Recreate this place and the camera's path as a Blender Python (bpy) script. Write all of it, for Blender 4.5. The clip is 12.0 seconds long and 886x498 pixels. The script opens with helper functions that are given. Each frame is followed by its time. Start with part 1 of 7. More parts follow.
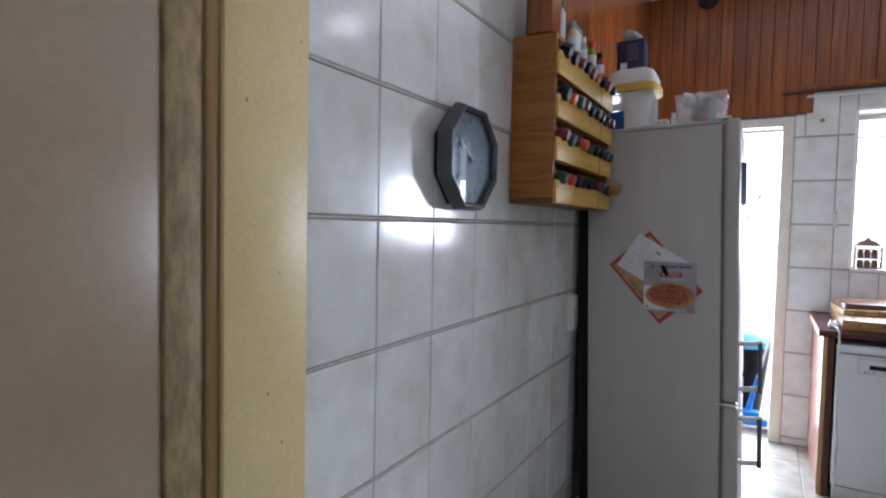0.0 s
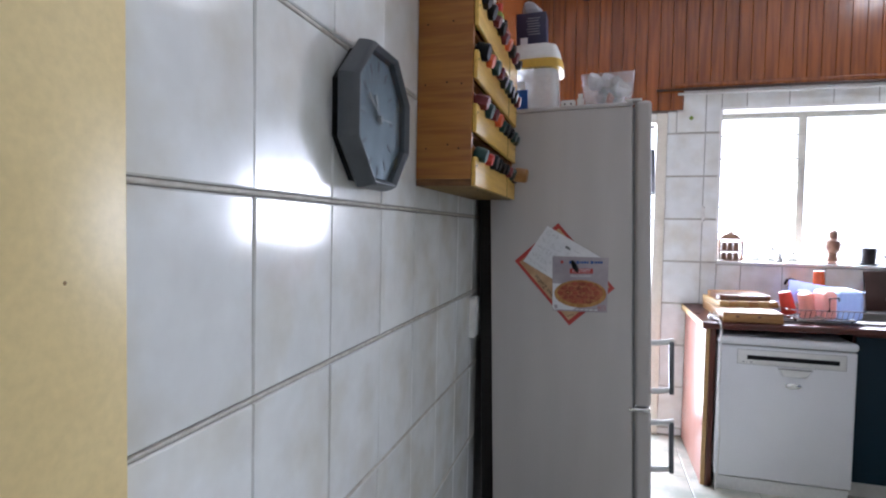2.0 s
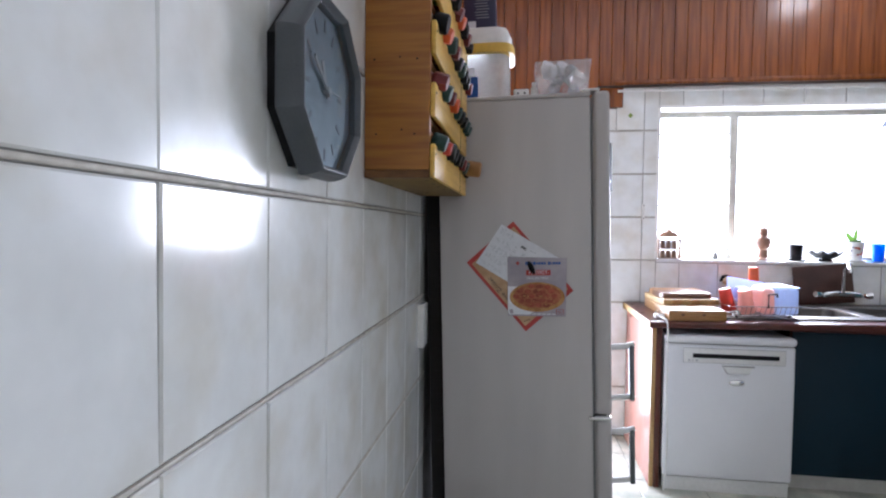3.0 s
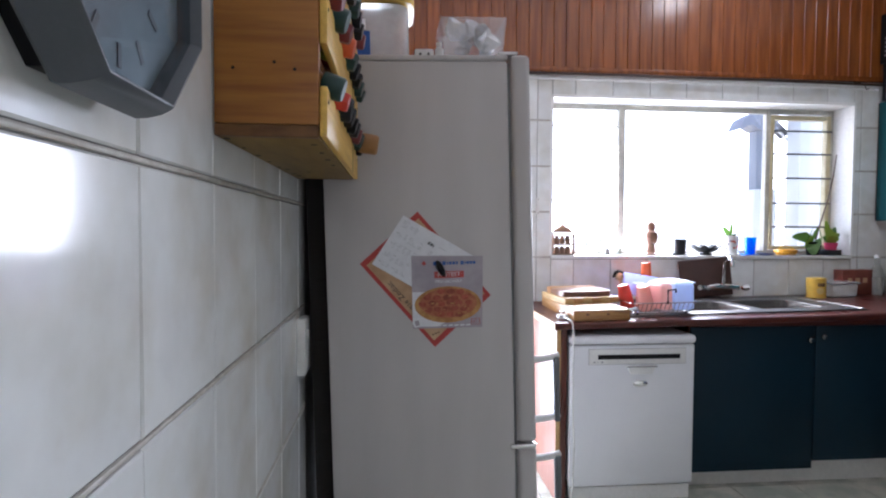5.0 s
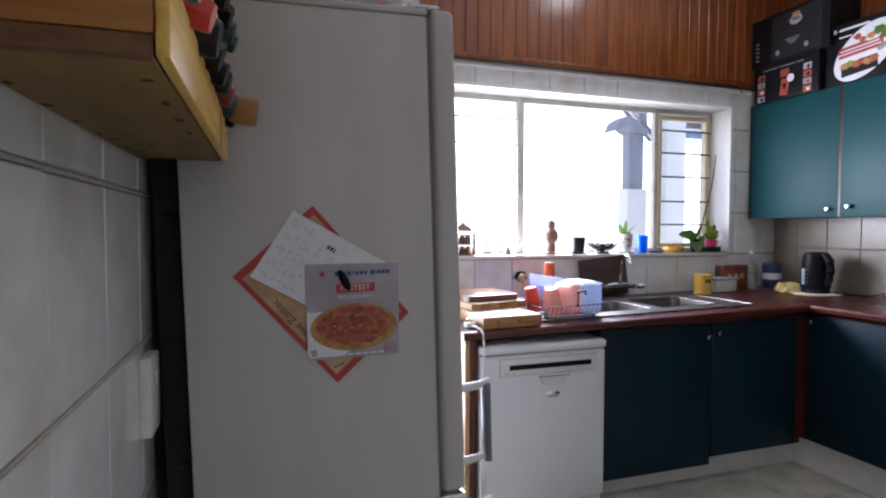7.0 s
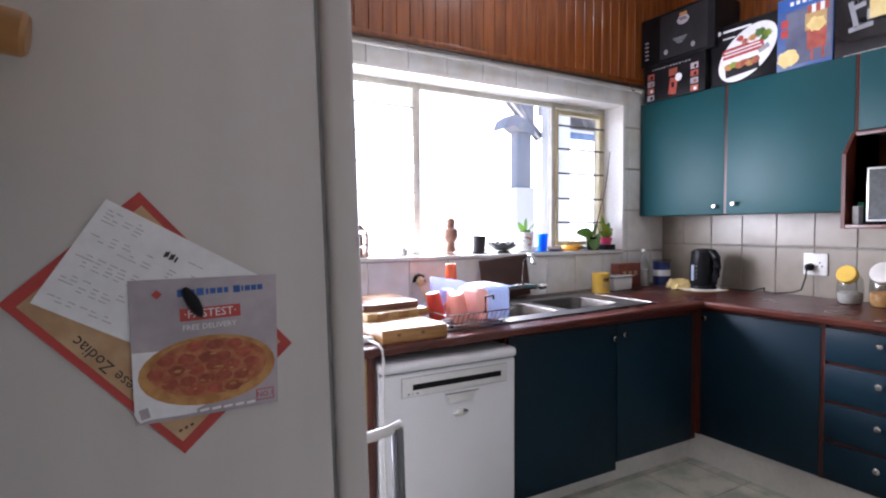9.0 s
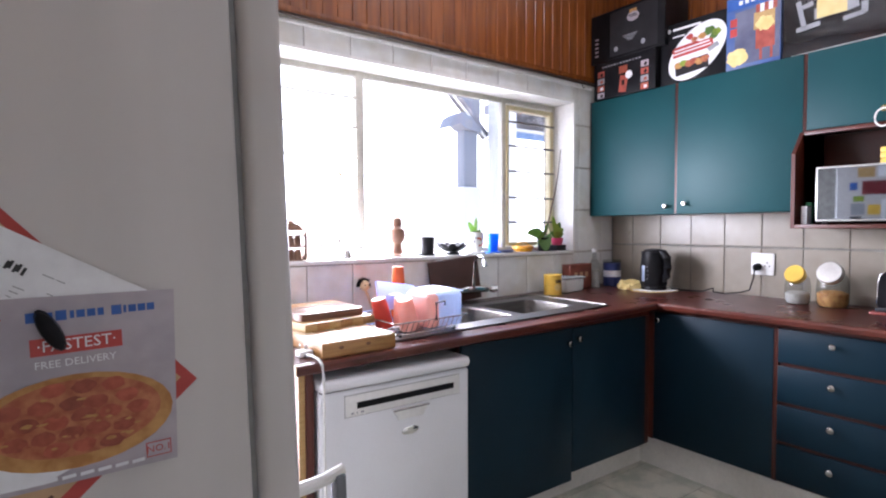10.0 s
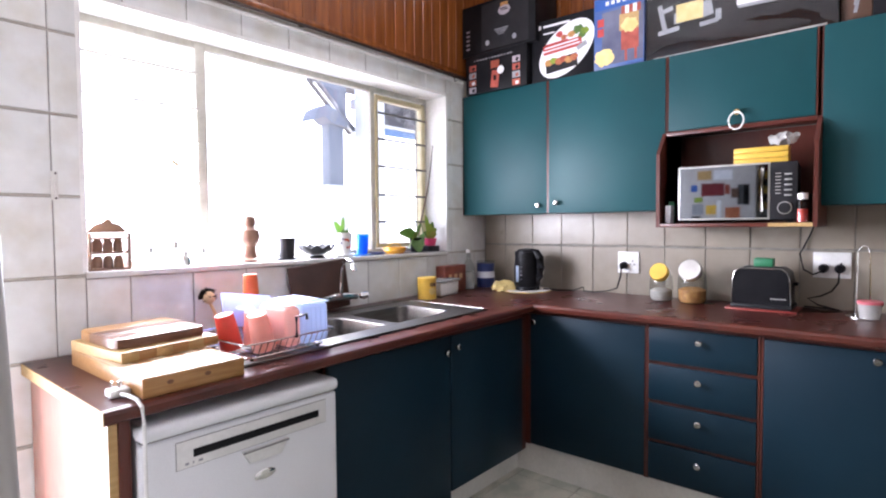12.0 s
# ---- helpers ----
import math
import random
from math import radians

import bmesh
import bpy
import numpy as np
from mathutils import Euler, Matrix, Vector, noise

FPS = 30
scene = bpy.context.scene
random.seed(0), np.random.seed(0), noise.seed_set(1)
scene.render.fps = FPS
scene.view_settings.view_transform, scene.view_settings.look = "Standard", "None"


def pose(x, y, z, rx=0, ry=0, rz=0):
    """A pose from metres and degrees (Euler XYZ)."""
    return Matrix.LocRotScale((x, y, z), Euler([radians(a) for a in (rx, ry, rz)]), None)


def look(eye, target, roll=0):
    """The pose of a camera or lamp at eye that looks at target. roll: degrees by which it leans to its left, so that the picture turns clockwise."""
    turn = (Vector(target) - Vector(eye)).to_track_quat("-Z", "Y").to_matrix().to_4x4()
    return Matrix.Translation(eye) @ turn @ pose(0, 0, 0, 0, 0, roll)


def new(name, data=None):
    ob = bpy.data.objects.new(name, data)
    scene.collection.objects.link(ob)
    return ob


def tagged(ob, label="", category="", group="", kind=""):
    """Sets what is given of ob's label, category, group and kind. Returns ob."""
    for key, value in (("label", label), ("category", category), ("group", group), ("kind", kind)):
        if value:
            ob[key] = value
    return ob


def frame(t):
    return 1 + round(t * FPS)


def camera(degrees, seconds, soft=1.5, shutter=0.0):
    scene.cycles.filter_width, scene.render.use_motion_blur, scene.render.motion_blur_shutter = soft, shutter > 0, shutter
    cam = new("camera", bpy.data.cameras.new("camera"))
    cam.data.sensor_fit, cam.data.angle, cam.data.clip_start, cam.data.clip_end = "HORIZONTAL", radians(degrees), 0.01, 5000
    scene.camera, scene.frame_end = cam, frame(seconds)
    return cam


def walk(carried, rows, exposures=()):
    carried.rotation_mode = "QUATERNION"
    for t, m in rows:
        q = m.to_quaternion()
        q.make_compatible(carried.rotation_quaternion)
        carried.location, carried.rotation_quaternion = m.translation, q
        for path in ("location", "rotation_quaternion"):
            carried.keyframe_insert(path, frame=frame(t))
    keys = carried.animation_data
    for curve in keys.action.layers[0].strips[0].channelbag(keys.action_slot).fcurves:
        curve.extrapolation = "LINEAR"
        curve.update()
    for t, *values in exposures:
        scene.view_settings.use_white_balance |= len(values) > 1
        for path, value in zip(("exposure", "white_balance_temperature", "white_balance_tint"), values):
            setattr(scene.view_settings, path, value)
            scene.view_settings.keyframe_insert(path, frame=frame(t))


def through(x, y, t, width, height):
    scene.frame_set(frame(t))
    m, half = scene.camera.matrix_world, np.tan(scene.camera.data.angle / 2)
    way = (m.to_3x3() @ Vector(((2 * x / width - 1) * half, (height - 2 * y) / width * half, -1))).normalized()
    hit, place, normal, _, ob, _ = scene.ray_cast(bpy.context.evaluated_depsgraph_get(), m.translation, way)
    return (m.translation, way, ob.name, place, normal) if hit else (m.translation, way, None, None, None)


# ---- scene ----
cam = camera(78.0, 12.0, soft=2.1)
PATH = [
    (0, (-0.393, 3.017, 1.361), (-1.404, 4.741, 1.27), 1.2),
    (0.5, (-0.495, 3.063, 1.345), (-1.38, 4.854, 1.258), 1.2),
    (1, (-0.558, 3.137, 1.322), (-1.331, 4.98, 1.245), 1.0),
    (1.5, (-0.62, 3.236, 1.319), (-1.283, 5.121, 1.242), 0.9),
    (2, (-0.673, 3.325, 1.327), (-1.211, 5.25, 1.246), 1.1),
    (2.5, (-0.729, 3.42, 1.323), (-1.142, 5.375, 1.245), 0.9),
    (3, (-0.789, 3.507, 1.322), (-1.068, 5.486, 1.246), 0.7),
    (5, (-0.887, 3.901, 1.299), (-0.703, 5.891, 1.227), 0.3),
    (5.5, (-0.899, 3.986, 1.296), (-0.617, 5.965, 1.225), 0.2),
    (6, (-0.919, 4.101, 1.299), (-0.524, 6.06, 1.23), 0.2),
    (6.5, (-0.929, 4.187, 1.302), (-0.423, 6.121, 1.228), 0.1),
    (7, (-0.915, 4.257, 1.302), (-0.296, 6.157, 1.225), 0.1),
    (9, (-0.832, 4.576, 1.297), (0.168, 6.307, 1.218), -0.2),
    (9.5, (-0.797, 4.655, 1.294), (0.286, 6.335, 1.216), -0.2),
    (10, (-0.748, 4.743, 1.296), (0.423, 6.363, 1.217), -0.2),
    (10.5, (-0.702, 4.823, 1.299), (0.573, 6.362, 1.218), -0.3),
    (11, (-0.674, 4.877, 1.298), (0.695, 6.333, 1.216), -0.2),
    (11.5, (-0.631, 4.909, 1.299), (0.815, 6.289, 1.219), -0.4),
    (12, (-0.577, 4.949, 1.295), (0.945, 6.244, 1.214), -0.4),
]
walk(cam, [(t, look(eye, target, roll)) for t, eye, target, roll in PATH],
     [(0.0, 0.98, 5600, 17), (1.5, 1.26, 5600, 17), (3.0, 1.59, 5600, 17), (5.5, 1.46, 5620, 18), (7.0, 1.11, 5760, 20), (9.5, 1.62, 5880, 22), (12.0, 1.87, 5980, 22)])

# ---- light ----
world = bpy.data.worlds.new("sky")
scene.world = world
world.use_nodes = True
wn = world.node_tree.nodes
sky = wn.new("ShaderNodeTexSky")
sky.sky_type, sky.sun_disc = "NISHITA", False
sky.sun_elevation, sky.sun_rotation = radians(56), radians(80)
sky.air_density, sky.dust_density = 1.0, 1.0
world.node_tree.links.new(sky.outputs[0], wn["Background"].inputs[0])
wn["Background"].inputs[1].default_value = 0.15
sun = new("sun", bpy.data.lights.new("sun", "SUN"))
sun.data.energy, sun.data.angle, sun.data.color = 4.0, radians(0.6), (1.0, 0.95, 0.87)
sun.matrix_basis = look((6.2, 8.05, 9.0), (0.2, 7.0, 0.0))


def area(name, place, target, sx, sy, watts, colour):
    ob = new(name, bpy.data.lights.new(name, "AREA"))
    ob.data.shape, ob.data.size, ob.data.size_y = "RECTANGLE", sx, sy
    ob.data.energy, ob.data.color = watts, colour
    ob.data.spread = radians(160)
    ob.matrix_basis = look(place, target)
    return ob


area("window_daylight", (0.64, 7.36, 1.43), (0.64, 5.0, 1.33), 1.20, 0.64, 36, (0.98, 0.985, 0.98))
area("door_daylight", (-0.66, 7.22, 1.05), (-0.66, 5.0, 0.9), 0.72, 1.95, 20, (0.95, 0.98, 1.0))

# ---- materials ----
MATS = {}


def mat(name, c1, c2=None, scale=8.0, rough=0.5, rough2=None, metal=0.0, bump=0.0, bscale=60.0, stretch=(1, 1, 1),
        coat=0.0, rand=0.0, sharp=(0.35, 0.65), alpha=1.0, trans=0.0, detail=5.0, emit=0.0, spec=0.5, sss=0.0):
    """A surface: two colours blended by coarse and fine noise at real size, uneven gloss, fine relief."""
    m = bpy.data.materials.new(name)
    m.use_nodes = True
    n, l = m.node_tree.nodes, m.node_tree.links
    p = n["Principled BSDF"]
    c2 = c2 or tuple(0.85 * c for c in c1)
    geo = n.new("ShaderNodeNewGeometry")
    mp = n.new("ShaderNodeMapping")
    mp.inputs["Scale"].default_value = stretch
    l.new(geo.outputs["Position"], mp.inputs["Vector"])
    big, fine = n.new("ShaderNodeTexNoise"), n.new("ShaderNodeTexNoise")
    big.inputs["Scale"].default_value, big.inputs["Detail"].default_value = scale, detail
    fine.inputs["Scale"].default_value, fine.inputs["Detail"].default_value = bscale, 3.0
    for t in (big, fine):
        l.new(mp.outputs[0], t.inputs["Vector"])
    ramp = n.new("ShaderNodeMapRange")
    ramp.inputs[1].default_value, ramp.inputs[2].default_value = sharp
    l.new(big.outputs[0], ramp.inputs[0])
    mix = n.new("ShaderNodeMix")
    mix.data_type = "RGBA"
    mix.inputs[6].default_value, mix.inputs[7].default_value = (*c1, 1), (*c2, 1)
    l.new(ramp.outputs[0], mix.inputs[0])
    grain = n.new("ShaderNodeMix")
    grain.data_type, grain.blend_type = "RGBA", "MULTIPLY"
    gr = n.new("ShaderNodeMapRange")
    gr.inputs[3].default_value, gr.inputs[4].default_value = 0.88, 1.1
    l.new(fine.outputs[0], gr.inputs[0])
    grain.inputs[0].default_value = 1.0
    l.new(mix.outputs[2], grain.inputs[6])
    l.new(gr.outputs[0], grain.inputs[7])
    out = grain.outputs[2]
    if rand:
        info = n.new("ShaderNodeObjectInfo")
        rr = n.new("ShaderNodeMapRange")
        rr.inputs[3].default_value, rr.inputs[4].default_value = 1 - rand, 1 + rand
        l.new(info.outputs["Random"], rr.inputs[0])
        rm = n.new("ShaderNodeMix")
        rm.data_type, rm.blend_type = "RGBA", "MULTIPLY"
        rm.inputs[0].default_value = 1.0
        l.new(out, rm.inputs[6])
        l.new(rr.outputs[0], rm.inputs[7])
        out = rm.outputs[2]
    l.new(out, p.inputs["Base Color"])
    rg = n.new("ShaderNodeMapRange")
    rg.inputs[3].default_value, rg.inputs[4].default_value = rough, rough if rough2 is None else rough2
    l.new(big.outputs[0], rg.inputs[0])
    l.new(rg.outputs[0], p.inputs["Roughness"])
    p.inputs["Metallic"].default_value = metal
    p.inputs["Coat Weight"].default_value = coat
    p.inputs["Coat Roughness"].default_value = 0.15
    p.inputs["Alpha"].default_value = alpha
    p.inputs["Specular IOR Level"].default_value = spec
    p.inputs["Subsurface Weight"].default_value = sss
    p.inputs["Subsurface Scale"].default_value = 0.06
    p.inputs["Transmission Weight"].default_value = trans
    if emit:
        p.inputs["Emission Color"].default_value = (*c1, 1)
        p.inputs["Emission Strength"].default_value = emit
    if bump:
        b = n.new("ShaderNodeBump")
        b.inputs["Strength"].default_value, b.inputs["Distance"].default_value = bump, 0.002
        l.new(fine.outputs[0], b.inputs["Height"])
        l.new(b.outputs[0], p.inputs["Normal"])
    MATS[name] = m
    return m


def glass(name, tint=(1, 1, 1), rough=0.0, clear=0.9):
    """Thin clear glass: mostly let through, a gloss over it."""
    m = bpy.data.materials.new(name)
    m.use_nodes = True
    n, l = m.node_tree.nodes, m.node_tree.links
    n.remove(n["Principled BSDF"])
    tr, gl, mx = n.new("ShaderNodeBsdfTransparent"), n.new("ShaderNodeBsdfGlossy"), n.new("ShaderNodeMixShader")
    tr.inputs[0].default_value = (*[clear * c for c in tint], 1)
    gl.inputs["Roughness"].default_value = rough
    mx.inputs[0].default_value = 0.05
    l.new(tr.outputs[0], mx.inputs[1])
    l.new(gl.outputs[0], mx.inputs[2])
    l.new(mx.outputs[0], n["Material Output"].inputs[0])
    return m


def translucent(name, c1, c2, through, share=0.5, rough=0.4):
    """Leaves and thin plastic: a plain surface that also lets light pass diffusely."""
    m = mat(name, c1, c2, 14, rough)
    n, l = m.node_tree.nodes, m.node_tree.links
    t, mx = n.new("ShaderNodeBsdfTranslucent"), n.new("ShaderNodeMixShader")
    t.inputs[0].default_value = (*through, 1)
    mx.inputs[0].default_value = share
    l.new(n["Principled BSDF"].outputs[0], mx.inputs[1])
    l.new(t.outputs[0], mx.inputs[2])
    l.new(mx.outputs[0], n["Material Output"].inputs[0])
    return m


TILE = mat("white_glazed_tile", (0.80, 0.82, 0.81), (0.66, 0.64, 0.565), 6, 0.09, 0.19, bump=0.06, bscale=16, rand=0.05, sharp=(0.44, 0.76))
# whitish tile darkened to beige, with the east wall's shade in its colour
TILE_E = mat("shade_toned_tile", (0.285, 0.25, 0.20), (0.235, 0.20, 0.158), 9, 0.24, 0.36, bump=0.05, bscale=14, rand=0.06, sharp=(0.4, 0.8))
GROUT = mat("grey_grout", (0.26, 0.25, 0.225), (0.19, 0.18, 0.16), 30, 0.9, bump=0.3)
POINTING = mat("pale_pointing", (0.56, 0.54, 0.48), (0.44, 0.41, 0.35), 40, 0.55, bump=0.3)
PLASTER = mat("plaster", (0.72, 0.70, 0.65), (0.66, 0.63, 0.58), 4, 0.9, bump=0.2)
CEIL = mat("ceiling_paint", (0.80, 0.79, 0.76), (0.74, 0.72, 0.68), 3, 0.9, bump=0.1)
CREAM = mat("cream_gloss_paint", (0.78, 0.635, 0.33), (0.72, 0.575, 0.285), 5, 0.34, 0.42, bump=0.12, bscale=90, spec=0.22)
BROWNP = mat("brown_painted_wood", (0.34, 0.21, 0.07), (0.24, 0.14, 0.05), 12, 0.4, stretch=(1, 1, 0.1), bump=0.2)
STRIPE = mat("worn_grey_brown_edge", (0.40, 0.29, 0.14), (0.22, 0.15, 0.07), 60, 0.6, bump=0.5, stretch=(1, 1, 0.35))
DOORP = mat("grey_white_door_paint", (0.36, 0.28, 0.19), (0.31, 0.235, 0.155), 3, 0.26, 0.34, bump=0.06, coat=0.1)
PINE = mat("varnished_pine", (0.31, 0.092, 0.017), (0.19, 0.052, 0.010), 5, 0.17, 0.30, stretch=(9, 9, 0.5), bump=0.2, bscale=25, coat=0.14, rand=0.13)
# pine tones of the rack also carry how light falls: rails lighter, underside darker
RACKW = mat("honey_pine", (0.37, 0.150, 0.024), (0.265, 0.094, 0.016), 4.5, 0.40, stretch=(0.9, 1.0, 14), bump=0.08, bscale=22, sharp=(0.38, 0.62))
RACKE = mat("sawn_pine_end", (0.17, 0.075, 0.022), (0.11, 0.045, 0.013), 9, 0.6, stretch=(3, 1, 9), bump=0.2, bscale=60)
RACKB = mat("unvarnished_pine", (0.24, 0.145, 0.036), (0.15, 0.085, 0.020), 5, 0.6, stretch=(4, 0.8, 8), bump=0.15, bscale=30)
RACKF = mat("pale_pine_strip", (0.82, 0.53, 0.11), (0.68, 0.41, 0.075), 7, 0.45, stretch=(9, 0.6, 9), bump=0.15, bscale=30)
WHITEM = mat("white_enamel", (0.80, 0.81, 0.835), (0.765, 0.775, 0.80), 3, 0.32, 0.4, bump=0.03, bscale=400)
# fridge enamel, greyer and warmer than the dishwasher's
FRIDGEM = mat("warm_grey_enamel", (0.52, 0.495, 0.485), (0.47, 0.45, 0.44), 3, 0.30, 0.40, bump=0.9, bscale=3.5, stretch=(2.0, 2.0, 0.25))
WHITEP = mat("white_plastic", (0.78, 0.78, 0.76), (0.72, 0.72, 0.70), 6, 0.4)
NICKEL = mat("worn_nickel", (0.42, 0.41, 0.39), (0.30, 0.29, 0.27), 30, 0.18, 0.3, metal=1.0)
GASKET = mat("grey_rubber", (0.24, 0.24, 0.24), None, 20, 0.7)
BLACKP = mat("black_plastic", (0.006, 0.006, 0.0075), (0.010, 0.010, 0.012), 20, 0.3, 0.45, spec=0.14)
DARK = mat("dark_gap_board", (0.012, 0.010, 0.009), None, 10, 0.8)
TEAL = mat("teal_laminate", (0.0070, 0.061, 0.069), (0.0058, 0.050, 0.058), 2.5, 0.42, 0.50, spec=0.19, bump=0.05, bscale=260, sharp=(0.3, 0.7))
MAHOG = mat("mahogany_laminate", (0.095, 0.020, 0.011), (0.062, 0.012, 0.007), 6, 0.28, 0.4, stretch=(1, 1, 0.4), bump=0.05, bscale=120)
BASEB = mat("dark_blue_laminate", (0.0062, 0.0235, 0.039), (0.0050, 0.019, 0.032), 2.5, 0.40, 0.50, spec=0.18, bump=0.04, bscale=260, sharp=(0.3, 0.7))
TOPL = mat("dark_red_worktop", (0.064, 0.0160, 0.0120), (0.054, 0.0130, 0.0098), 7, 0.25, 0.31, spec=0.2, bump=0.05, bscale=200)
PLINTH = mat("white_plinth", (0.76, 0.75, 0.71), (0.66, 0.65, 0.61), 5, 0.4)
STEEL = mat("brushed_steel", (0.19, 0.18, 0.165), (0.14, 0.13, 0.12), 20, 0.32, 0.44, metal=1.0, stretch=(0.4, 4, 4), bump=0.03, bscale=300)
CHROME = mat("chrome", (0.8, 0.8, 0.8), (0.74, 0.74, 0.74), 10, 0.08, 0.14, metal=1.0)
FRAMEG = mat("grey_cream_frame", (0.60, 0.58, 0.51), (0.50, 0.48, 0.41), 14, 0.4, bump=0.2)
BARG = mat("grey_bar_paint", (0.14, 0.13, 0.11), None, 20, 0.5)
FRAMEP = mat("cream_steel_frame", (0.62, 0.55, 0.34), (0.55, 0.47, 0.27), 14, 0.4, bump=0.2)
SILL = mat("white_reveal_paint", (0.88, 0.88, 0.86), (0.83, 0.83, 0.80), 6, 0.5, bump=0.1)
CHOP = mat("chopping_board_wood", (0.40, 0.215, 0.075), (0.31, 0.15, 0.048), 8, 0.30, stretch=(1.2, 12, 12), bump=0.1)
CHOPL = mat("pale_chopping_board", (0.47, 0.31, 0.125), (0.40, 0.25, 0.09), 8, 0.5, stretch=(1.2, 12, 12), bump=0.1)
PALEST = mat("reflection_pale_maple", (0.52, 0.40, 0.25), (0.45, 0.33, 0.20), 8, 0.28, stretch=(12, 1.2, 12), bump=0.1)
CHOPD = mat("walnut_board", (0.17, 0.075, 0.035), (0.11, 0.045, 0.02), 8, 0.28, stretch=(1.2, 12, 12), bump=0.1)
BRASSY = mat("dull_brass", (0.5, 0.4, 0.25), None, 10, 0.35, metal=0.8)
PANE = glass("window_glass", clear=0.96)
FLOORM = mat("patterned_vinyl", (0.62, 0.60, 0.51), (0.40, 0.43, 0.36), 6, 0.3, 0.45, bump=0.05, bscale=90, sharp=(0.42, 0.6), detail=8, rand=0.04)
FLOORW = mat("pale_floor_tile", (0.62, 0.60, 0.58), (0.55, 0.53, 0.52), 6, 0.25, 0.4, bump=0.05, rand=0.05)


# ---- building helpers ----
def box(bm, x0, x1, y0, y1, z0, z1, bevel=0.0, seg=2):
    r = bmesh.ops.create_cube(bm, size=1.0, matrix=Matrix.LocRotScale(((x0 + x1) / 2, (y0 + y1) / 2, (z0 + z1) / 2), None, (abs(x1 - x0), abs(y1 - y0), abs(z1 - z0))))
    if bevel:
        es = list({e for v in r["verts"] for e in v.link_edges})
        bmesh.ops.bevel(bm, geom=es, offset=bevel, segments=seg, affect="EDGES", profile=0.5)
    return r["verts"]


def boxm(*a, **k):
    bm = bmesh.new()
    box(bm, *a, **k)
    return bm


def rod(bm, pts, r, n=8, closed=False):
    """A round bar that follows the points, with caps."""
    pts = [Vector(p) for p in pts]
    rings = []
    up = Vector((0, 0, 1))
    count = len(pts)
    for i, p in enumerate(pts):
        a = pts[i - 1] if (i > 0 or closed) else p
        b = pts[(i + 1) % count] if (i < count - 1 or closed) else p
        d = (b - a).normalized()
        s = d.cross(up)
        if s.length < 0.05:
            s = d.cross(Vector((1, 0, 0)))
        s.normalize()
        t = s.cross(d)
        rr = r[i] if isinstance(r, (list, tuple)) else r
        rings.append([bm.verts.new(p + rr * (math.cos(2 * math.pi * k / n) * s + math.sin(2 * math.pi * k / n) * t)) for k in range(n)])
    pairs = list(zip(rings, rings[1:]))
    if closed:
        pairs.append((rings[-1], rings[0]))
    for ra, rb in pairs:
        for k in range(n):
            bm.faces.new((ra[k], ra[(k + 1) % n], rb[(k + 1) % n], rb[k]))
    if not closed:
        bm.faces.new(rings[0][::-1])
        bm.faces.new(rings[-1])
    return bm


def lathe(profile, n=20, m=None):
    """A turned shape from (radius, height) pairs, about z."""
    bm = bmesh.new()
    rings = []
    for r, z in profile:
        rings.append([bm.verts.new((r * math.cos(2 * math.pi * k / n), r * math.sin(2 * math.pi * k / n), z)) for k in range(n)] if r > 1e-5 else [bm.verts.new((0, 0, z))])
    for a, b in zip(rings, rings[1:]):
        for k in range(n):
            k2 = (k + 1) % n
            if len(a) > 1 and len(b) > 1:
                bm.faces.new((a[k], a[k2], b[k2], b[k]))
            elif len(a) > 1:
                bm.faces.new((a[k], a[k2], b[0]))
            elif len(b) > 1:
                bm.faces.new((a[0], b[k2], b[k]))
    bmesh.ops.recalc_face_normals(bm, faces=bm.faces)
    if m is not None:
        bm.transform(m)
    return bm


def prism(outline, z0, z1, m=None, bevel=0.0):
    """A plate with the outline (x, y), from z0 to z1."""
    bm = bmesh.new()
    lo = [bm.verts.new((x, y, z0)) for x, y in outline]
    hi = [bm.verts.new((x, y, z1)) for x, y in outline]
    top = bm.faces.new(hi)
    bm.faces.new(lo[::-1])
    k = len(lo)
    for i in range(k):
        bm.faces.new((lo[i], lo[(i + 1) % k], hi[(i + 1) % k], hi[i]))
    bmesh.ops.recalc_face_normals(bm, faces=bm.faces)
    if bevel:
        bmesh.ops.bevel(bm, geom=list(top.edges), offset=bevel, segments=2, affect="EDGES", profile=0.5)
    if m is not None:
        bm.transform(m)
    return bm


def link(name, bm, material, smooth=True):
    me = bpy.data.meshes.new(name)
    bm.to_mesh(me)
    bm.free()
    me.materials.append(material)
    if smooth:
        for p in me.polygons:
            p.use_smooth = True
        me.set_sharp_from_angle(angle=radians(35))
    return new(name, me)


def part(name, bm, material, parent, label="", smooth=True):
    """One mesh under a thing, in the thing's own coordinates."""
    ob = link(name, bm, material, smooth)
    ob.parent = parent
    if label:
        tagged(ob, label)
    return ob


def root(ob):
    while ob.parent:
        ob = ob.parent
    return ob


def wpart(name, bm, material, parent, label="", smooth=True):
    """The same, with the bmesh in the place's coordinates."""
    bm.transform(root(parent).matrix_basis.inverted())
    return part(name, bm, material, parent, label, smooth)


def thing(name, label, category, x, y, z, rz=0, group=""):
    ob = new(name)
    ob.empty_display_size = 0.05
    ob.matrix_basis = pose(x, y, z, 0, 0, rz)
    return tagged(ob, label, category, group)


def struct(name, bm, material, label, category="structure"):
    return tagged(link(name, bm, material), label, category, kind="structure")


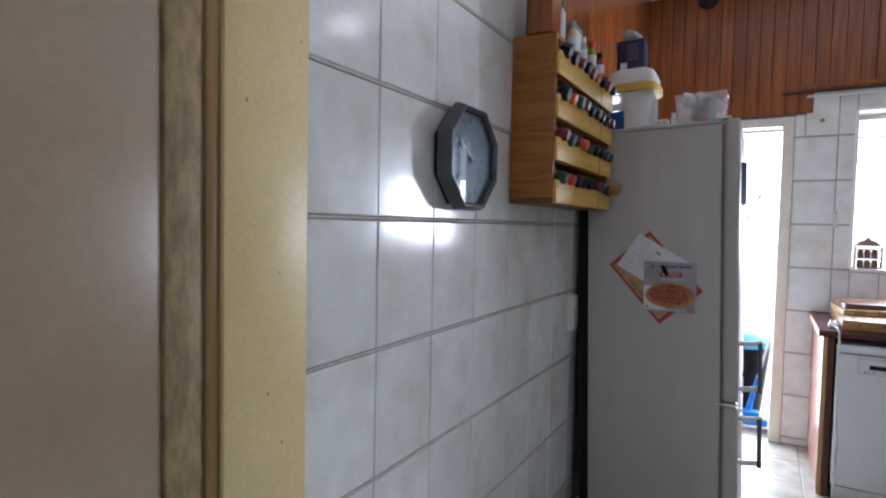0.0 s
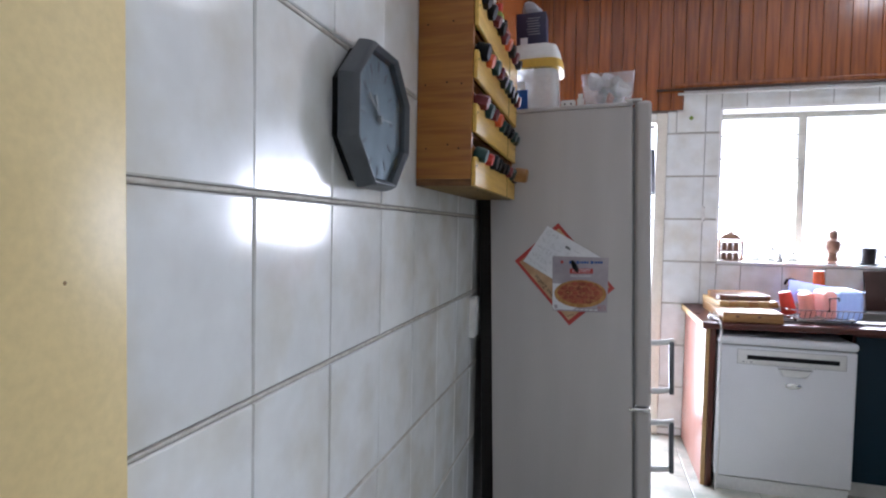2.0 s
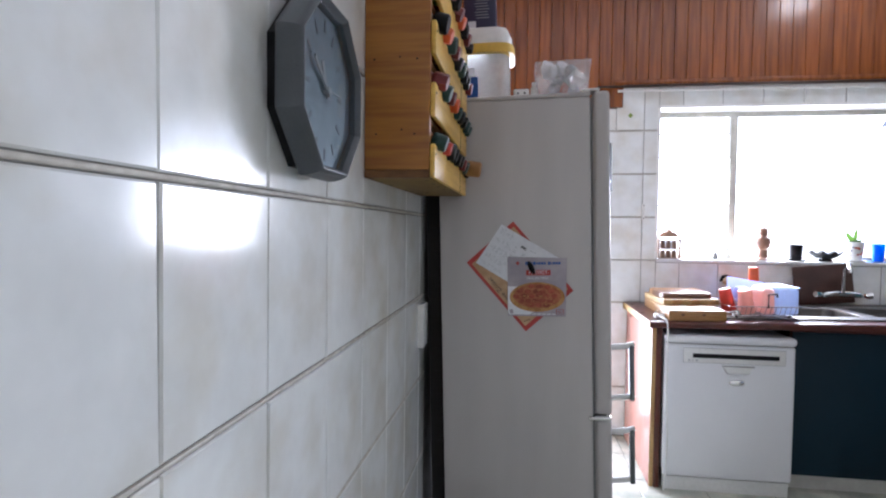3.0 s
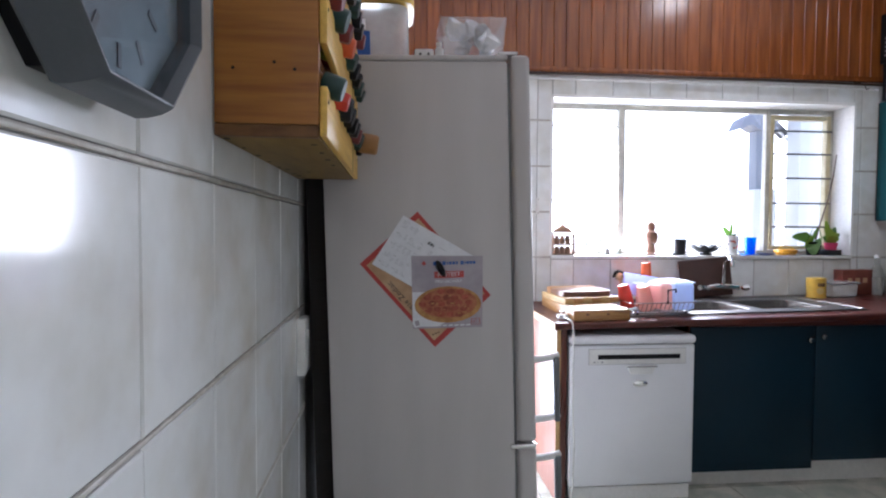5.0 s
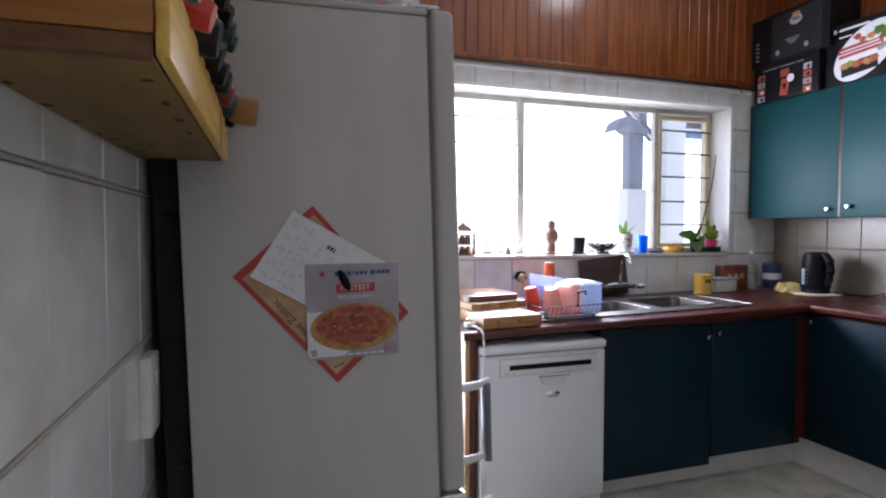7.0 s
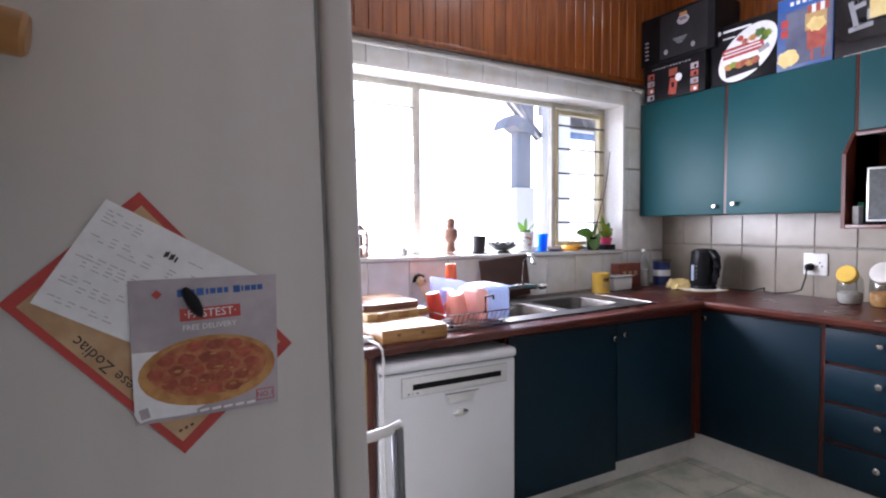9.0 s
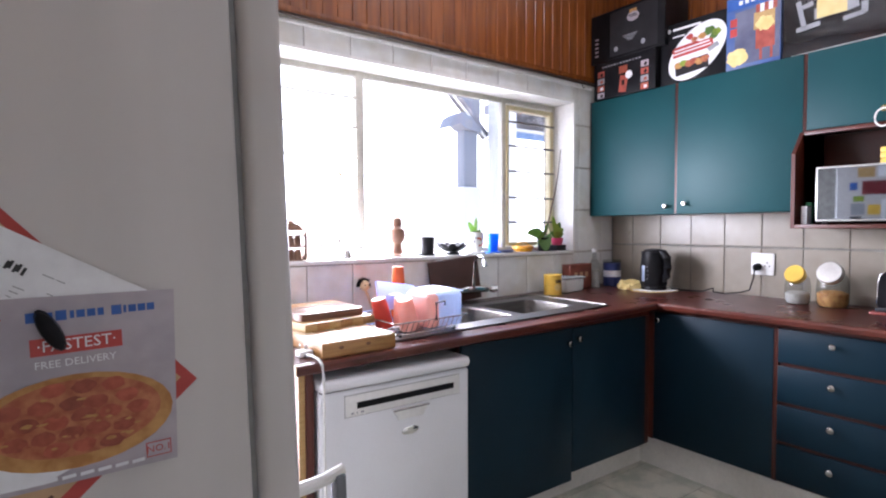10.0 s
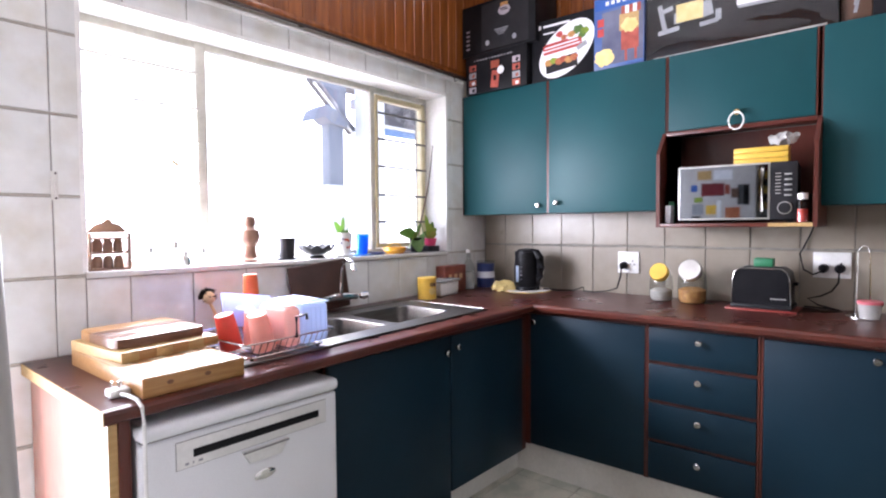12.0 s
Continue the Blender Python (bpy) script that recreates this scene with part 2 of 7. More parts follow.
def lettering(body, size, material, parent, m, depth=0.0006, label=""):
    """Letters of the built-in font as a mesh part, centred, at the pose m."""
    cu = bpy.data.curves.new("lettering", "FONT")
    cu.body, cu.size, cu.extrude, cu.align_x, cu.align_y, cu.resolution_u = body, size, depth, "CENTER", "CENTER", 2
    tmp = new("lettering", cu)
    me = bpy.data.meshes.new_from_object(tmp)
    bpy.data.objects.remove(tmp)
    me.materials.clear()
    me.materials.append(material)
    me.transform(root(parent).matrix_basis.inverted() @ m)
    ob = new("lettering", me)
    ob.parent = parent
    if label:
        tagged(ob, label)
    return ob


# ---- the room ----
XW, XE, YN, YS, ZC = -1.153, 2.40, 7.11, 2.20, 2.95
WX0, WX1, WZ0, WZ1 = 0.06, 2.00, 1.142, 2.095
DX0, DX1, DZ1 = -1.02, -0.30, 2.03
TOPZ = 0.888

struct("floor", boxm(XW - 0.2, XE + 0.2, YS - 0.2, YN + 0.26, -0.2, -0.006), GROUT, "grey joints of the pale patterned kitchen floor")
ceiling = struct("ceiling", boxm(XW - 0.3, XE + 0.3, YS - 0.3, YN + 0.3, ZC, ZC + 0.12), CEIL, "white painted kitchen ceiling")
bm = bmesh.new()
for a in ((XW - 0.22, WX0, 0, 3.0), (WX0, WX1, 0, WZ0), (WX0, WX1, WZ1, 3.0), (WX1, XE + 0.2, 0, 3.0)):
    if a[0] < DX1 and a[1] == WX0:
        box(bm, XW - 0.2, DX0, YN + 0.004, YN + 0.26, 0, 2.97)
        box(bm, DX0, DX1, YN + 0.004, YN + 0.26, DZ1, 2.97)
        box(bm, DX1, WX0, YN + 0.004, YN + 0.26, 0, 2.97)
    else:
        box(bm, a[0], a[1], YN + 0.004, YN + 0.26, a[2], min(a[3], 2.97))
wall_north = struct("wall_north", bm, GROUT, "tiled kitchen wall with wide window and back door")
bm = bmesh.new()
EY0, EY1, EZ0, EZ1 = 3.62, 4.26, 1.15, 1.95
for a in ((YS - 0.2, EY0, 0, 2.97), (EY1, YN + 0.004, 0, 2.97), (EY0, EY1, 0, EZ0), (EY0, EY1, EZ1, 2.97)):
    box(bm, XE + 0.004, XE + 0.2, *a)
wall_east = struct("wall_east", bm, GROUT, "kitchen wall behind the cabinets, whitish tiles toned down as shade")
# the west wall, with an opening for the inner door
IY0, IY1, IZ = 2.62, 3.531, 2.06
bm = bmesh.new()
box(bm, XW - 0.2, XW - 0.004, IY1, YN + 0.004, 0, 2.97)
box(bm, XW - 0.2, XW - 0.004, YS - 0.2, IY0, 0, 2.97)
box(bm, XW - 0.2, XW - 0.004, IY0, IY1, IZ, 2.97)
wall_west = struct("wall_west", bm, GROUT, "kitchen wall covered in white glazed tiles")
wall_south = struct("wall_south", boxm(XW, XE, YS - 0.2, YS, 0, 2.97), PLASTER, "plain plastered kitchen wall")

# inner door and its frame
bm = bmesh.new()
box(bm, XW - 0.006, XW + 0.010, 3.598, 3.786, 0, 2.16, 0.004)
struct("door_frame_board", bm, CREAM, "cream gloss painted door surround with chips", "door frame")
bm = bmesh.new()
box(bm, XW - 0.045, XW + 0.003, 3.5705, 3.5975, 0, 2.13, 0.004)
struct("door_frame_rebate", bm, BROWNP, "brown painted rebate of the door frame", "door frame")
bm = bmesh.new()
box(bm, XW - 0.06, XW - 0.002, 3.505, 3.570, 0, 2.10, 0.005)
struct("door_frame_strip", bm, STRIPE, "worn speckled grey-brown door frame strip", "door frame")
door_1 = tagged(thing("door_1", "closed grey-white painted inner door", "door", XW - 0.05, 3.1, 0.0), kind="structure")
wpart("leaf", boxm(XW - 0.060, XW - 0.008, 2.66, 3.504, 0.01, 2.06, 0.003), DOORP, door_1)
wpart("door_handle", lathe([(0, 0), (0.020, 0), (0.012, 0.012), (0.012, 0.03), (0.026, 0.04), (0.024, 0.055), (0, 0.06)], 16, Matrix.Translation((XW - 0.008, 3.235, 1.08)) @ Matrix(((0, 0, 1, 0), (1, 0, 0, 0), (0, 1, 0, 0), (0, 0, 0, 1)))), BRASSY, door_1)
rng = random.Random(2)
for k in range(5):
    y, z = rng.uniform(3.63, 3.77), rng.uniform(0.6, 1.75)
    wpart("paint_chip", lathe([(0, 0), (0.0022, 0), (0, 0.0005)], 6, Matrix.Translation((XW + 0.0101, y, z)) @ Matrix(((0, 0, 1, 0), (1, 0, 0, 0), (0, rng.uniform(0.8, 2.2), 0, 0), (0, 0, 0, 1)))), BROWNP, bpy.data.objects["door_frame_board"])

# ---- north window ----
window_1 = tagged(thing("window_1", "wide steel kitchen window with cream frame and bars", "window", 1.03, 7.28, WZ0), kind="structure")
bm = bmesh.new()
FY0, FY1 = 7.275, 7.305
box(bm, WX0, WX1, FY0, FY1, WZ1 - 0.035, WZ1, 0.003)
box(bm, WX0, WX1, FY0, FY1, WZ0, WZ0 + 0.03, 0.003)
for x in (WX0 + 0.013, 0.560, 1.545, WX1 - 0.013):
    q = 0.023 if x == 0.560 else 0.015
    box(bm, x - q, x + q, FY0 - 0.004, FY1 + 0.004, WZ0, WZ1, 0.003)
wpart("window_frame", bm, FRAMEG, window_1)
bm = bmesh.new()
for x0, x1 in ((1.945, 1.975), (1.5605, 1.582)):
    box(bm, x0, x1, FY0 - 0.012, FY1, WZ0 + 0.035, WZ1 - 0.045, 0.003)
box(bm, 1.5825, 1.9445, FY0 - 0.012, FY1, WZ1 - 0.075, WZ1 - 0.045, 0.003)
box(bm, 1.5825, 1.9445, FY0 - 0.012, FY1, WZ0 + 0.035, WZ0 + 0.06, 0.003)
wpart("casement", bm, FRAMEP, window_1, "yellowish cream casement")
for zs, x0, x1 in (((1.327, 1.48, 1.643, 1.799, 1.947), 1.575, 1.972), ((1.33, 1.487, 1.646, 1.799, 1.949), WX0, 0.536)):
    for z in zs:
        bm = bmesh.new()
        rod(bm, [(x0, FY0 - 0.02, z), (x1, FY0 - 0.02, z)], 0.0065, 6)
        # left bars take the paler frame paint, for the glare that washes them out
        wpart("burglar_bar", bm, BARG if x0 > 1 else FRAMEG, window_1)
for x0, x1 in ((WX0 + 0.02, 0.545), (0.575, 1.532), (1.56, WX1 - 0.02)):
    pane = wpart("pane", boxm(x0, x1, FY0 + 0.012, FY0 + 0.016, WZ0 + 0.02, WZ1 - 0.03), PANE, window_1)
    pane.visible_shadow = False
bm = bmesh.new()
rod(bm, [(0.437, FY0 - 0.004, 1.556), (0.437, 7.245, 1.556), (0.413, 7.243, 1.574), (0.359, 7.245, 1.583)], [0.010, 0.010, 0.006, 0.005], 8)
wpart("window_latch", bm, BRASSY, window_1, "small brass casement latch")
bm = bmesh.new()
box(bm, WX0, WX1, YN - 0.012, FY0, WZ0 - 0.018, WZ0 + 0.004, 0.004)
wpart("window_sill", bm, TILE, window_1, "white glazed tile sill")
bm = bmesh.new()
box(bm, WX0, WX1, YN - 0.003, FY0, WZ1 - 0.006, WZ1 + 0.01)
box(bm, WX0 - 0.01, WX0 + 0.005, YN - 0.003, FY0, WZ0 + 0.005, WZ1 - 0.0065)
box(bm, WX1 - 0.005, WX1 + 0.01, YN - 0.003, FY0, WZ0 + 0.005, WZ1 - 0.0065)
wpart("reveal", bm, SILL, window_1, "white painted reveal")

# ---- east window: unseen, added to light the west tiles and inner door ----
added_window = tagged(thing("added_window", "unseen steel side window added for daylight on the west tiles", "window", XE + 0.12, 3.94, EZ0), kind="structure")
bm = bmesh.new()
for y in (EY0 + 0.016, (EY0 + EY1) / 2, EY1 - 0.016):
    box(bm, XE + 0.11, XE + 0.14, y - 0.015, y + 0.015, EZ0 + 0.031, EZ1 - 0.031, 0.003)
for z in (EZ0 + 0.015, EZ1 - 0.015):
    box(bm, XE + 0.11, XE + 0.14, EY0, EY1, z - 0.015, z + 0.015, 0.003)
wpart("window_frame", bm, FRAMEG, added_window)
for y0, y1 in ((EY0 + 0.032, 3.924), (3.956, EY1 - 0.032)):
    pane = wpart("pane", boxm(XE + 0.123, XE + 0.127, y0, y1, EZ0 + 0.031, EZ1 - 0.031), PANE, added_window)
    pane.visible_shadow = False

# ---- back door ----
bm = bmesh.new()
for x0, x1 in ((DX0, DX0 + 0.05), (DX1 - 0.02, DX1 + 0.045)):
    box(bm, x0, x1, YN - 0.012, YN + 0.12, 0, DZ1 + 0.05, 0.004)
box(bm, DX0 + 0.0505, DX1 - 0.0205, YN - 0.011, YN + 0.12, DZ1 - 0.01, DZ1 + 0.048, 0.004)
struct("back_door_frame", bm, mat("pale_cream_gloss_paint", (0.80, 0.76, 0.66), (0.74, 0.69, 0.58), 9, 0.3, bump=0.1), "cream painted frame of the open back door", "door frame")

# ---- wood panelling above the tiles ----
def boards(name, n0, n1, place, lower, label, width=0.075):
    ob = struct(name, bmesh.new(), PINE, label, "wall panelling")
    shared = {}
    k = 0
    a = n0
    while a < n1 - 0.01:
        w = min(width, n1 - a)
        z0 = lower(a)
        key = (round(w, 3), round(z0, 3))
        if key not in shared:
            bm = bmesh.new()
            box(bm, -w / 2 + 0.0006, w / 2 - 0.0006, -0.012, 0.0, z0, ZC - 0.004)
            es = [e for e in bm.edges if abs(e.verts[0].co.z - e.verts[1].co.z) > 0.1 and e.verts[0].co.y < -0.006]
            bmesh.ops.bevel(bm, geom=es, offset=0.0024, segments=1, affect="EDGES")
            me = bpy.data.meshes.new("board")
            bm.to_mesh(me)
            bm.free()
            me.materials.append(PINE)
            shared[key] = me
        b = new("board", shared[key])
        b.matrix_basis = place(a + w / 2)
        b.parent = ob
        a += w
    return ob


# ---- colours for the things ----
def plain(name, c, rough=0.45, **k):
    return mat(name, c, tuple(0.82 * v for v in c), k.pop("scale", 14), rough, **k)


CLOCKG = plain("dark_grey_plastic", (0.078, 0.088, 0.100), 0.42, bump=0.1, bscale=300)
FACE = plain("grey_clock_face", (0.33, 0.39, 0.43), 0.4)
SILVER = plain("silver_paint", (0.6, 0.6, 0.58), 0.35, metal=0.6)
RED = plain("red_print", (0.45, 0.050, 0.042), 0.5)
TAN = mat("tan_paper", (0.54, 0.36, 0.21), (0.42, 0.26, 0.14), 18, 0.7)
PAPER = mat("white_paper", (0.76, 0.77, 0.80), (0.70, 0.71, 0.75), 9, 0.7)
INK = plain("black_ink", (0.03, 0.03, 0.035), 0.6)
GREYINK = plain("grey_ink", (0.30, 0.31, 0.34), 0.6)
MAUVE = mat("mauve_print", (0.40, 0.36, 0.40), (0.32, 0.29, 0.33), 12, 0.4)
PRINTRED = mat("faded_red_print", (0.40, 0.085, 0.055), (0.27, 0.05, 0.035), 30, 0.45)
CRUST = mat("pizza_crust", (0.52, 0.28, 0.09), (0.34, 0.15, 0.04), 60, 0.55)
CHEESE = mat("pizza_cheese", (0.46, 0.17, 0.07), (0.30, 0.07, 0.03), 70, 0.5)
SALAMI = mat("salami_print", (0.37, 0.085, 0.045), (0.26, 0.05, 0.025), 90, 0.5, rand=0.25)
BLUEINK = plain("blue_ink", (0.02, 0.10, 0.38), 0.5)
BLACKCARD = mat("black_card", (0.006, 0.006, 0.008), (0.011, 0.011, 0.013), 10, 0.34, 0.48, spec=0.13)
GLOSSCARD = mat("glossy_black_card", (0.006, 0.006, 0.008), (0.011, 0.011, 0.013), 6, 0.2, 0.3, bump=0.3, bscale=11, spec=0.2)
GREYCARD = plain("charcoal_card", (0.022, 0.022, 0.025), 0.42, spec=0.2)
BLUECARD = mat("blue_card", (0.04, 0.10, 0.30), (0.10, 0.14, 0.26), 4, 0.35)
BROWNCARD = plain("brown_card", (0.10, 0.05, 0.03), 0.5)
ORANGE = plain("orange_plastic", (0.80, 0.13, 0.030), 0.4)
REDP = plain("red_plastic", (0.62, 0.05, 0.03), 0.4)
MAROON = plain("maroon_plastic", (0.17, 0.020, 0.025), 0.4)
GREENP = plain("green_plastic", (0.03, 0.22, 0.10), 0.45)
DKGREEN = plain("dark_green_plastic", (0.008, 0.045, 0.04), 0.4)
YELLOW = plain("yellow_plastic", (0.74, 0.47, 0.06), 0.4)
BLUEP = plain("bright_blue_plastic", (0.02, 0.20, 0.70), 0.35)
PINKP = translucent("pink_translucent_plastic", (0.90, 0.58, 0.51), (0.86, 0.52, 0.46), (1.0, 0.74, 0.67), 0.5, 0.3)
MILKY = translucent("milky_plastic", (0.64, 0.75, 0.95), (0.58, 0.70, 0.93), (0.80, 0.88, 1.0), 0.55, 0.3)
LILAC = translucent("lilac_plastic", (0.52, 0.56, 0.92), (0.46, 0.50, 0.88), (0.66, 0.70, 1.0), 0.55, 0.3)
CLEARP = mat("cloudy_clear_plastic", (0.80, 0.80, 0.78), (0.72, 0.72, 0.70), 12, 0.25, trans=0.55)
BROWNT = mat("brown_tray", (0.075, 0.035, 0.026), (0.055, 0.026, 0.02), 9, 0.4)
TINTGLASS = glass("clear_jar_glass", (0.95, 0.97, 0.96), 0.02, 0.85)
AMBERG = glass("amber_glass", (0.95, 0.60, 0.10), 0.02, 0.8)
BISCUIT = mat("biscuits", (0.55, 0.30, 0.10), (0.35, 0.16, 0.05), 40, 0.8, bump=0.5)
SPICE = mat("ground_spice", (0.40, 0.16, 0.05), (0.20, 0.09, 0.04), 60, 0.8)
LEAF = translucent("plant_leaf", (0.13, 0.25, 0.06), (0.08, 0.17, 0.04), (0.05, 0.10, 0.015), 0.25)
YLEAF = translucent("yellow_green_leaf", (0.30, 0.40, 0.05), (0.20, 0.31, 0.03), (0.10, 0.15, 0.010), 0.2)
SOIL = mat("soil", (0.05, 0.035, 0.025), None, 80, 0.95, bump=0.6)
TERRA = mat("brown_ceramic", (0.30, 0.17, 0.11), (0.20, 0.10, 0.07), 20, 0.4)
CLOTH = mat("pale_yellow_cloth", (0.72, 0.58, 0.26), (0.62, 0.47, 0.18), 20, 0.9, bump=0.5)
BRASS = plain("worn_brass", (0.75, 0.60, 0.30), 0.25, metal=1.0)
SKIN = plain("pale_painted_wood", (0.74, 0.55, 0.33), 0.5)
MWGLASS = mat("mirror_dark_glass", (0.25, 0.275, 0.30), (0.23, 0.255, 0.28), 4, 0.03, metal=1.0)
RAILM = mat("dark_bronze_rail", (0.06, 0.04, 0.03), None, 30, 0.4, metal=0.6)


def bar(bm, a, b, w, h, y=0.0, ang=0.0):
    """A thin printed bar in the x-z plane."""
    ca, sa = math.cos(ang), math.sin(ang)
    vs = [bm.verts.new((a + ca * u - sa * v, y, b + sa * u + ca * v)) for u, v in ((-w / 2, -h / 2), (w / 2, -h / 2), (w / 2, h / 2), (-w / 2, h / 2))]
    bm.faces.new(vs)


def sheet(pts, y, d=0.0006):
    """A sheet of paper facing -y, with corners (x, z) and thickness d."""
    bm = bmesh.new()
    f = [bm.verts.new((x, y - d, z)) for x, z in pts]
    b = [bm.verts.new((x, y, z)) for x, z in pts]
    bm.faces.new(f)
    bm.faces.new(b[::-1])
    k = len(f)
    for i in range(k):
        bm.faces.new((f[i], b[i], b[(i + 1) % k], f[(i + 1) % k]))
    bmesh.ops.recalc_face_normals(bm, faces=bm.faces)
    return bm


def disc(cx, cz, rx, rz, y, d=0.0004, n=28, wob=0.0, seed=0):
    rng = random.Random(seed)
    return sheet([(cx + rx * (1 + rng.uniform(-wob, wob)) * math.cos(2 * math.pi * k / n), cz + rz * (1 + rng.uniform(-wob, wob)) * math.sin(2 * math.pi * k / n)) for k in range(n)], y, d)


# ---- fridge ----
FXB, FXD, FXF, FY, FYB, FZ = -1.095, -0.553, -0.492, 5.480, 6.075, 1.800
BEFORE = {o.name for o in scene.objects}
fridge = thing("fridge_freezer", "tall white enamel fridge freezer standing by the tiled wall", "fridge", -0.80, 5.78, 0.0)
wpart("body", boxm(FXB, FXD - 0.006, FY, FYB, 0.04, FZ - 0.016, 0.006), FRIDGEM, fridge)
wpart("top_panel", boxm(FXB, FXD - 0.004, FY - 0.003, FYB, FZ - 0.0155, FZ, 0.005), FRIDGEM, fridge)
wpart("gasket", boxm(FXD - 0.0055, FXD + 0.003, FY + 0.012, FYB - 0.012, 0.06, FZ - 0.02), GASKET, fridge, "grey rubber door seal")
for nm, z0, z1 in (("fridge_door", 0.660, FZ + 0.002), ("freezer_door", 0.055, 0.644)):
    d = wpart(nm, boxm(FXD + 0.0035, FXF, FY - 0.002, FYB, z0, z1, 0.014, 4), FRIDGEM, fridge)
    hz0, hz1 = (0.705, 0.905) if nm == "fridge_door" else (0.405, 0.600)
    hb = bmesh.new()
    box(hb, -0.426, -0.409, 5.508, 5.536, hz0, hz1, 0.004)
    h = wpart("handle", hb, plain("grey_metal_handle", (0.16, 0.17, 0.185), 0.25, metal=0.7) if nm == "fridge_door" else bpy.data.materials["grey_metal_handle"], d, "grey metal bar handle")
    for z in (hz0 + 0.008, hz1 - 0.008):
        ab = bmesh.new()
        rod(ab, [(FXF - 0.004, 5.522, z), (-0.462, 5.522, z + 0.001), (-0.436, 5.522, z + 0.004), (-0.408, 5.522, z + 0.012)], [0.011, 0.0105, 0.010, 0.009], 10)
        wpart("handle_arm", ab, WHITEP, d, "white plastic handle arm")
bm = bmesh.new()
box(bm, FXD - 0.02, FXF - 0.004, FY - 0.010, FY + 0.03, 0.6455, 0.6585, 0.003)
wpart("hinge", bm, CHROME, fridge, "small metal middle hinge")
wpart("hinge_cover", boxm(FXD - 0.03, FXD + 0.028, FY + 0.004, FY + 0.07, FZ + 0.0025, FZ + 0.012, 0.004), WHITEP, fridge)
# near-black panel closes the gap by the wall and stands in for its shade
wpart("back_panel", boxm(XW + 0.001, FXB - 0.001, FY + 0.058, FYB - 0.01, 0.02, FZ - 0.06), DARK, fridge, "near-black condenser panel that also stands for the gap's shade")
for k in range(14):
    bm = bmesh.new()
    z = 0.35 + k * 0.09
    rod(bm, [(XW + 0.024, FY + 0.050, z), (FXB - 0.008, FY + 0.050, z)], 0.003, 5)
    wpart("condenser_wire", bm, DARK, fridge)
for x in (FXB + 0.05, FXD - 0.05):
    z = 0.0115 if x < -0.8 else -0.0025
    wpart("foot", lathe([(0.0, z), (0.022, z), (0.022, 0.04), (0.0, 0.04)], 12, pose(x, FY + 0.05, 0)), BLACKP, fridge)

# papers on the fridge's side
S = FY - 0.0015
zodiac = thing("zodiac_poster", "tan printed poster with red border on the fridge", "poster", -0.80, S, 1.16)
ZT, ZL, ZB, ZR = (-0.826, 1.362), (-0.995, 1.216), (-0.786, 0.967), (-0.618, 1.113)
wpart("border", sheet([ZL, ZB, ZR, ZT], S), RED, zodiac, "red printed border", False)
mx, mz = sum(p[0] for p in (ZT, ZL, ZB, ZR)) / 4, sum(p[1] for p in (ZT, ZL, ZB, ZR)) / 4
wpart("sheet", sheet([(mx + 0.90 * (x - mx), mz + 0.90 * (z - mz)) for x, z in (ZL, ZB, ZR, ZT)], S - 0.0008), TAN, zodiac, "", False)
face_m = lambda x, z, y, deg: Matrix.Translation((x, y, z)) @ Euler((radians(90), 0, 0)).to_matrix().to_4x4() @ Matrix.Rotation(radians(deg), 4, "Z")
lettering("Chinese Zodiac", 0.0235, INK, zodiac, face_m(-0.868, 1.103, S - 0.0018, 129.5), 0.0002, "black title lettering")
bm = bmesh.new()
for k in range(3):
    bar(bm, -0.790 + 0.008 * k, 1.004 + 0.003 * k, 0.005, 0.004, S - 0.0019, radians(35))
wpart("figures", bm, BROWNCARD, zodiac, "small dark printed marks", False)

letter = thing("letter", "white printed letter held on the fridge", "paper", -0.80, S - 0.003, 1.25)
LT, LL, LR = Vector((-0.867, 1.352)), Vector((-0.961, 1.215)), Vector((-0.655, 1.222))
LB = LR + (LL - LT)
wpart("page", sheet([tuple(LL), tuple(LB), tuple(LR), tuple(LT)], S - 0.0028), PAPER, letter, "", False)
bm = bmesh.new()
ux = (LR - LT).normalized()
uy = (LL - LT).normalized()
ang = math.atan2(ux.y, ux.x)
rng = random.Random(3)
for row in range(26):
    for c0 in (0.010, 0.022, 0.036, 0.052, 0.066, 0.084, 0.120, 0.136, 0.150, 0.168, 0.184):
        w = rng.uniform(0.005, 0.013)
        if rng.random() < 0.35 or row % 6 > 3 or (row < 3 and c0 > 0.06):
            continue
        p = LT + ux * (c0 + w / 2) + uy * (0.012 + 0.0056 * row)
        bar(bm, p.x, p.y, w, 0.0010, S - 0.0037, ang)
tagged(wpart("print", bm, GREYINK, letter, "grey lines of small print", False), kind="stuff")
bm = bmesh.new()
for k in range(5):
    bar(bm, -0.797 + 0.0034 * k, 1.270 - 0.0022 * k + 0.002 * (k % 2), 0.003, 0.009, S - 0.0038, ang)
wpart("crest", bm, INK, letter, "small black crest", False)

flyer = thing("pizza_flyer", "mauve pizza flyer pinned on the fridge", "flyer", -0.746, S - 0.005, 1.13)
Q = S - 0.0048
wpart("card", sheet([(-0.849, 1.024), (-0.646, 1.021), (-0.640, 1.229), (-0.848, 1.235)], Q), MAUVE, flyer, "", False)
wpart("pizza_plate", sheet([(-0.849, 1.040), (-0.848, 1.130), (-0.80, 1.128), (-0.70, 1.06), (-0.78, 1.028), (-0.845, 1.030)], Q - 0.0008, 0.0002), PAPER, flyer, "pale printed paper corner", False)
wpart("crust", disc(-0.745, 1.091, 0.097, 0.053, Q - 0.0012, 0.0003), CRUST, flyer, "golden pizza crust", False)
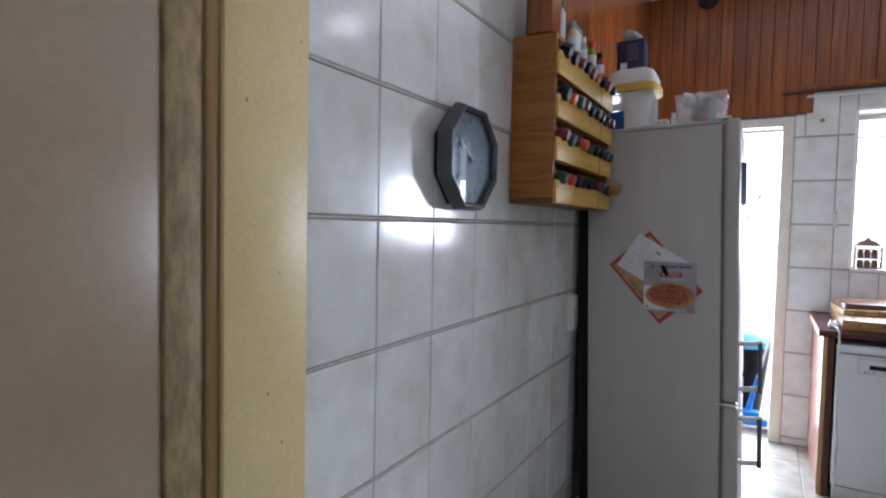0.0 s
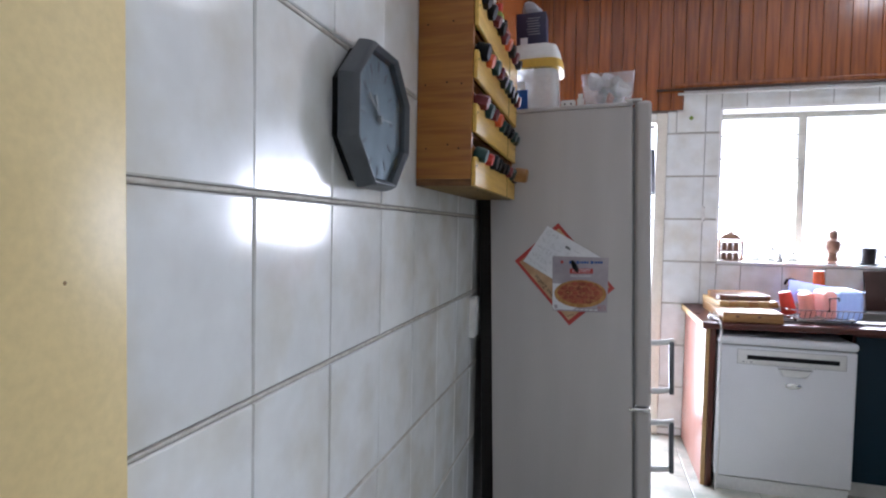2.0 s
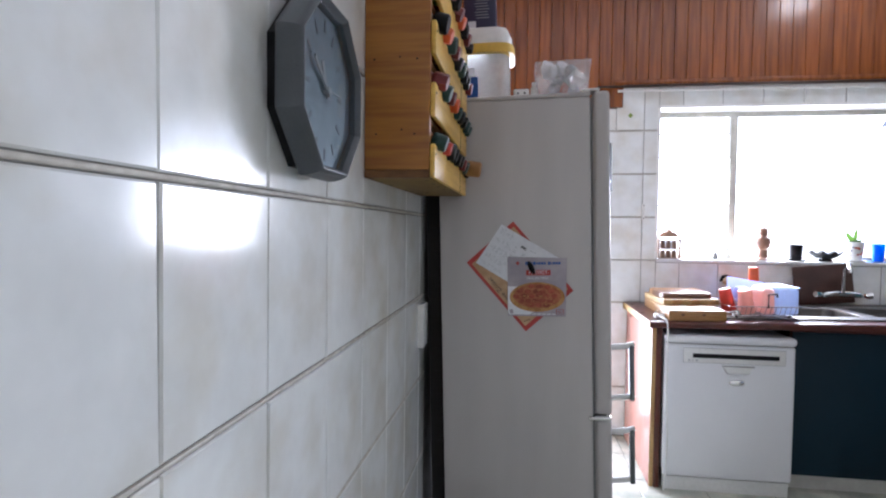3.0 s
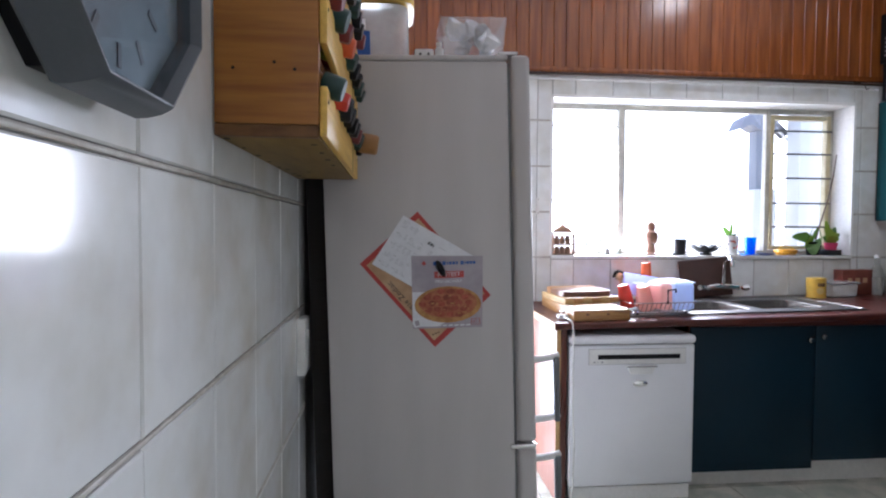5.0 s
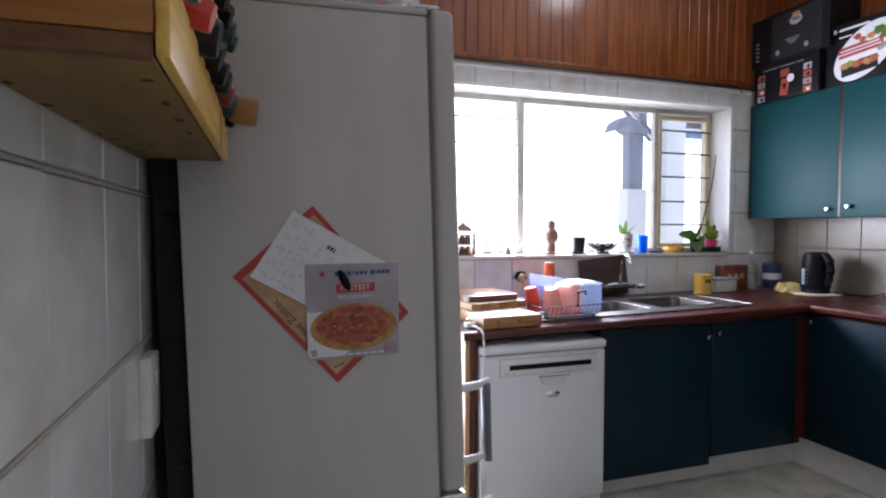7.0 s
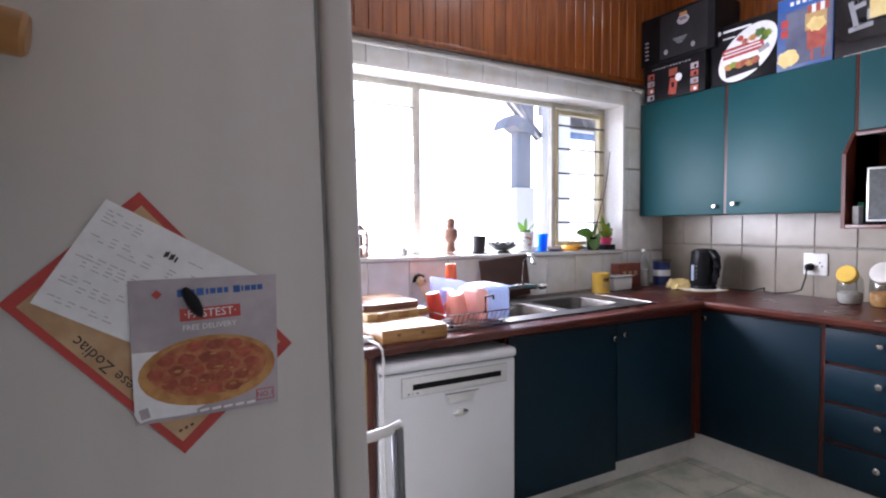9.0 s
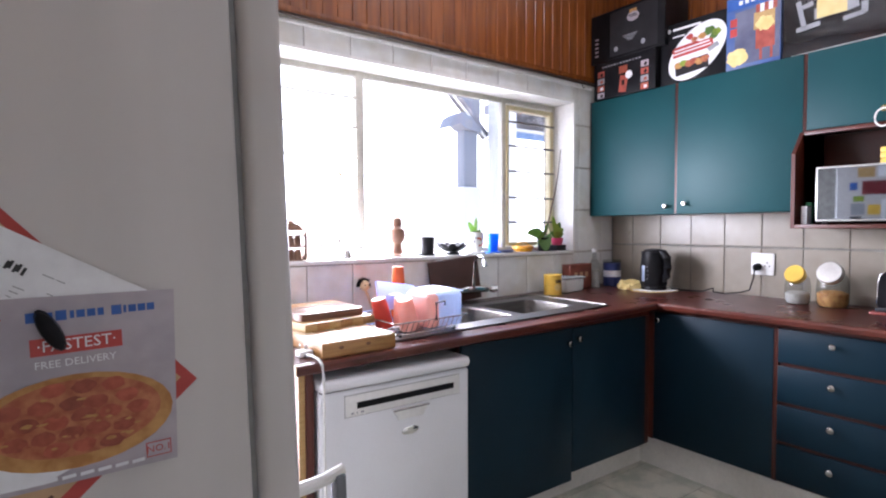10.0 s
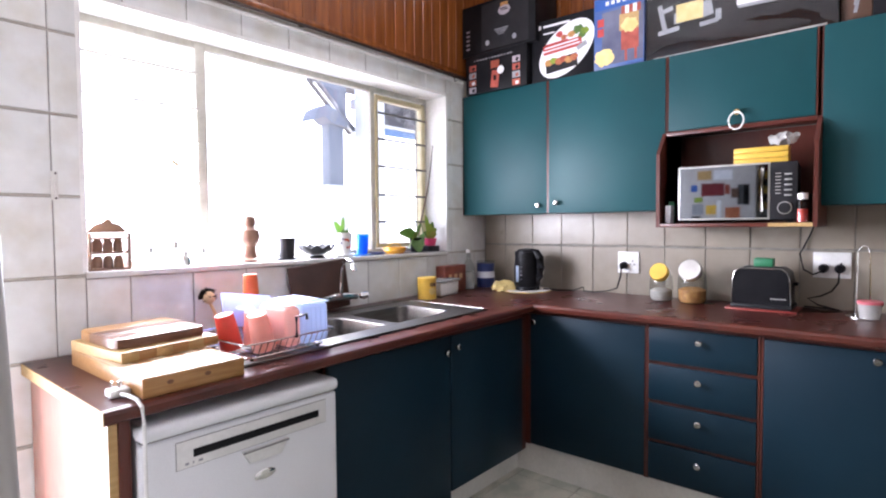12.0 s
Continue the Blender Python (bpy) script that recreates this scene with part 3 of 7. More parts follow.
wpart("cheese", disc(-0.744, 1.095, 0.083, 0.043, Q - 0.0018, 0.0003), CHEESE, flyer, "orange melted cheese", False)
rng = random.Random(8)
spots = [(0.0265 * (k - 2.75) + 0.013 * (r % 2), 0.0165 * (r - 2)) for r in range(5) for k in range(7)]
for i, (a, b) in enumerate(p for p in spots if (p[0] / 0.078) ** 2 + (p[1] / 0.0395) ** 2 < 1):
    a, b = a + rng.uniform(-0.003, 0.003), b + rng.uniform(-0.002, 0.002)
    wpart("salami_slice", disc(-0.744 + a, 1.095 + b, 0.0118, 0.0078, Q - 0.0023 - 0.00004 * i, 0.0002, 14, 0.12, i), SALAMI, flyer, "", False)
rng = random.Random(15)
for k in range(26):
    a, u = rng.uniform(0, 2 * math.pi), rng.random() ** 0.5
    wpart("cheese_fleck", disc(-0.744 + 0.076 * u * math.cos(a), 1.095 + 0.037 * u * math.sin(a), rng.uniform(0.002, 0.006), rng.uniform(0.001, 0.0022), Q - 0.0045 - 0.00003 * k, 0.0002, 9, 0.3, k), CRUST if k % 3 else CHEESE, flyer, "", False)
for a, w in ((-0.779, 0.012), (-0.7655, 0.009), (-0.7535, 0.010), (-0.7435, 0.004), (-0.7355, 0.008), (-0.7255, 0.008), (-0.7165, 0.006), (-0.701, 0.010), (-0.6925, 0.003), (-0.685, 0.008), (-0.6755, 0.008), (-0.666, 0.008)):
    bm = bmesh.new()
    bar(bm, a, 1.211, w, 0.011 if w > 0.0095 else 0.0085, Q - 0.0009)
    wpart("brand_bar", bm, BLUEINK, flyer, "dark blue brand mark bar", False)
bm = bmesh.new()
bar(bm, -0.812, 1.212, 0.010, 0.010, Q - 0.0009, radians(45))
wpart("brand_diamond", bm, RED, flyer, "small red and blue diamond mark", False)
bm = bmesh.new()
bar(bm, -0.740, 1.178, 0.086, 0.019, Q - 0.0009)
wpart("banner", bm, RED, flyer, "red banner", False)
lettering("\u00b7FASTEST\u00b7", 0.0175, PAPER, flyer, face_m(-0.740, 1.178, Q - 0.0014, 0), 0.0002)
lettering("FREE DELIVERY", 0.0115, PAPER, flyer, face_m(-0.742, 1.158, Q - 0.0012, 0), 0.0002)
bm = bmesh.new()
bar(bm, -0.666, 1.039, 0.027, 0.018, Q - 0.0026)
wpart("badge", bm, RED, flyer, "red outlined badge", False)
bm = bmesh.new()
bar(bm, -0.666, 1.039, 0.0245, 0.0155, Q - 0.0028)
wpart("badge_field", bm, MAUVE, flyer, "", False)
lettering("NO.1", 0.0115, RED, flyer, face_m(-0.666, 1.039, Q - 0.0032, 0), 0.0002)
bm = bmesh.new()
bar(bm, -0.836, 1.040, 0.018, 0.022, Q - 0.0026, 0.2)
wpart("white_frame", bm, PAPER, flyer, "white rounded square mark", False)
bm = bmesh.new()
bar(bm, -0.836, 1.040, 0.012, 0.015, Q - 0.0028, 0.2)
wpart("frame_field", bm, MAUVE, flyer, "", False)
bm = bmesh.new()
for k in range(7):
    bar(bm, -0.79 + 0.017 * k, 1.031 - 0.0002 * k, 0.013, 0.004, Q - 0.0026, 0.05)
wpart("small_print", bm, PAPER, flyer, "line of white small print", False)
magnet = tagged(link("magnet", lathe([(0.0, 0), (0.010, 0), (0.0125, 0.003), (0.011, 0.009), (0.005, 0.013), (0, 0.014)], 14,
                Matrix.Translation((-0.764, Q - 0.0006, 1.196)) @ Euler((radians(90), 0, 0)).to_matrix().to_4x4() @ Matrix.Rotation(radians(25), 4, "Z") @ Matrix.Diagonal((0.75, 2.1, 1, 1))), BLACKP),
                "black oval fridge magnet holding the flyer", "magnet")

# papers on the fridge's front, seen mirrored in the microwave door
for nm, lab, m_, y0, y1, z0, z1 in (("photo_print", "food photo print stuck on the fridge door", CHEESE, 5.60, 5.71, 1.31, 1.44), ("note", "small yellow note stuck on the fridge door", YELLOW, 5.78, 5.86, 1.38, 1.46),
                                    ("postcard", "dark red postcard stuck on the fridge door", MAROON, 5.72, 5.90, 1.54, 1.65), ("leaflet", "white leaflet stuck on the fridge door", PAPER, 5.66, 5.80, 1.68, 1.76),
                                    ("card", "grey card stuck on the fridge door", GREYINK, 5.88, 5.97, 1.38, 1.47), ("kraft_card", "tan card stuck on the fridge door", CHOPL, 5.82, 5.93, 1.68, 1.76),
                                    ("picture_card", "dark picture card stuck on the fridge door", BROWNCARD, 5.615, 5.665, 1.52, 1.60), ("green_note", "green note stuck on the fridge door", YLEAF, 5.885, 5.955, 1.485, 1.53),
                                    ("receipt", "narrow white receipt stuck on the fridge door", PAPER, 5.745, 5.775, 1.32, 1.50), ("blue_card", "small blue card stuck on the fridge door", BLUEINK, 5.93, 5.98, 1.58, 1.64),
                                    ("black_card", "small black card stuck on the fridge door", GREYCARD, 5.90, 5.975, 1.315, 1.365), ("photo_strip", "red-brown photo strip on the fridge door", SALAMI, 5.678, 5.712, 1.555, 1.635)):
    tagged(link(nm, boxm(FXF + 0.0005, FXF + 0.0025, y0, y1, z0, z1), m_, False), lab, "paper")

bm = bmesh.new()
rows_ = [[bm.verts.new((FXF + 0.001 + 0.030 * math.sin(math.pi * min(1, k / 7)) ** 2 * (0.4 + 0.6 * k / 8), 5.53 + 0.011 * k, z)) for k in range(9)] for z in (1.46, 1.52, 1.58, 1.63)]
for ra, rb in zip(rows_, rows_[1:]):
    for k in range(8):
        bm.faces.new((ra[k], ra[k + 1], rb[k + 1], rb[k]))
bmesh.ops.solidify(bm, geom=bm.faces[:], thickness=0.0008)
tagged(link("curled_photo", bm, GREYCARD), "curled dark photo stuck on the fridge door", "photo")

# ---- things on the fridge ----
tub = thing("plastic_bucket", "cloudy plastic bucket with yellow rimmed lid on the fridge", "bucket", -0.935, 5.66, FZ)
part("bucket", prism([(0.10 * math.copysign(abs(math.cos(a)) ** 0.5, math.cos(a)), 0.11 * math.copysign(abs(math.sin(a)) ** 0.5, math.sin(a))) for a in [2 * math.pi * k / 28 for k in range(28)]], 0.0, 0.175, None, 0.006), CLEARP, tub)
rr = lambda sx, sy: [(sx * math.copysign(abs(math.cos(a)) ** 0.5, math.cos(a)), sy * math.copysign(abs(math.sin(a)) ** 0.5, math.sin(a))) for a in [2 * math.pi * k / 28 for k in range(28)]]
part("rim", prism(rr(0.118, 0.125), 0.176, 0.212, None, 0.008), YELLOW, tub, "yellow plastic rim")
part("lid", prism(rr(0.108, 0.115), 0.2125, 0.285, None, 0.045), WHITEP, tub, "domed white lid")
part("label", boxm(-0.092, -0.018, -0.1135, -0.1115, 0.008, 0.09, 0.0), BLUEINK, tub, "blue printed label")
part("label_top", boxm(-0.080, -0.030, -0.1135, -0.1115, 0.095, 0.125, 0.0), PAPER, tub, "white label band")
pack = thing("dark_carton", "dark blue carton with white print on the bucket", "carton", -0.950, 5.70, FZ + 0.2855)
part("carton", boxm(-0.062, 0.062, -0.045, 0.045, 0, 0.15, 0.003), plain("navy_card", (0.02, 0.018, 0.06), 0.4), pack)
part("barcode", boxm(-0.045, -0.015, -0.0466, -0.0452, 0.012, 0.048), PAPER, pack, "white barcode patch", False)
bm = bmesh.new()
for k in range(7):
    bar(bm, 0.012 - 0.003 * (k % 3), 0.06 + 0.011 * k, 0.05, 0.003, -0.0456)
part("print", bm, GREYINK, pack, "lines of small print", False)
bm = bmesh.new()
bmesh.ops.create_icosphere(bm, subdivisions=2, radius=0.045, matrix=pose(0, 0, 0.165))
for v in bm.verts:
    v.co += 0.018 * noise.noise_vector(v.co * 30)
    v.co.z = max(v.co.z, 0.1505)
part("crumpled_wrap", bm, GREYINK, pack, "crumpled foil wrap", False)
bowl2 = thing("clear_tub", "open clear plastic tub full of odds and ends", "tub", -0.645, 5.62, FZ)
bm = bmesh.new()
for x0, x1, y0, y1 in ((-0.085, -0.081, -0.075, 0.075), (0.081, 0.085, -0.075, 0.075), (-0.081, 0.081, -0.075, -0.071), (-0.081, 0.081, 0.071, 0.075)):
    box(bm, x0, x1, y0, y1, 0.0, 0.105)
box(bm, -0.081, 0.081, -0.071, 0.071, 0.0, 0.004)
for v in bm.verts:
    v.co.x *= 1 + 1.6 * v.co.z
    v.co.y *= 1 + 1.6 * v.co.z
    v.co.z *= 1.22
part("tub", bm, mat("thin_clear_plastic", (0.85, 0.85, 0.87), None, 10, 0.2, alpha=0.28), bowl2, "", False)
rng = random.Random(12)
for k in range(12):
    bm = bmesh.new()
    bmesh.ops.create_icosphere(bm, subdivisions=2, radius=rng.uniform(0.024, 0.036), matrix=pose(rng.uniform(-0.05, 0.05), rng.uniform(-0.045, 0.04), rng.uniform(0.035, 0.125)))
    for v in bm.verts:
        v.co += 0.016 * noise.noise_vector(v.co * 40 + Vector((k, 0, 0)))
        v.co.z = max(v.co.z, 0.005)
    part("packet", bm, (PAPER, CLEARP, MAUVE, PAPER, GREYINK, CLEARP)[k % 6] if k else ORANGE, bowl2, "", False)
adaptor = thing("plug_adaptor", "white plug adaptor lying on the fridge", "adaptor", -0.795, 5.55, FZ)
part("case", boxm(-0.028, 0.028, -0.02, 0.02, 0, 0.034, 0.005), WHITEP, adaptor)
for x in (-0.012, 0.012):
    part("socket_hole", lathe([(0, 0), (0.004, 0), (0.004, 0.002), (0, 0.002)], 8, Matrix.Translation((x, -0.0195, 0.018)) @ Euler((radians(90), 0, 0)).to_matrix().to_4x4()), BLACKP, adaptor)
tagged(link("small_bottle", lathe([(0, 0), (0.013, 0), (0.013, 0.04), (0.008, 0.046), (0.009, 0.06), (0, 0.06)], 14, pose(-0.748, 5.56, FZ)), WHITEP), "small white plastic bottle on the fridge", "bottle")

# the fridge stands tilted back a little, its front feet screwed out, and what it carries tilts with it
PAPERS = ("zodiac_poster", "letter", "pizza_flyer", "magnet")
LEAN = Matrix.Translation((0.004, 0, 0.006)) @ Matrix.Translation((-0.49, 0, 1.70)) @ Matrix.Rotation(radians(-1.75), 4, "Y") @ Matrix.Translation((0.49, 0, -1.70))
for ob in [o for o in scene.objects if o.parent is None and o.type in ("EMPTY", "MESH") and o.name not in BEFORE]:
    ob.matrix_basis = LEAN @ (Matrix.Translation((-0.004, 0, -0.008)) if ob.name in PAPERS else Matrix()) @ ob.matrix_basis

# ---- clock ----
CY, CZ = 4.382, 1.546
clock = thing("wall_clock", "dark grey eight-sided wall clock on white tiles", "clock", XW, CY, CZ)
octo = lambda s, t: [(1.25 * s * y, 0.95 * t * z) for y, z in ((-0.050, -0.152), (0.050, -0.152), (0.118, -0.062), (0.118, 0.062), (0.050, 0.152), (-0.050, 0.152), (-0.118, 0.062), (-0.118, -0.062))]
TOX = Matrix(((0, 0, 1, 0), (1, 0, 0, 0), (0, 1, 0, 0), (0, 0, 0, 1)))
part("back_plate", prism(octo(0.86, 0.90), 0.001, 0.020, TOX), BLACKP, clock)
bm = bmesh.new()
rings = []
for s, x in ((0.88, 0.0205), (0.985, 0.0215), (1.0, 0.025), (0.995, 0.036), (0.975, 0.049), (0.945, 0.059), (0.930, 0.0615), (0.918, 0.0615), (0.900, 0.058), (0.845, 0.041)):
    rings.append([bm.verts.new((x, y, z)) for y, z in octo(s, s)])
for a, b in zip(rings, rings[1:]):
    for i in range(8):
        bm.faces.new((a[i], a[(i + 1) % 8], b[(i + 1) % 8], b[i]))
bmesh.ops.recalc_face_normals(bm, faces=bm.faces)
part("rim", bm, CLOCKG, clock, "dark grey plastic rim")
part("dial", prism(octo(0.86, 0.86), 0.0205, 0.040, TOX), FACE, clock, "grey dial")
for nm, ln, w, deg, x in (("hour_hand", 0.048, 0.010, 25, 0.044), ("minute_hand", 0.070, 0.007, 55, 0.046), ("second_hand", 0.058, 0.0022, -88, 0.048)):
    a = radians(deg)
    bm = boxm(-0.001, 0.001, -w / 2, w / 2, -0.012, ln)
    bm.transform(Matrix.Translation((x, 0, 0)) @ Matrix.Rotation(a, 4, "X"))
    part(nm, bm, SILVER, clock, "silver hand")
part("hub", lathe([(0, 0.040), (0.007, 0.040), (0.007, 0.050), (0, 0.050)], 12, TOX), SILVER, clock)
for k in range(12):
    a = k * math.pi / 6
    bm = boxm(0.0402, 0.0412, -0.003, 0.003, -0.010, 0.010)
    bm.transform(Matrix.Translation((0, 0.075 * math.sin(a), 0.105 * math.cos(a))) @ Matrix.Rotation(-a, 4, "X"))
    part("hour_mark", bm, GREYINK, clock)
part("cover_glass", prism(octo(0.875, 0.875), 0.0505, 0.052, TOX), glass("clock_glass", (0.9, 0.93, 0.95), 0.03, 0.9), clock, "clear cover glass")

# ---- spice rack ----
RY0, RY1, RX, RZ0, RZ1 = 4.745, 5.463, -0.9975, 1.437, 1.992
rack = thing("spice_rack", "honey pine wall rack with four rows of spice jars", "spice rack", XW, 5.13, RZ0)
for y0 in (RY0, RY1 - 0.018):
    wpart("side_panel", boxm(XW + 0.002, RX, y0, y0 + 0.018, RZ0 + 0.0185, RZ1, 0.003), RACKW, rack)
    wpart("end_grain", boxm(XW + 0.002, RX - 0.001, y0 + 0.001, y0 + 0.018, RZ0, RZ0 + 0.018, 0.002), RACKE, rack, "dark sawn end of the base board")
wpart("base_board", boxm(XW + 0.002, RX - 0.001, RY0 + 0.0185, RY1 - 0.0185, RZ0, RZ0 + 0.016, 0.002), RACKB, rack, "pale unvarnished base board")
rng = random.Random(12)
for k in range(14):
    x, y = XW + 0.012 + 0.125 * (k % 2 if k < 9 else rng.random()), RY0 + 0.030 + 0.049 * k
    wpart("nail_hole", lathe([(0, 0), (0.0045, 0), (0.004, 0.0006), (0, 0.0006)], 9, Matrix.Translation((x, y, RZ0 - 0.0004)) @ Matrix.Diagonal((rng.uniform(0.8, 1.6), rng.uniform(0.9, 2.6), 1, 1))), DARK, rack)
wpart("top_board", boxm(XW + 0.002, RX - 0.001, RY0 + 0.0185, RY1 - 0.0185, RZ1 - 0.016, RZ1 - 0.001, 0.002), RACKW, rack)
wpart("back_board", boxm(XW + 0.002, XW + 0.008, RY0 + 0.019, RY1 - 0.019, RZ0 + 0.017, RZ1 - 0.017), plain("dark_back_board", (0.12, 0.05, 0.02), 0.7), rack)
for k in range(4):
    z = RZ0 + 0.140 * k
    if k:
        wpart("shelf", boxm(XW + 0.0085, RX - 0.012, RY0 + 0.0185, RY1 - 0.0185, z, z + 0.010), RACKW, rack)
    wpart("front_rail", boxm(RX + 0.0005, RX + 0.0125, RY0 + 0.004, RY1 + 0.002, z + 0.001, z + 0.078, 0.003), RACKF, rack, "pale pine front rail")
    for yy in (RY0 + 0.014, RY1 - 0.012):
        wpart("nail_head", lathe([(0, 0), (0.003, 0), (0.003, 0.001), (0, 0.001)], 8, Matrix.Translation((RX + 0.0126, yy, z + 0.055)) @ TOX), DARK, rack)
bm = bmesh.new()
for k in range(4):
    z = RZ0 + 0.140 * k
    wpart("rail_joint", boxm(RX + 0.0126, RX + 0.0134, 5.268, 5.2715, z + 0.002, z + 0.077), DARK, rack, "", False)
for y_, z_ in ((0.03, 0.10), (0.09, 0.11), (0.12, 0.10), (0.025, 0.27), (0.085, 0.275), (0.125, 0.27), (0.03, 0.43), (0.10, 0.435)):
    wpart("nail_head", lathe([(0, 0), (0.0028, 0), (0.0022, 0.0008), (0, 0.001)], 8, Matrix.Translation((XW + y_, RY0 + 0.0002, RZ0 + z_)) @ Euler((radians(90), 0, 0)).to_matrix().to_4x4()), DARK, rack)
caps = (BLACKP, DKGREEN, BLACKP, MAROON, REDP, BLACKP, GREYCARD, ORANGE, MAROON, DKGREEN)
jar = None
fills = (SPICE, BROWNCARD, YLEAF, MAROON, SPICE)
rng = random.Random(21)
jar_body = None
for row in range(4):
    for k in range(9):
        y = RY0 + 0.055 + k * 0.076 + rng.uniform(-0.008, 0.008)
        z = RZ0 + 0.140 * row + 0.094 + rng.uniform(-0.004, 0.004)
        j = thing("spice_jar", "small glass spice jar with coloured cap in the rack", "spice jar", -1.018, y, z, 0, "jars in the spice rack")
        j.matrix_basis = Matrix.Translation((-1.006, y, z)) @ Matrix.Rotation(radians(104 + rng.uniform(-5, 9)), 4, "Y") @ Matrix.Rotation(rng.uniform(0, 3), 4, "Z")
        q = rng.uniform(0.85, 1.1)
        part("jar", lathe([(0, -0.085), (0.019, -0.085), (0.020, -0.08), (0.020, -0.004), (0.014, 0.004), (0.014, 0.008), (0, 0.008)], 14), fills[(row * 3 + k) % 5], j, "glass jar of spice")
        part("cap", lathe([(0, 0.0085), (0.0215 * q, 0.0085), (0.0225 * q, 0.012), (0.0215 * q, 0.040), (0.019 * q, 0.044), (0, 0.044)], 6 if (row + k) % 2 else 16), caps[(row * 7 + k * 3 + rng.randrange(2)) % 10], j, "plastic cap")
big = thing("spice_jar", "glass spice jar with large tan cap in the rack", "spice jar", -1.0, 5.375, RZ0 + 0.1, 0, "jars in the spice rack")
big.matrix_basis = Matrix.Translation((-0.985, 5.375, RZ0 + 0.092)) @ Matrix.Rotation(radians(98), 4, "Y")
part("jar", lathe([(0, -0.085), (0.021, -0.085), (0.022, -0.08), (0.022, -0.004), (0.018, 0.004), (0.018, 0.010), (0, 0.010)], 16), TINTGLASS, big)
part("cap", lathe([(0, 0.0105), (0.024, 0.0105), (0.027, 0.02), (0.026, 0.055), (0.022, 0.06), (0, 0.06)], 18), plain("tan_plastic", (0.36, 0.18, 0.06), 0.45), big, "large tan cap")
# things on top of the rack
cb = thing("wooden_box", "small orange wooden box on the spice rack", "box", -1.05, 4.82, RZ1)
part("box", boxm(-0.045, 0.04, -0.085, 0.06, 0, 0.20, 0.003), PINE, cb)
part("lid", boxm(-0.048, 0.043, -0.088, 0.063, 0.2005, 0.215, 0.003), PINE, cb)
for nm, lab, y, r, h, mb, mc in (("spray_bottle", "white spray can standing on the rack", 4.835, 0.021, 0.13, WHITEP, GREYCARD), ("glue_bottle", "cream bottle with pale cap on the rack", 4.985, 0.018, 0.10, CREAM, CLEARP),
                                 ("seasoning_bottle", "white seasoning bottle with red cap on the rack", 5.235, 0.019, 0.10, YLEAF, REDP), ("medicine_bottle", "clear medicine bottle standing on the rack", 5.12, 0.016, 0.085, CLEARP, WHITEP),
                                 ("sauce_bottle", "dark sauce bottle standing on the rack", 5.36, 0.018, 0.09, MAROON, BLACKP)):
    t = thing(nm, lab, "bottle", -1.022, y, RZ1)
    part("bottle", lathe([(0, 0), (r, 0), (r, 0.68 * h), (0.62 * r, 0.8 * h), (0.6 * r, 0.84 * h), (0, 0.84 * h)], 16), mb, t)
    part("cap", lathe([(0, 0.842 * h), (0.72 * r, 0.842 * h), (0.68 * r, 1.1 * h), (0, 1.1 * h)], 14), mc, t)
    part("label", lathe([(r + 0.0006, 0.15 * h), (r + 0.0006, 0.55 * h)], 16), PAPER, t, "paper label")
tc = thing("tea_carton", "teal carton standing on the spice rack", "carton", -1.045, 5.07, RZ1)
part("carton", boxm(-0.02, 0.02, -0.05, 0.05, 0, 0.12, 0.002), plain("teal_card", (0.10, 0.20, 0.19), 0.4), tc)
part("panel", boxm(0.0203, 0.021, -0.035, 0.035, 0.03, 0.10), PAPER, tc, "pale printed panel", False)

# switch on the tiles
sw = thing("wall_socket_plate", "white plastic socket plate on the tiled wall", "socket", XW, 5.486, 0.966)
part("plate", boxm(0.0005, 0.024, -0.044, 0.044, -0.079, 0.079, 0.004), WHITEP, sw)
part("rocker", boxm(0.0242, 0.029, -0.012, 0.012, 0.02, 0.045, 0.002), WHITEP, sw)

# ---- dishwasher ----
DXL, DXR, DYF = -0.052, 0.562, 6.388
dw = thing("dishwasher", "white dishwasher under the dark red worktop", "dishwasher", 0.23, 6.68, 0.0)
wpart("body", boxm(DXL + 0.004, DXR - 0.004, DYF + 0.028, 6.98, 0.10, 0.80, 0.006), WHITEM, dw)
bm = boxm(DXL, DXR, DYF, DYF + 0.0275, 0.088, 0.766, 0.010, 3)
door = wpart("door", bm, WHITEM, dw)
wpart("lid", boxm(DXL - 0.002, DXR + 0.002, DYF - 0.014, 6.98, 0.7715, 0.812, 0.017, 4), WHITEM, dw, "rounded white top")
wpart("lid_seam", boxm(DXL + 0.008, DXR - 0.008, DYF + 0.006, DYF + 0.026, 0.7662, 0.7713), GASKET, dw, "dark seam under the top", False)
wpart("control_panel", boxm(0.037, 0.514, DYF - 0.004, DYF - 0.0005, 0.676, 0.748, 0.0015), WHITEP, door)
wpart("panel_seam", boxm(0.0355, 0.5155, DYF - 0.0015, DYF - 0.0002, 0.6745, 0.7495), GASKET, door, "thin grey panel seam", False)
wpart("display_strip", boxm(0.080, 0.485, DYF - 0.0055, DYF - 0.0043, 0.700, 0.722, 0.0004), BLACKP, door, "black display strip")
hb = prism([(-0.075, 0.012), (0.075, 0.012), (0.052, -0.028), (-0.052, -0.028)], 0, 0.011, Matrix.Translation((0.294, DYF - 0.0002, 0.655)) @ Euler((radians(90), 0, 0)).to_matrix().to_4x4(), 0.0065)
wpart("handle", hb, WHITEP, door, "recessed white grip")
# dark strip stands in for the shadow at the top of the recess
wpart("grip_shadow", boxm(0.219, 0.369, DYF - 0.0135, DYF - 0.0112, 0.6620, 0.6665), GASKET, door, "dark strip for the shadow of the grip recess", False)
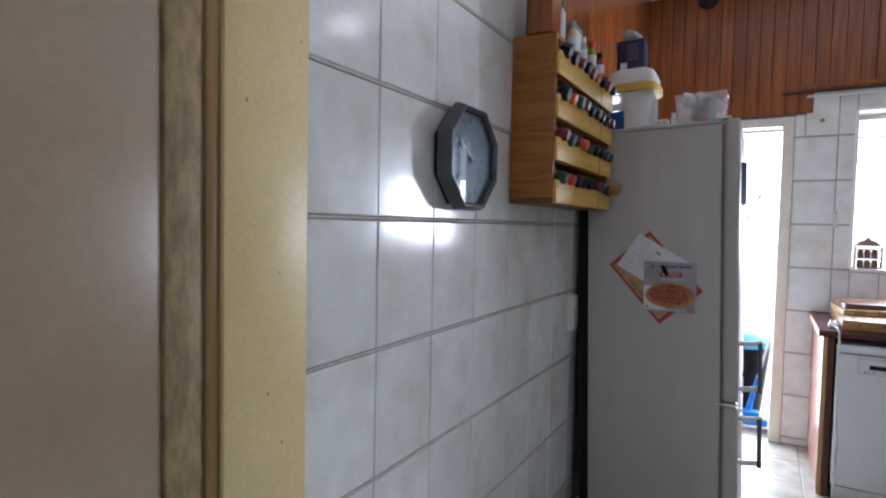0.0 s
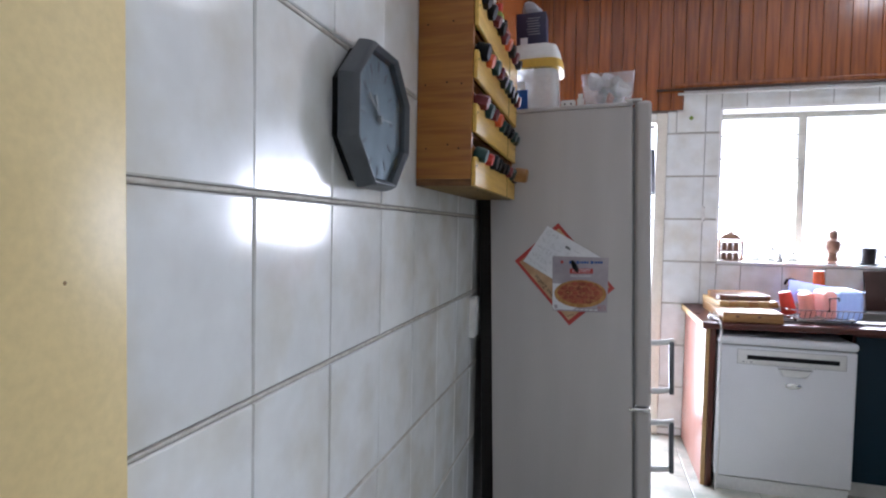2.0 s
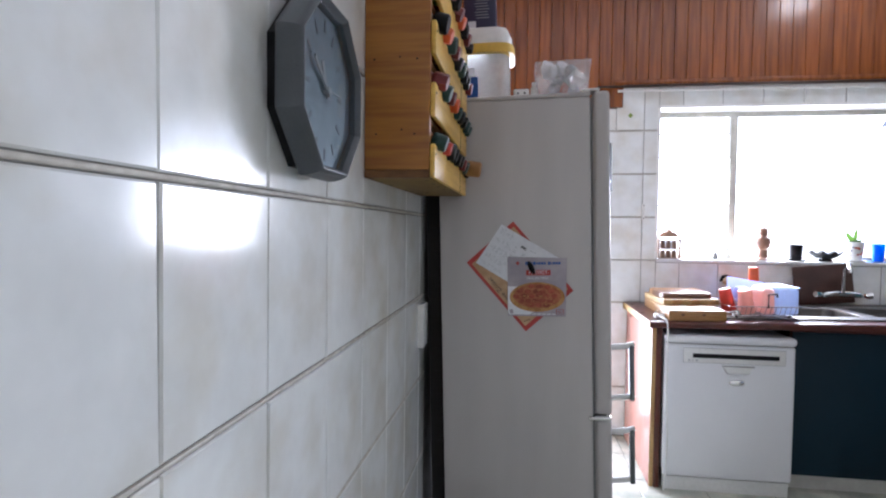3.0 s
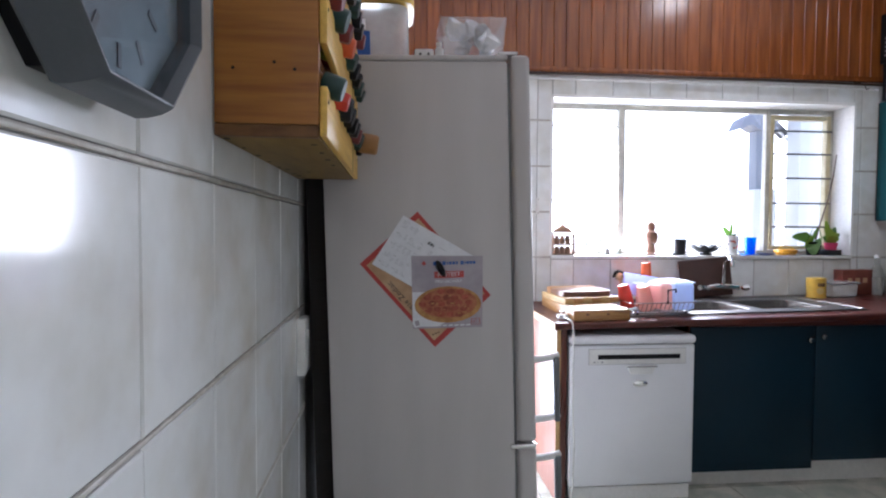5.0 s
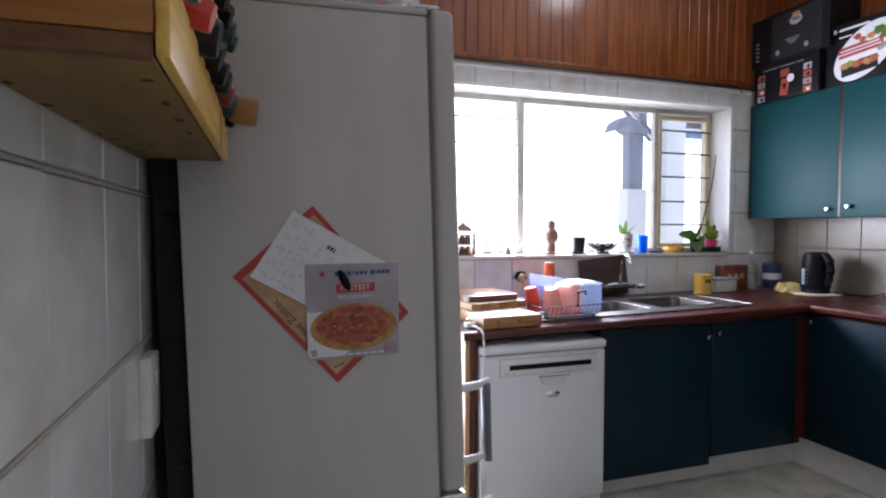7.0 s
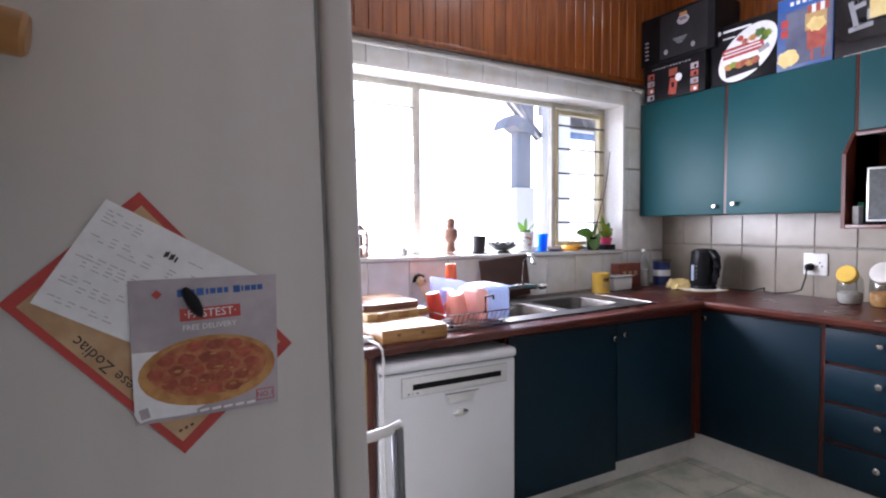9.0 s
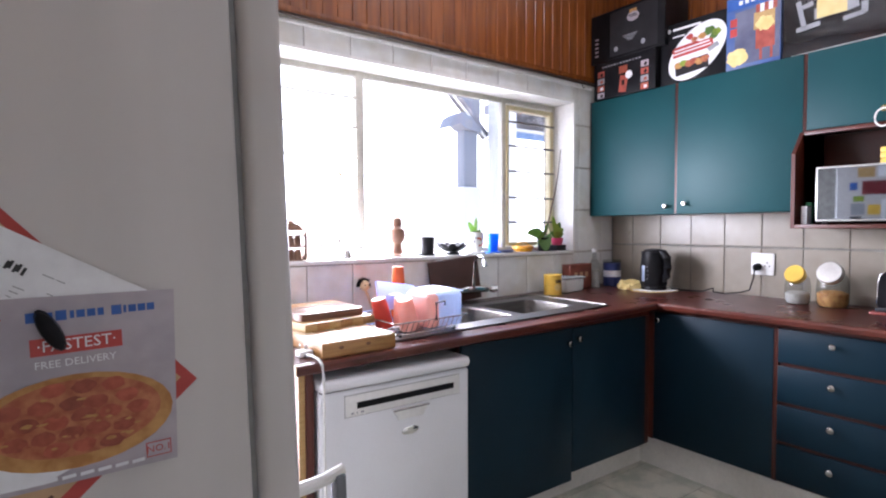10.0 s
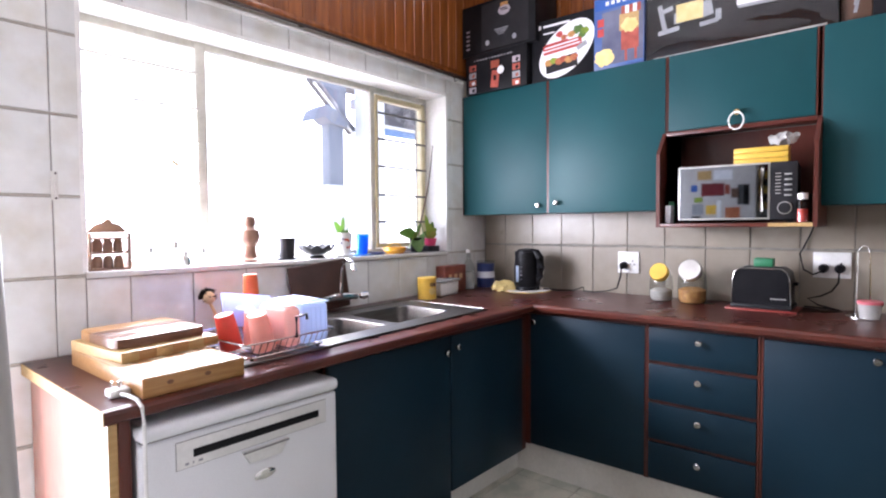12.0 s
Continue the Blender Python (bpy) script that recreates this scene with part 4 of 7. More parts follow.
wpart("badge", lathe([(0, 0), (0.034, 0), (0.036, 0.002), (0.030, 0.005), (0, 0.006)], 20, Matrix.Translation((0.292, DYF + 0.0005, 0.580)) @ Euler((radians(90), 0, 0)).to_matrix().to_4x4() @ Matrix.Diagonal((1, 0.42, 1, 1))), CHROME, door, "oval chrome badge")
for k, x in enumerate((0.058, 0.078, 0.094)):
    wpart("panel_mark", boxm(x, x + (0.010, 0.004, 0.012)[k], DYF - 0.0048, DYF - 0.0042, 0.684, 0.690), GREYINK, door, "", False)
wpart("kickboard", boxm(DXL + 0.01, DXR - 0.01, DYF + 0.012, DYF + 0.05, 0.012, 0.082, 0.003), WHITEP, dw)

# ---- worktop and sink ----
CYF, CXF = 6.372, 1.795
SX0, SX1, SY0, SY1 = 0.625, 1.43, 6.555, 6.925
worktop = thing("worktop", "dark red laminate worktop round the kitchen corner", "worktop", 1.0, 6.7, TOPZ)
bm = bmesh.new()
TB = TOPZ - 0.036
gx, gy = (-0.130, SX0, SX1, CXF + 0.02, XE - 0.004), (4.25, CYF + 0.02, SY0, SY1, YN - 0.004)
grid = {(a, c): bm.verts.new((gx[a], gy[c], TOPZ)) for a in range(5) for c in range(5) if c > 0 or a > 2}
for a in range(4):
    for c in range(4):
        if (a, c) != (1, 2) and (c > 0 or a == 3):
            bm.faces.new((grid[a, c], grid[a + 1, c], grid[a + 1, c + 1], grid[a, c + 1]))
ext = bmesh.ops.extrude_face_region(bm, geom=bm.faces[:])
for v in ext["geom"]:
    if isinstance(v, bmesh.types.BMVert):
        v.co.z = TB
bmesh.ops.recalc_face_normals(bm, faces=bm.faces)
wpart("top", bm, TOPL, worktop, "", False)
bm = bmesh.new()
pts = [(TB, 0.0), (TB, -0.012), (TB + 0.006, -0.018), (TOPZ - 0.012, -0.020), (TOPZ - 0.004, -0.015), (TOPZ, -0.004), (TOPZ, 0.0)]
path = [(-0.130, CYF + 0.02, (0, 1)), (CXF + 0.02, CYF + 0.02, (1, 1)), (CXF + 0.02, 4.25, (1, 0))]
rings = [[bm.verts.new((x + d * s[0], y + d * s[1], z)) for z, d in pts] for x, y, s in path]
for a, b in zip(rings, rings[1:]):
    for i in range(len(pts) - 1):
        bm.faces.new((a[i], a[i + 1], b[i + 1], b[i]))
bmesh.ops.recalc_face_normals(bm, faces=bm.faces)
wpart("front_edge", bm, MAHOG, worktop, "rounded dark front edge")
wpart("end_strip", boxm(-0.1335, -0.1305, CYF + 0.004, YN - 0.004, TB, TOPZ - 0.001), CHOPL, worktop, "bare pale end edge", False)


def rrect(cx, cy, sx, sy, r, n=5):
    out = []
    for qx, qy, a0 in ((1, 1, 0), (-1, 1, 90), (-1, -1, 180), (1, -1, 270)):
        for k in range(n + 1):
            a = radians(a0 + 90 * k / n)
            out.append((cx + qx * (sx - r) + r * math.cos(a), cy + qy * (sy - r) + r * math.sin(a)))
    return out


sink = thing("kitchen_sink", "stainless steel double sink with drainer in the worktop", "sink", 0.9, 6.73, TOPZ)
bm = bmesh.new()
PZ = TOPZ + 0.005
for x0, x1, y0, y1 in ((0.235, SX0 + 0.01, 6.470, 6.985), (1.395, 1.525, 6.470, 6.985), (SX0 + 0.01, 1.395, 6.470, 6.575), (SX0 + 0.01, 1.395, 6.900, 6.985), (0.975, 1.035, 6.575, 6.900)):
    box(bm, x0, x1, y0, y1, TOPZ + 0.0006, PZ)
wpart("deck", bm, STEEL, sink, "", False)
bm = bmesh.new()
loop = rrect(0.88, 6.7275, 0.648, 0.260, 0.03)
rod(bm, [(x, y, PZ) for x, y in loop], 0.0035, 6, True)
wpart("rolled_edge", bm, STEEL, sink)
for cx, sx in ((0.805, 0.170), (1.215, 0.180)):
    bm = bmesh.new()
    cy, sy = 6.7375, 0.1625
    rings = [[bm.verts.new((x, y, z)) for x, y in rrect(cx, cy, sx - i, sy - i, r)] for i, r, z in ((0.0, 0.004, PZ), (0.003, 0.055, PZ - 0.004), (0.010, 0.055, PZ - 0.12), (0.030, 0.05, PZ - 0.145))]
    for a, b in zip(rings, rings[1:]):
        for i in range(len(a)):
            bm.faces.new((a[i], a[(i + 1) % len(a)], b[(i + 1) % len(a)], b[i]))
    bm.faces.new(rings[-1])
    bmesh.ops.recalc_face_normals(bm, faces=bm.faces)
    bmesh.ops.reverse_faces(bm, faces=bm.faces)
    bowl = wpart("bowl", bm, STEEL, sink)
    wpart("drain", lathe([(0, 0), (0.03, 0), (0.028, 0.004), (0.01, 0.003), (0, 0.002)], 16, pose(cx, cy, PZ - 0.1449)), CHROME, bowl)
for k in range(7):
    bm = bmesh.new()
    rod(bm, [(0.27, 6.53 + 0.065 * k, PZ), (0.60, 6.53 + 0.065 * k, PZ)], 0.003, 6)
    wpart("drainer_ridge", bm, STEEL, sink)

tap = thing("wall_tap", "chrome wall mixer tap with swan neck above the sink", "tap", 1.10, YN, 0.96)
bm = bmesh.new()
rod(bm, [(1.00, 7.03, 0.955), (1.06, 7.03, 0.960), (1.14, 7.03, 0.960), (1.20, 7.03, 0.955)], [0.014, 0.019, 0.019, 0.014], 10)
body = wpart("body", bm, CHROME, tap)
for x in (1.005, 1.195):
    bm = bmesh.new()
    rod(bm, [(x, YN - 0.001, 0.955), (x, 7.05, 0.955), (x, 7.02, 0.955)], [0.024, 0.013, 0.015], 10)
    wpart("wall_elbow", bm, CHROME, tap)
for x, s in ((0.985, -1), (1.215, 1)):
    bm = bmesh.new()
    rod(bm, [(x, 7.025, 0.957), (x + 0.018 * s, 7.015, 0.957), (x + 0.04 * s, 7.005, 0.960)], [0.012, 0.021, 0.017], 8)
    wpart("tap_knob", bm, CHROME, tap)
bm = bmesh.new()
rod(bm, [(1.10, 7.02, 0.972), (1.095, 7.01, 1.05), (1.085, 6.99, 1.115), (1.075, 6.95, 1.145), (1.066, 6.905, 1.142), (1.06, 6.88, 1.115), (1.058, 6.875, 1.095)], [0.010, 0.009, 0.009, 0.009, 0.009, 0.010, 0.012], 10)
wpart("spout", bm, CHROME, tap)
tray = thing("brown_tray", "dark brown tray leaning on the tiles behind the tap", "tray", 1.03, 7.06, TOPZ)
bm = boxm(-0.165, 0.165, -0.006, 0.006, 0.0, 0.235, 0.004)
bm.transform(Matrix.Translation((0.0, 0.008, 0.0055)) @ Matrix.Rotation(radians(-4), 4, "X") @ Matrix.Rotation(radians(-4), 4, "Y"))
part("panel", bm, BROWNT, tray)
bm = bmesh.new()
rod(bm, [(-0.15, -0.004, 0.22), (0.15, -0.004, 0.235)], 0.005, 6)
bm.transform(Matrix.Translation((0.0, 0.008, 0.0055)) @ Matrix.Rotation(radians(-4), 4, "X"))
part("rim", bm, BROWNT, tray)

# ---- base cabinets ----
KNOB = [(0, 0), (0.006, 0), (0.005, 0.010), (0.013, 0.016), (0.0145, 0.021), (0.010, 0.026), (0, 0.0275)]
TO_S = Euler((radians(90), 0, 0)).to_matrix().to_4x4()
TO_W = Euler((0, radians(-90), 0)).to_matrix().to_4x4()
FN, FE = 6.445, 1.842
sc = thing("sink_cabinet", "dark blue laminate sink cabinet under the worktop", "cabinet", 1.17, 6.7, 0.0)
wpart("carcass", boxm(0.566, 1.83, FN + 0.0185, 7.05, 0.13, 0.70), MAHOG, sc)
wpart("front_frame", boxm(0.566, 1.83, FN + 0.0185, FN + 0.036, 0.701, TB - 0.002), MAHOG, sc)
wpart("top_rail", boxm(0.566, 1.835, FN + 0.003, FN + 0.018, 0.826, TB - 0.002), MAHOG, sc)
for x0, x1, z0, kx, kz in ((0.572, 1.226, 0.100, 1.192, 0.757), (1.232, 1.803, 0.138, 1.262, 0.772)):
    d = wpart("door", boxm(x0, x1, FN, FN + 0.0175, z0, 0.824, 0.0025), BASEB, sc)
    wpart("knob", lathe(KNOB, 14, Matrix.Translation((kx, FN - 0.0005, kz)) @ TO_S), NICKEL, d, "small worn nickel knob")
wpart("corner_post", boxm(1.806, 1.8415, FN + 0.004, FN + 0.0175, 0.138, 0.824), MAHOG, sc)
ep = thing("end_panel", "reddish-brown end panel under the worktop, lightened with daylight glare", "panel", -0.10, 6.75, 0.0)
# brown veneer lightened to pink, the back door's glare put into its colour
wpart("panel", boxm(-0.110, -0.090, CYF + 0.0475, YN - 0.006, 0.0, TB - 0.024, 0.002), mat("glare_lightened_veneer", (0.55, 0.27, 0.21), (0.46, 0.21, 0.16), 5, 0.22, 0.3, stretch=(1, 1, 0.3), bump=0.05), ep)
wpart("edge_strip", boxm(-0.1105, -0.0895, CYF + 0.045, CYF + 0.047, 0.0, TB - 0.024), CHOPL, ep, "pale bare front edge", False)
tagged(link("dark_filler", boxm(-0.089, -0.062, CYF + 0.035, CYF + 0.075, 0.0, TB - 0.024, 0.002), MAHOG), "dark mahogany upright beside the dishwasher", "panel")
tagged(link("plinth_north", boxm(0.566, 1.888, 6.525, 6.54, 0.0, 0.128), PLINTH), "white plinth board under the sink cabinet", "plinth", kind="structure")
tagged(link("plinth_east", boxm(1.888, 1.903, 4.3, 6.5245, 0.0, 0.158), PLINTH), "white plinth board under the drawers", "plinth", kind="structure")


def base_unit(name, label, y0, y1, fronts, post=False):
    u = thing(name, label, "cabinet", 2.1, (y0 + y1) / 2, 0.0)
    wpart("carcass", boxm(FE + 0.0185, XE - 0.012, y0 + 0.001, y1 - 0.001, 0.162, TB + 0.012), MAHOG, u)
    for kind, a0, a1, z0, z1, ky, kz in fronts:
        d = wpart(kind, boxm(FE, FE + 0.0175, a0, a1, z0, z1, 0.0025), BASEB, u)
        wpart("knob", lathe(KNOB, 14, Matrix.Translation((FE - 0.0005, ky, kz)) @ TO_W), NICKEL, d, "small worn nickel knob")
    if post:
        wpart("corner_post", boxm(FE + 0.003, FE + 0.0175, 6.424, 6.463, 0.165, 0.845), MAHOG, u)
    for a in (y0, y1):
        s = 0.001 if a == y0 else -0.009
        wpart("side_edge", boxm(FE + 0.004, FE + 0.018, a + s, a + s + 0.008, 0.165, TB + 0.012), MAHOG, u)
    return u


base_unit("corner_cabinet", "dark blue corner cabinet with mahogany edges under the worktop", 5.824, 6.463, [("door", 5.833, 6.420, 0.170, 0.846, 6.392, 0.808)], True)
base_unit("drawer_unit", "dark blue unit of four drawers with chrome knobs", 5.380, 5.823, [("drawer", 5.391, 5.815, z0, z1, 5.606, (z0 + z1) / 2 + 0.028) for z0, z1 in ((0.700, 0.848), (0.526, 0.684), (0.350, 0.510), (0.172, 0.334))])
base_unit("base_cabinet", "dark blue base cabinet beside the drawers", 4.70, 5.379, [("door", 4.705, 5.368, 0.170, 0.848, 5.02, 0.815)])
base_unit("base_cabinet", "dark blue base cabinet at the far worktop end", 4.26, 4.699, [("door", 4.27, 4.692, 0.170, 0.848, 4.66, 0.815)])

# ---- wall cabinets ----
UF, UZ0, UZ1 = 2.150, 1.366, 2.104


def wall_unit(name, label, y0, y1, z0, knobs, ring=False):
    u = thing(name, label, "wall cabinet", 2.28, (y0 + y1) / 2, z0)
    wpart("carcass", boxm(UF + 0.0185, XE - 0.006, y0 + 0.001, y1 - 0.001, z0 + 0.002, UZ1 - 0.002), MAHOG, u)
    d = wpart("door", boxm(UF, UF + 0.0175, y0 + 0.006, y1 - 0.006, z0, UZ1, 0.004, 3), TEAL, u)
    for a in (y0, y1):
        s = 0.001 if a == y0 else -0.0055
        wpart("side_edge", boxm(UF + 0.002, UF + 0.018, a + s, a + s + 0.0045, z0 + 0.002, UZ1 - 0.001), MAHOG, u)
    for ky, kz in knobs:
        wpart("knob", lathe(KNOB, 14, Matrix.Translation((UF - 0.0005, ky, kz)) @ TO_W), BRASS if ring else NICKEL, d, "round metal knob")
    if ring:
        bm = bmesh.new()
        rod(bm, [(UF - 0.026 + 0.004 * math.sin(2 * math.pi * k / 20), 5.540 + 0.031 * math.sin(2 * math.pi * k / 20), 1.756 + 0.038 * math.cos(2 * math.pi * k / 20)) for k in range(20)], 0.0042, 6, True)
        wpart("pull_ring", bm, WHITEP, d, "white plastic pull ring")
    return u


wall_unit("wall_cabinet", "teal wall cabinet beside the window", 6.497, 7.102, UZ0, [(6.551, 1.413)])
wall_unit("wall_cabinet", "wide teal wall cabinet under stacked boxes", 5.848, 6.496, UZ0, [(6.436, 1.424)])
wall_unit("flap_cabinet", "teal flap cabinet with white pull ring over the microwave", 5.243, 5.846, 1.744, [(5.540, 1.795)], True)
wall_unit("wall_cabinet", "teal wall cabinet beyond the microwave niche", 4.62, 5.232, UZ0 + 0.006, [(4.70, 1.42)])
niche = thing("microwave_niche", "open mahogany shelf niche holding the microwave", "shelf", 2.25, 5.55, 1.285)
NX = 2.062
for y0 in (5.228, 5.850):
    bm = prism([(NX, 1.285), (XE - 0.006, 1.285), (XE - 0.006, 1.742), (UF + 0.004, 1.742), (NX, 1.63)], 0, 0.016, Matrix(((1, 0, 0, 0), (0, 0, 1, y0 - 0.001), (0, 1, 0, 0), (0, 0, 0, 1))))
    wpart("side_panel", bm, MAHOG, niche, "", False)
wpart("shelf", boxm(NX + 0.002, XE - 0.006, 5.2435, 5.8485, 1.285, 1.303, 0.002), MAHOG, niche)
wpart("back", boxm(XE - 0.012, XE - 0.0065, 5.2435, 5.8485, 1.3035, 1.741), MAHOG, niche)
wpart("lintel", boxm(UF - 0.004, UF + 0.016, 5.2435, 5.8485, 1.722, 1.742, 0.002), MAHOG, niche)
wpart("edge_strip", boxm(NX - 0.001, NX + 0.0015, 5.2435, 5.40, 1.286, 1.302), CHOPL, niche, "bare pale edge strip", False)

mw = thing("microwave_oven", "silver microwave oven with mirrored door in the niche", "microwave", 2.22, 5.555, 1.303)
MXF = 2.088
wpart("case", boxm(MXF + 0.012, XE - 0.05, 5.325, 5.790, 1.315, 1.558, 0.004), GREYCARD, mw)
mdoor = wpart("door", boxm(MXF, MXF + 0.0115, 5.424, 5.790, 1.317, 1.560, 0.003), SILVER, mw, "silver door frame")
wpart("door_glass", boxm(MXF - 0.002, MXF - 0.0003, 5.432, 5.782, 1.325, 1.552), MWGLASS, mdoor, "dark mirrored glass", False)
bm = bmesh.new()
rod(bm, [(MXF - 0.002, 5.452, 1.345), (MXF - 0.022, 5.452, 1.352), (MXF - 0.022, 5.452, 1.530), (MXF - 0.002, 5.452, 1.537)], 0.008, 8)
wpart("handle", bm, STEEL, mdoor, "steel bar handle")
panel = wpart("control_panel", boxm(MXF, MXF + 0.0115, 5.325, 5.4225, 1.317, 1.560, 0.003), GREYCARD, mw, "dark grey control panel")
for k in range(5):
    wpart("button", boxm(MXF - 0.004, MXF - 0.0003, 5.345, 5.372, 1.415 + 0.022 * k, 1.421 + 0.022 * k, 0.001), SILVER, panel)
wpart("dial", lathe([(0, 0), (0.024, 0), (0.022, 0.012), (0, 0.013)], 20, Matrix.Translation((MXF - 0.0003, 5.370, 1.365)) @ TO_W), GREYCARD, panel)
wpart("dial_ring", lathe([(0.024, 0), (0.027, 0), (0.027, 0.003), (0.024, 0.003)], 20, Matrix.Translation((MXF - 0.0003, 5.370, 1.365)) @ TO_W), SILVER, panel)
bm = bmesh.new()
for k in range(7):
    box(bm, MXF - 0.0012, MXF - 0.0004, 5.385, 5.405, 1.425 + 0.014 * k, 1.4285 + 0.014 * k)
wpart("print", bm, SILVER, panel, "pale button print", False)
for y in (5.35, 5.76):
    wpart("foot", boxm(2.12, 2.15, y - 0.012, y + 0.012, 1.3035, 1.3145), BLACKP, mw)
mw.matrix_basis = Matrix.Translation((0, -0.012, 0)) @ mw.matrix_basis @ pose(0, 0, 0, 0, 0, 5)
sp = thing("sponge_pack", "pack of yellow sponges on the microwave", "sponge pack", 2.16, 5.445, 1.5585)
for k in range(3):
    part("sponge", boxm(-0.03, 0.03, -0.105, 0.105, 0.0245 * k, 0.0245 * k + 0.0235, 0.004), YELLOW, sp)
bm = bmesh.new()
bmesh.ops.create_icosphere(bm, subdivisions=3, radius=0.04, matrix=pose(2.15, 5.36, 1.660) @ Matrix.Diagonal((1, 1.3, 0.6, 1)))
for v in bm.verts:
    v.co += 0.022 * noise.noise_vector(v.co * 38)
    v.co.z = max(v.co.z, 1.6325)
tagged(link("plastic_bag", bm, CLEARP, False), "crumpled clear plastic bag on the sponges", "bag")
mb = thing("medicine_carton", "small white and green carton beside the microwave", "carton", 2.13, 5.822, 1.3035)
part("carton", boxm(-0.03, 0.02, -0.012, 0.012, 0, 0.085, 0.001), PAPER, mb)
part("green_side", boxm(0.0205, 0.045, -0.012, 0.012, 0, 0.105, 0.001), GREENP, mb, "green printed carton")
for nm, lab, x, y, mb_, mc_ in (("spice_bottle", "small red spice bottle beside the microwave", 2.11, 5.284, REDP, WHITEP), ("sauce_jar", "dark jar beside the microwave", 2.20, 5.282, BROWNCARD, BLACKP)):
    t = thing(nm, lab, "bottle", x, y, 1.3035)
    part("bottle", lathe([(0, 0), (0.022, 0), (0.023, 0.06), (0.016, 0.085), (0.016, 0.095), (0, 0.095)], 14), TINTGLASS, t)
    part("contents", lathe([(0, 0.002), (0.0195, 0.002), (0.0195, 0.055), (0, 0.055)], 12), mb_, t)
    part("cap", lathe([(0, 0.0955), (0.019, 0.0955), (0.019, 0.12), (0, 0.12)], 14), mc_, t)

# ---- boxes on the wall cabinets ----
def carton(name, label, y0, y1, z0, z1, material, tilt=0.0, xf=2.175, depth=0.20):
    t = thing(name, label, "box", xf, (y0 + y1) / 2, z0)
    t.matrix_basis = pose(xf, (y0 + y1) / 2, z0, 0, 0, -90 + tilt)
    w, h = (y1 - y0), (z1 - z0)
    part("carton", boxm(-w / 2, w / 2, 0, depth, 0, h, 0.002), material, t)
    return t, w, h


def print_(t, name, items, material, label="", y=-0.0012):
    bm = bmesh.new()
    for a, b, w, h, *ang in items:
        bar(bm, a, b, w, h, y, radians(ang[0]) if ang else 0)
    return part(name, bm, material, t, label, False)


def blob(t, name, cx, cz, rx, rz, material, label="", y=-0.0012, wob=0.0, seed=0, n=24):
    return part(name, disc(cx, cz, rx, rz, y, 0.0002, n, wob, seed), material, t, label, False)


t, w, h = carton("sewing_machine_box", "black product box with red pictures on the cabinet", 6.622, 7.060, UZ1 + 0.0005, 2.338, BLACKCARD, 0, 2.135, 0.24)
print_(t, "title", [(-0.15 + 0.022 * k, h - 0.035, 0.015 if k % 5 else 0.008, 0.008) for k in range(13)], GREYINK, "grey title bars")
for sx in (-0.165, 0.165):
    for k in range(4):
        print_(t, "picture", [(sx * (0.9 if sx > 0 else 1), 0.025 + 0.044 * k, 0.052, 0.036)], (MAUVE, SALAMI, GREYINK, PRINTRED)[(k + (sx > 0)) % 4], "small product picture")
        print_(t, "picture_detail", [(sx * (0.9 if sx > 0 else 1) + 0.006, 0.022 + 0.044 * k, 0.020, 0.018, 20 * k)], (BLACKCARD, PAPER, SALAMI, BLACKCARD)[(k + (sx > 0)) % 4], "", -0.0015)
print_(t, "machine", [(0.0, 0.068, 0.055, 0.10, -8)], PRINTRED, "red machine picture", -0.0014)
blob(t, "machine_light", 0.04, 0.115, 0.024, 0.024, PAPER, "white round picture", -0.0016)
print_(t, "inset", [(0.0, 0.155, 0.06, 0.045)], SALAMI, "red inset picture")
print_(t, "machine_slot", [(0.0, 0.075, 0.02, 0.03)], BLACKCARD, "", -0.0018)
t, w, h = carton("toaster_box", "black toaster box stacked on another box", 6.565, 7.085, 2.339, 2.640, BLACKCARD, 0, 2.135, 0.24)
print_(t, "brand", [(-0.215, 0.045 + 0.026 * k, 0.026, 0.011) for k in range(5)], MAUVE, "pale upright brand bars")
print_(t, "panel", [(0.05, 0.15, 0.33, 0.27)], GREYCARD, "dark grey picture panel")
blob(t, "toaster_body", 0.05, 0.222, 0.044, 0.030, MAUVE, "pale toaster picture", -0.0016, 0, 0, 8)
print_(t, "toaster_slots", [(0.045, 0.232, 0.05, 0.006), (0.055, 0.222, 0.05, 0.005)], BLACKCARD, "", -0.0019)
print_(t, "toast", [(0.05, 0.255, 0.05, 0.022)], CRUST, "toast slice picture", -0.0018)
for a, b in ((-0.07, 0.055), (0.12, 0.055)):
    blob(t, "icon", a, b, 0.014, 0.016, GREYINK, "", -0.0016)
print_(t, "small_print", [(0.03, 0.12 - 0.010 * k, 0.10 - 0.02 * k, 0.004) for k in range(4)], GREYINK, "lines of small print", -0.0017)
t, w, h = carton("sandwich_press_box", "black box picturing a red sandwich press", 6.238, 6.612, UZ1 + 0.0005, 2.445, BLACKCARD, 2)
ca_, sa_ = math.cos(radians(38)), math.sin(radians(38))
part("plate", sheet([(0.028 + 0.185 * math.cos(q) * ca_ - 0.118 * math.sin(q) * sa_, 0.160 + 0.185 * math.cos(q) * sa_ + 0.118 * math.sin(q) * ca_) for q in [2 * math.pi * k / 36 for k in range(36)]], -0.0012, 0.0002), PAPER, t, "white oval plate picture", False)
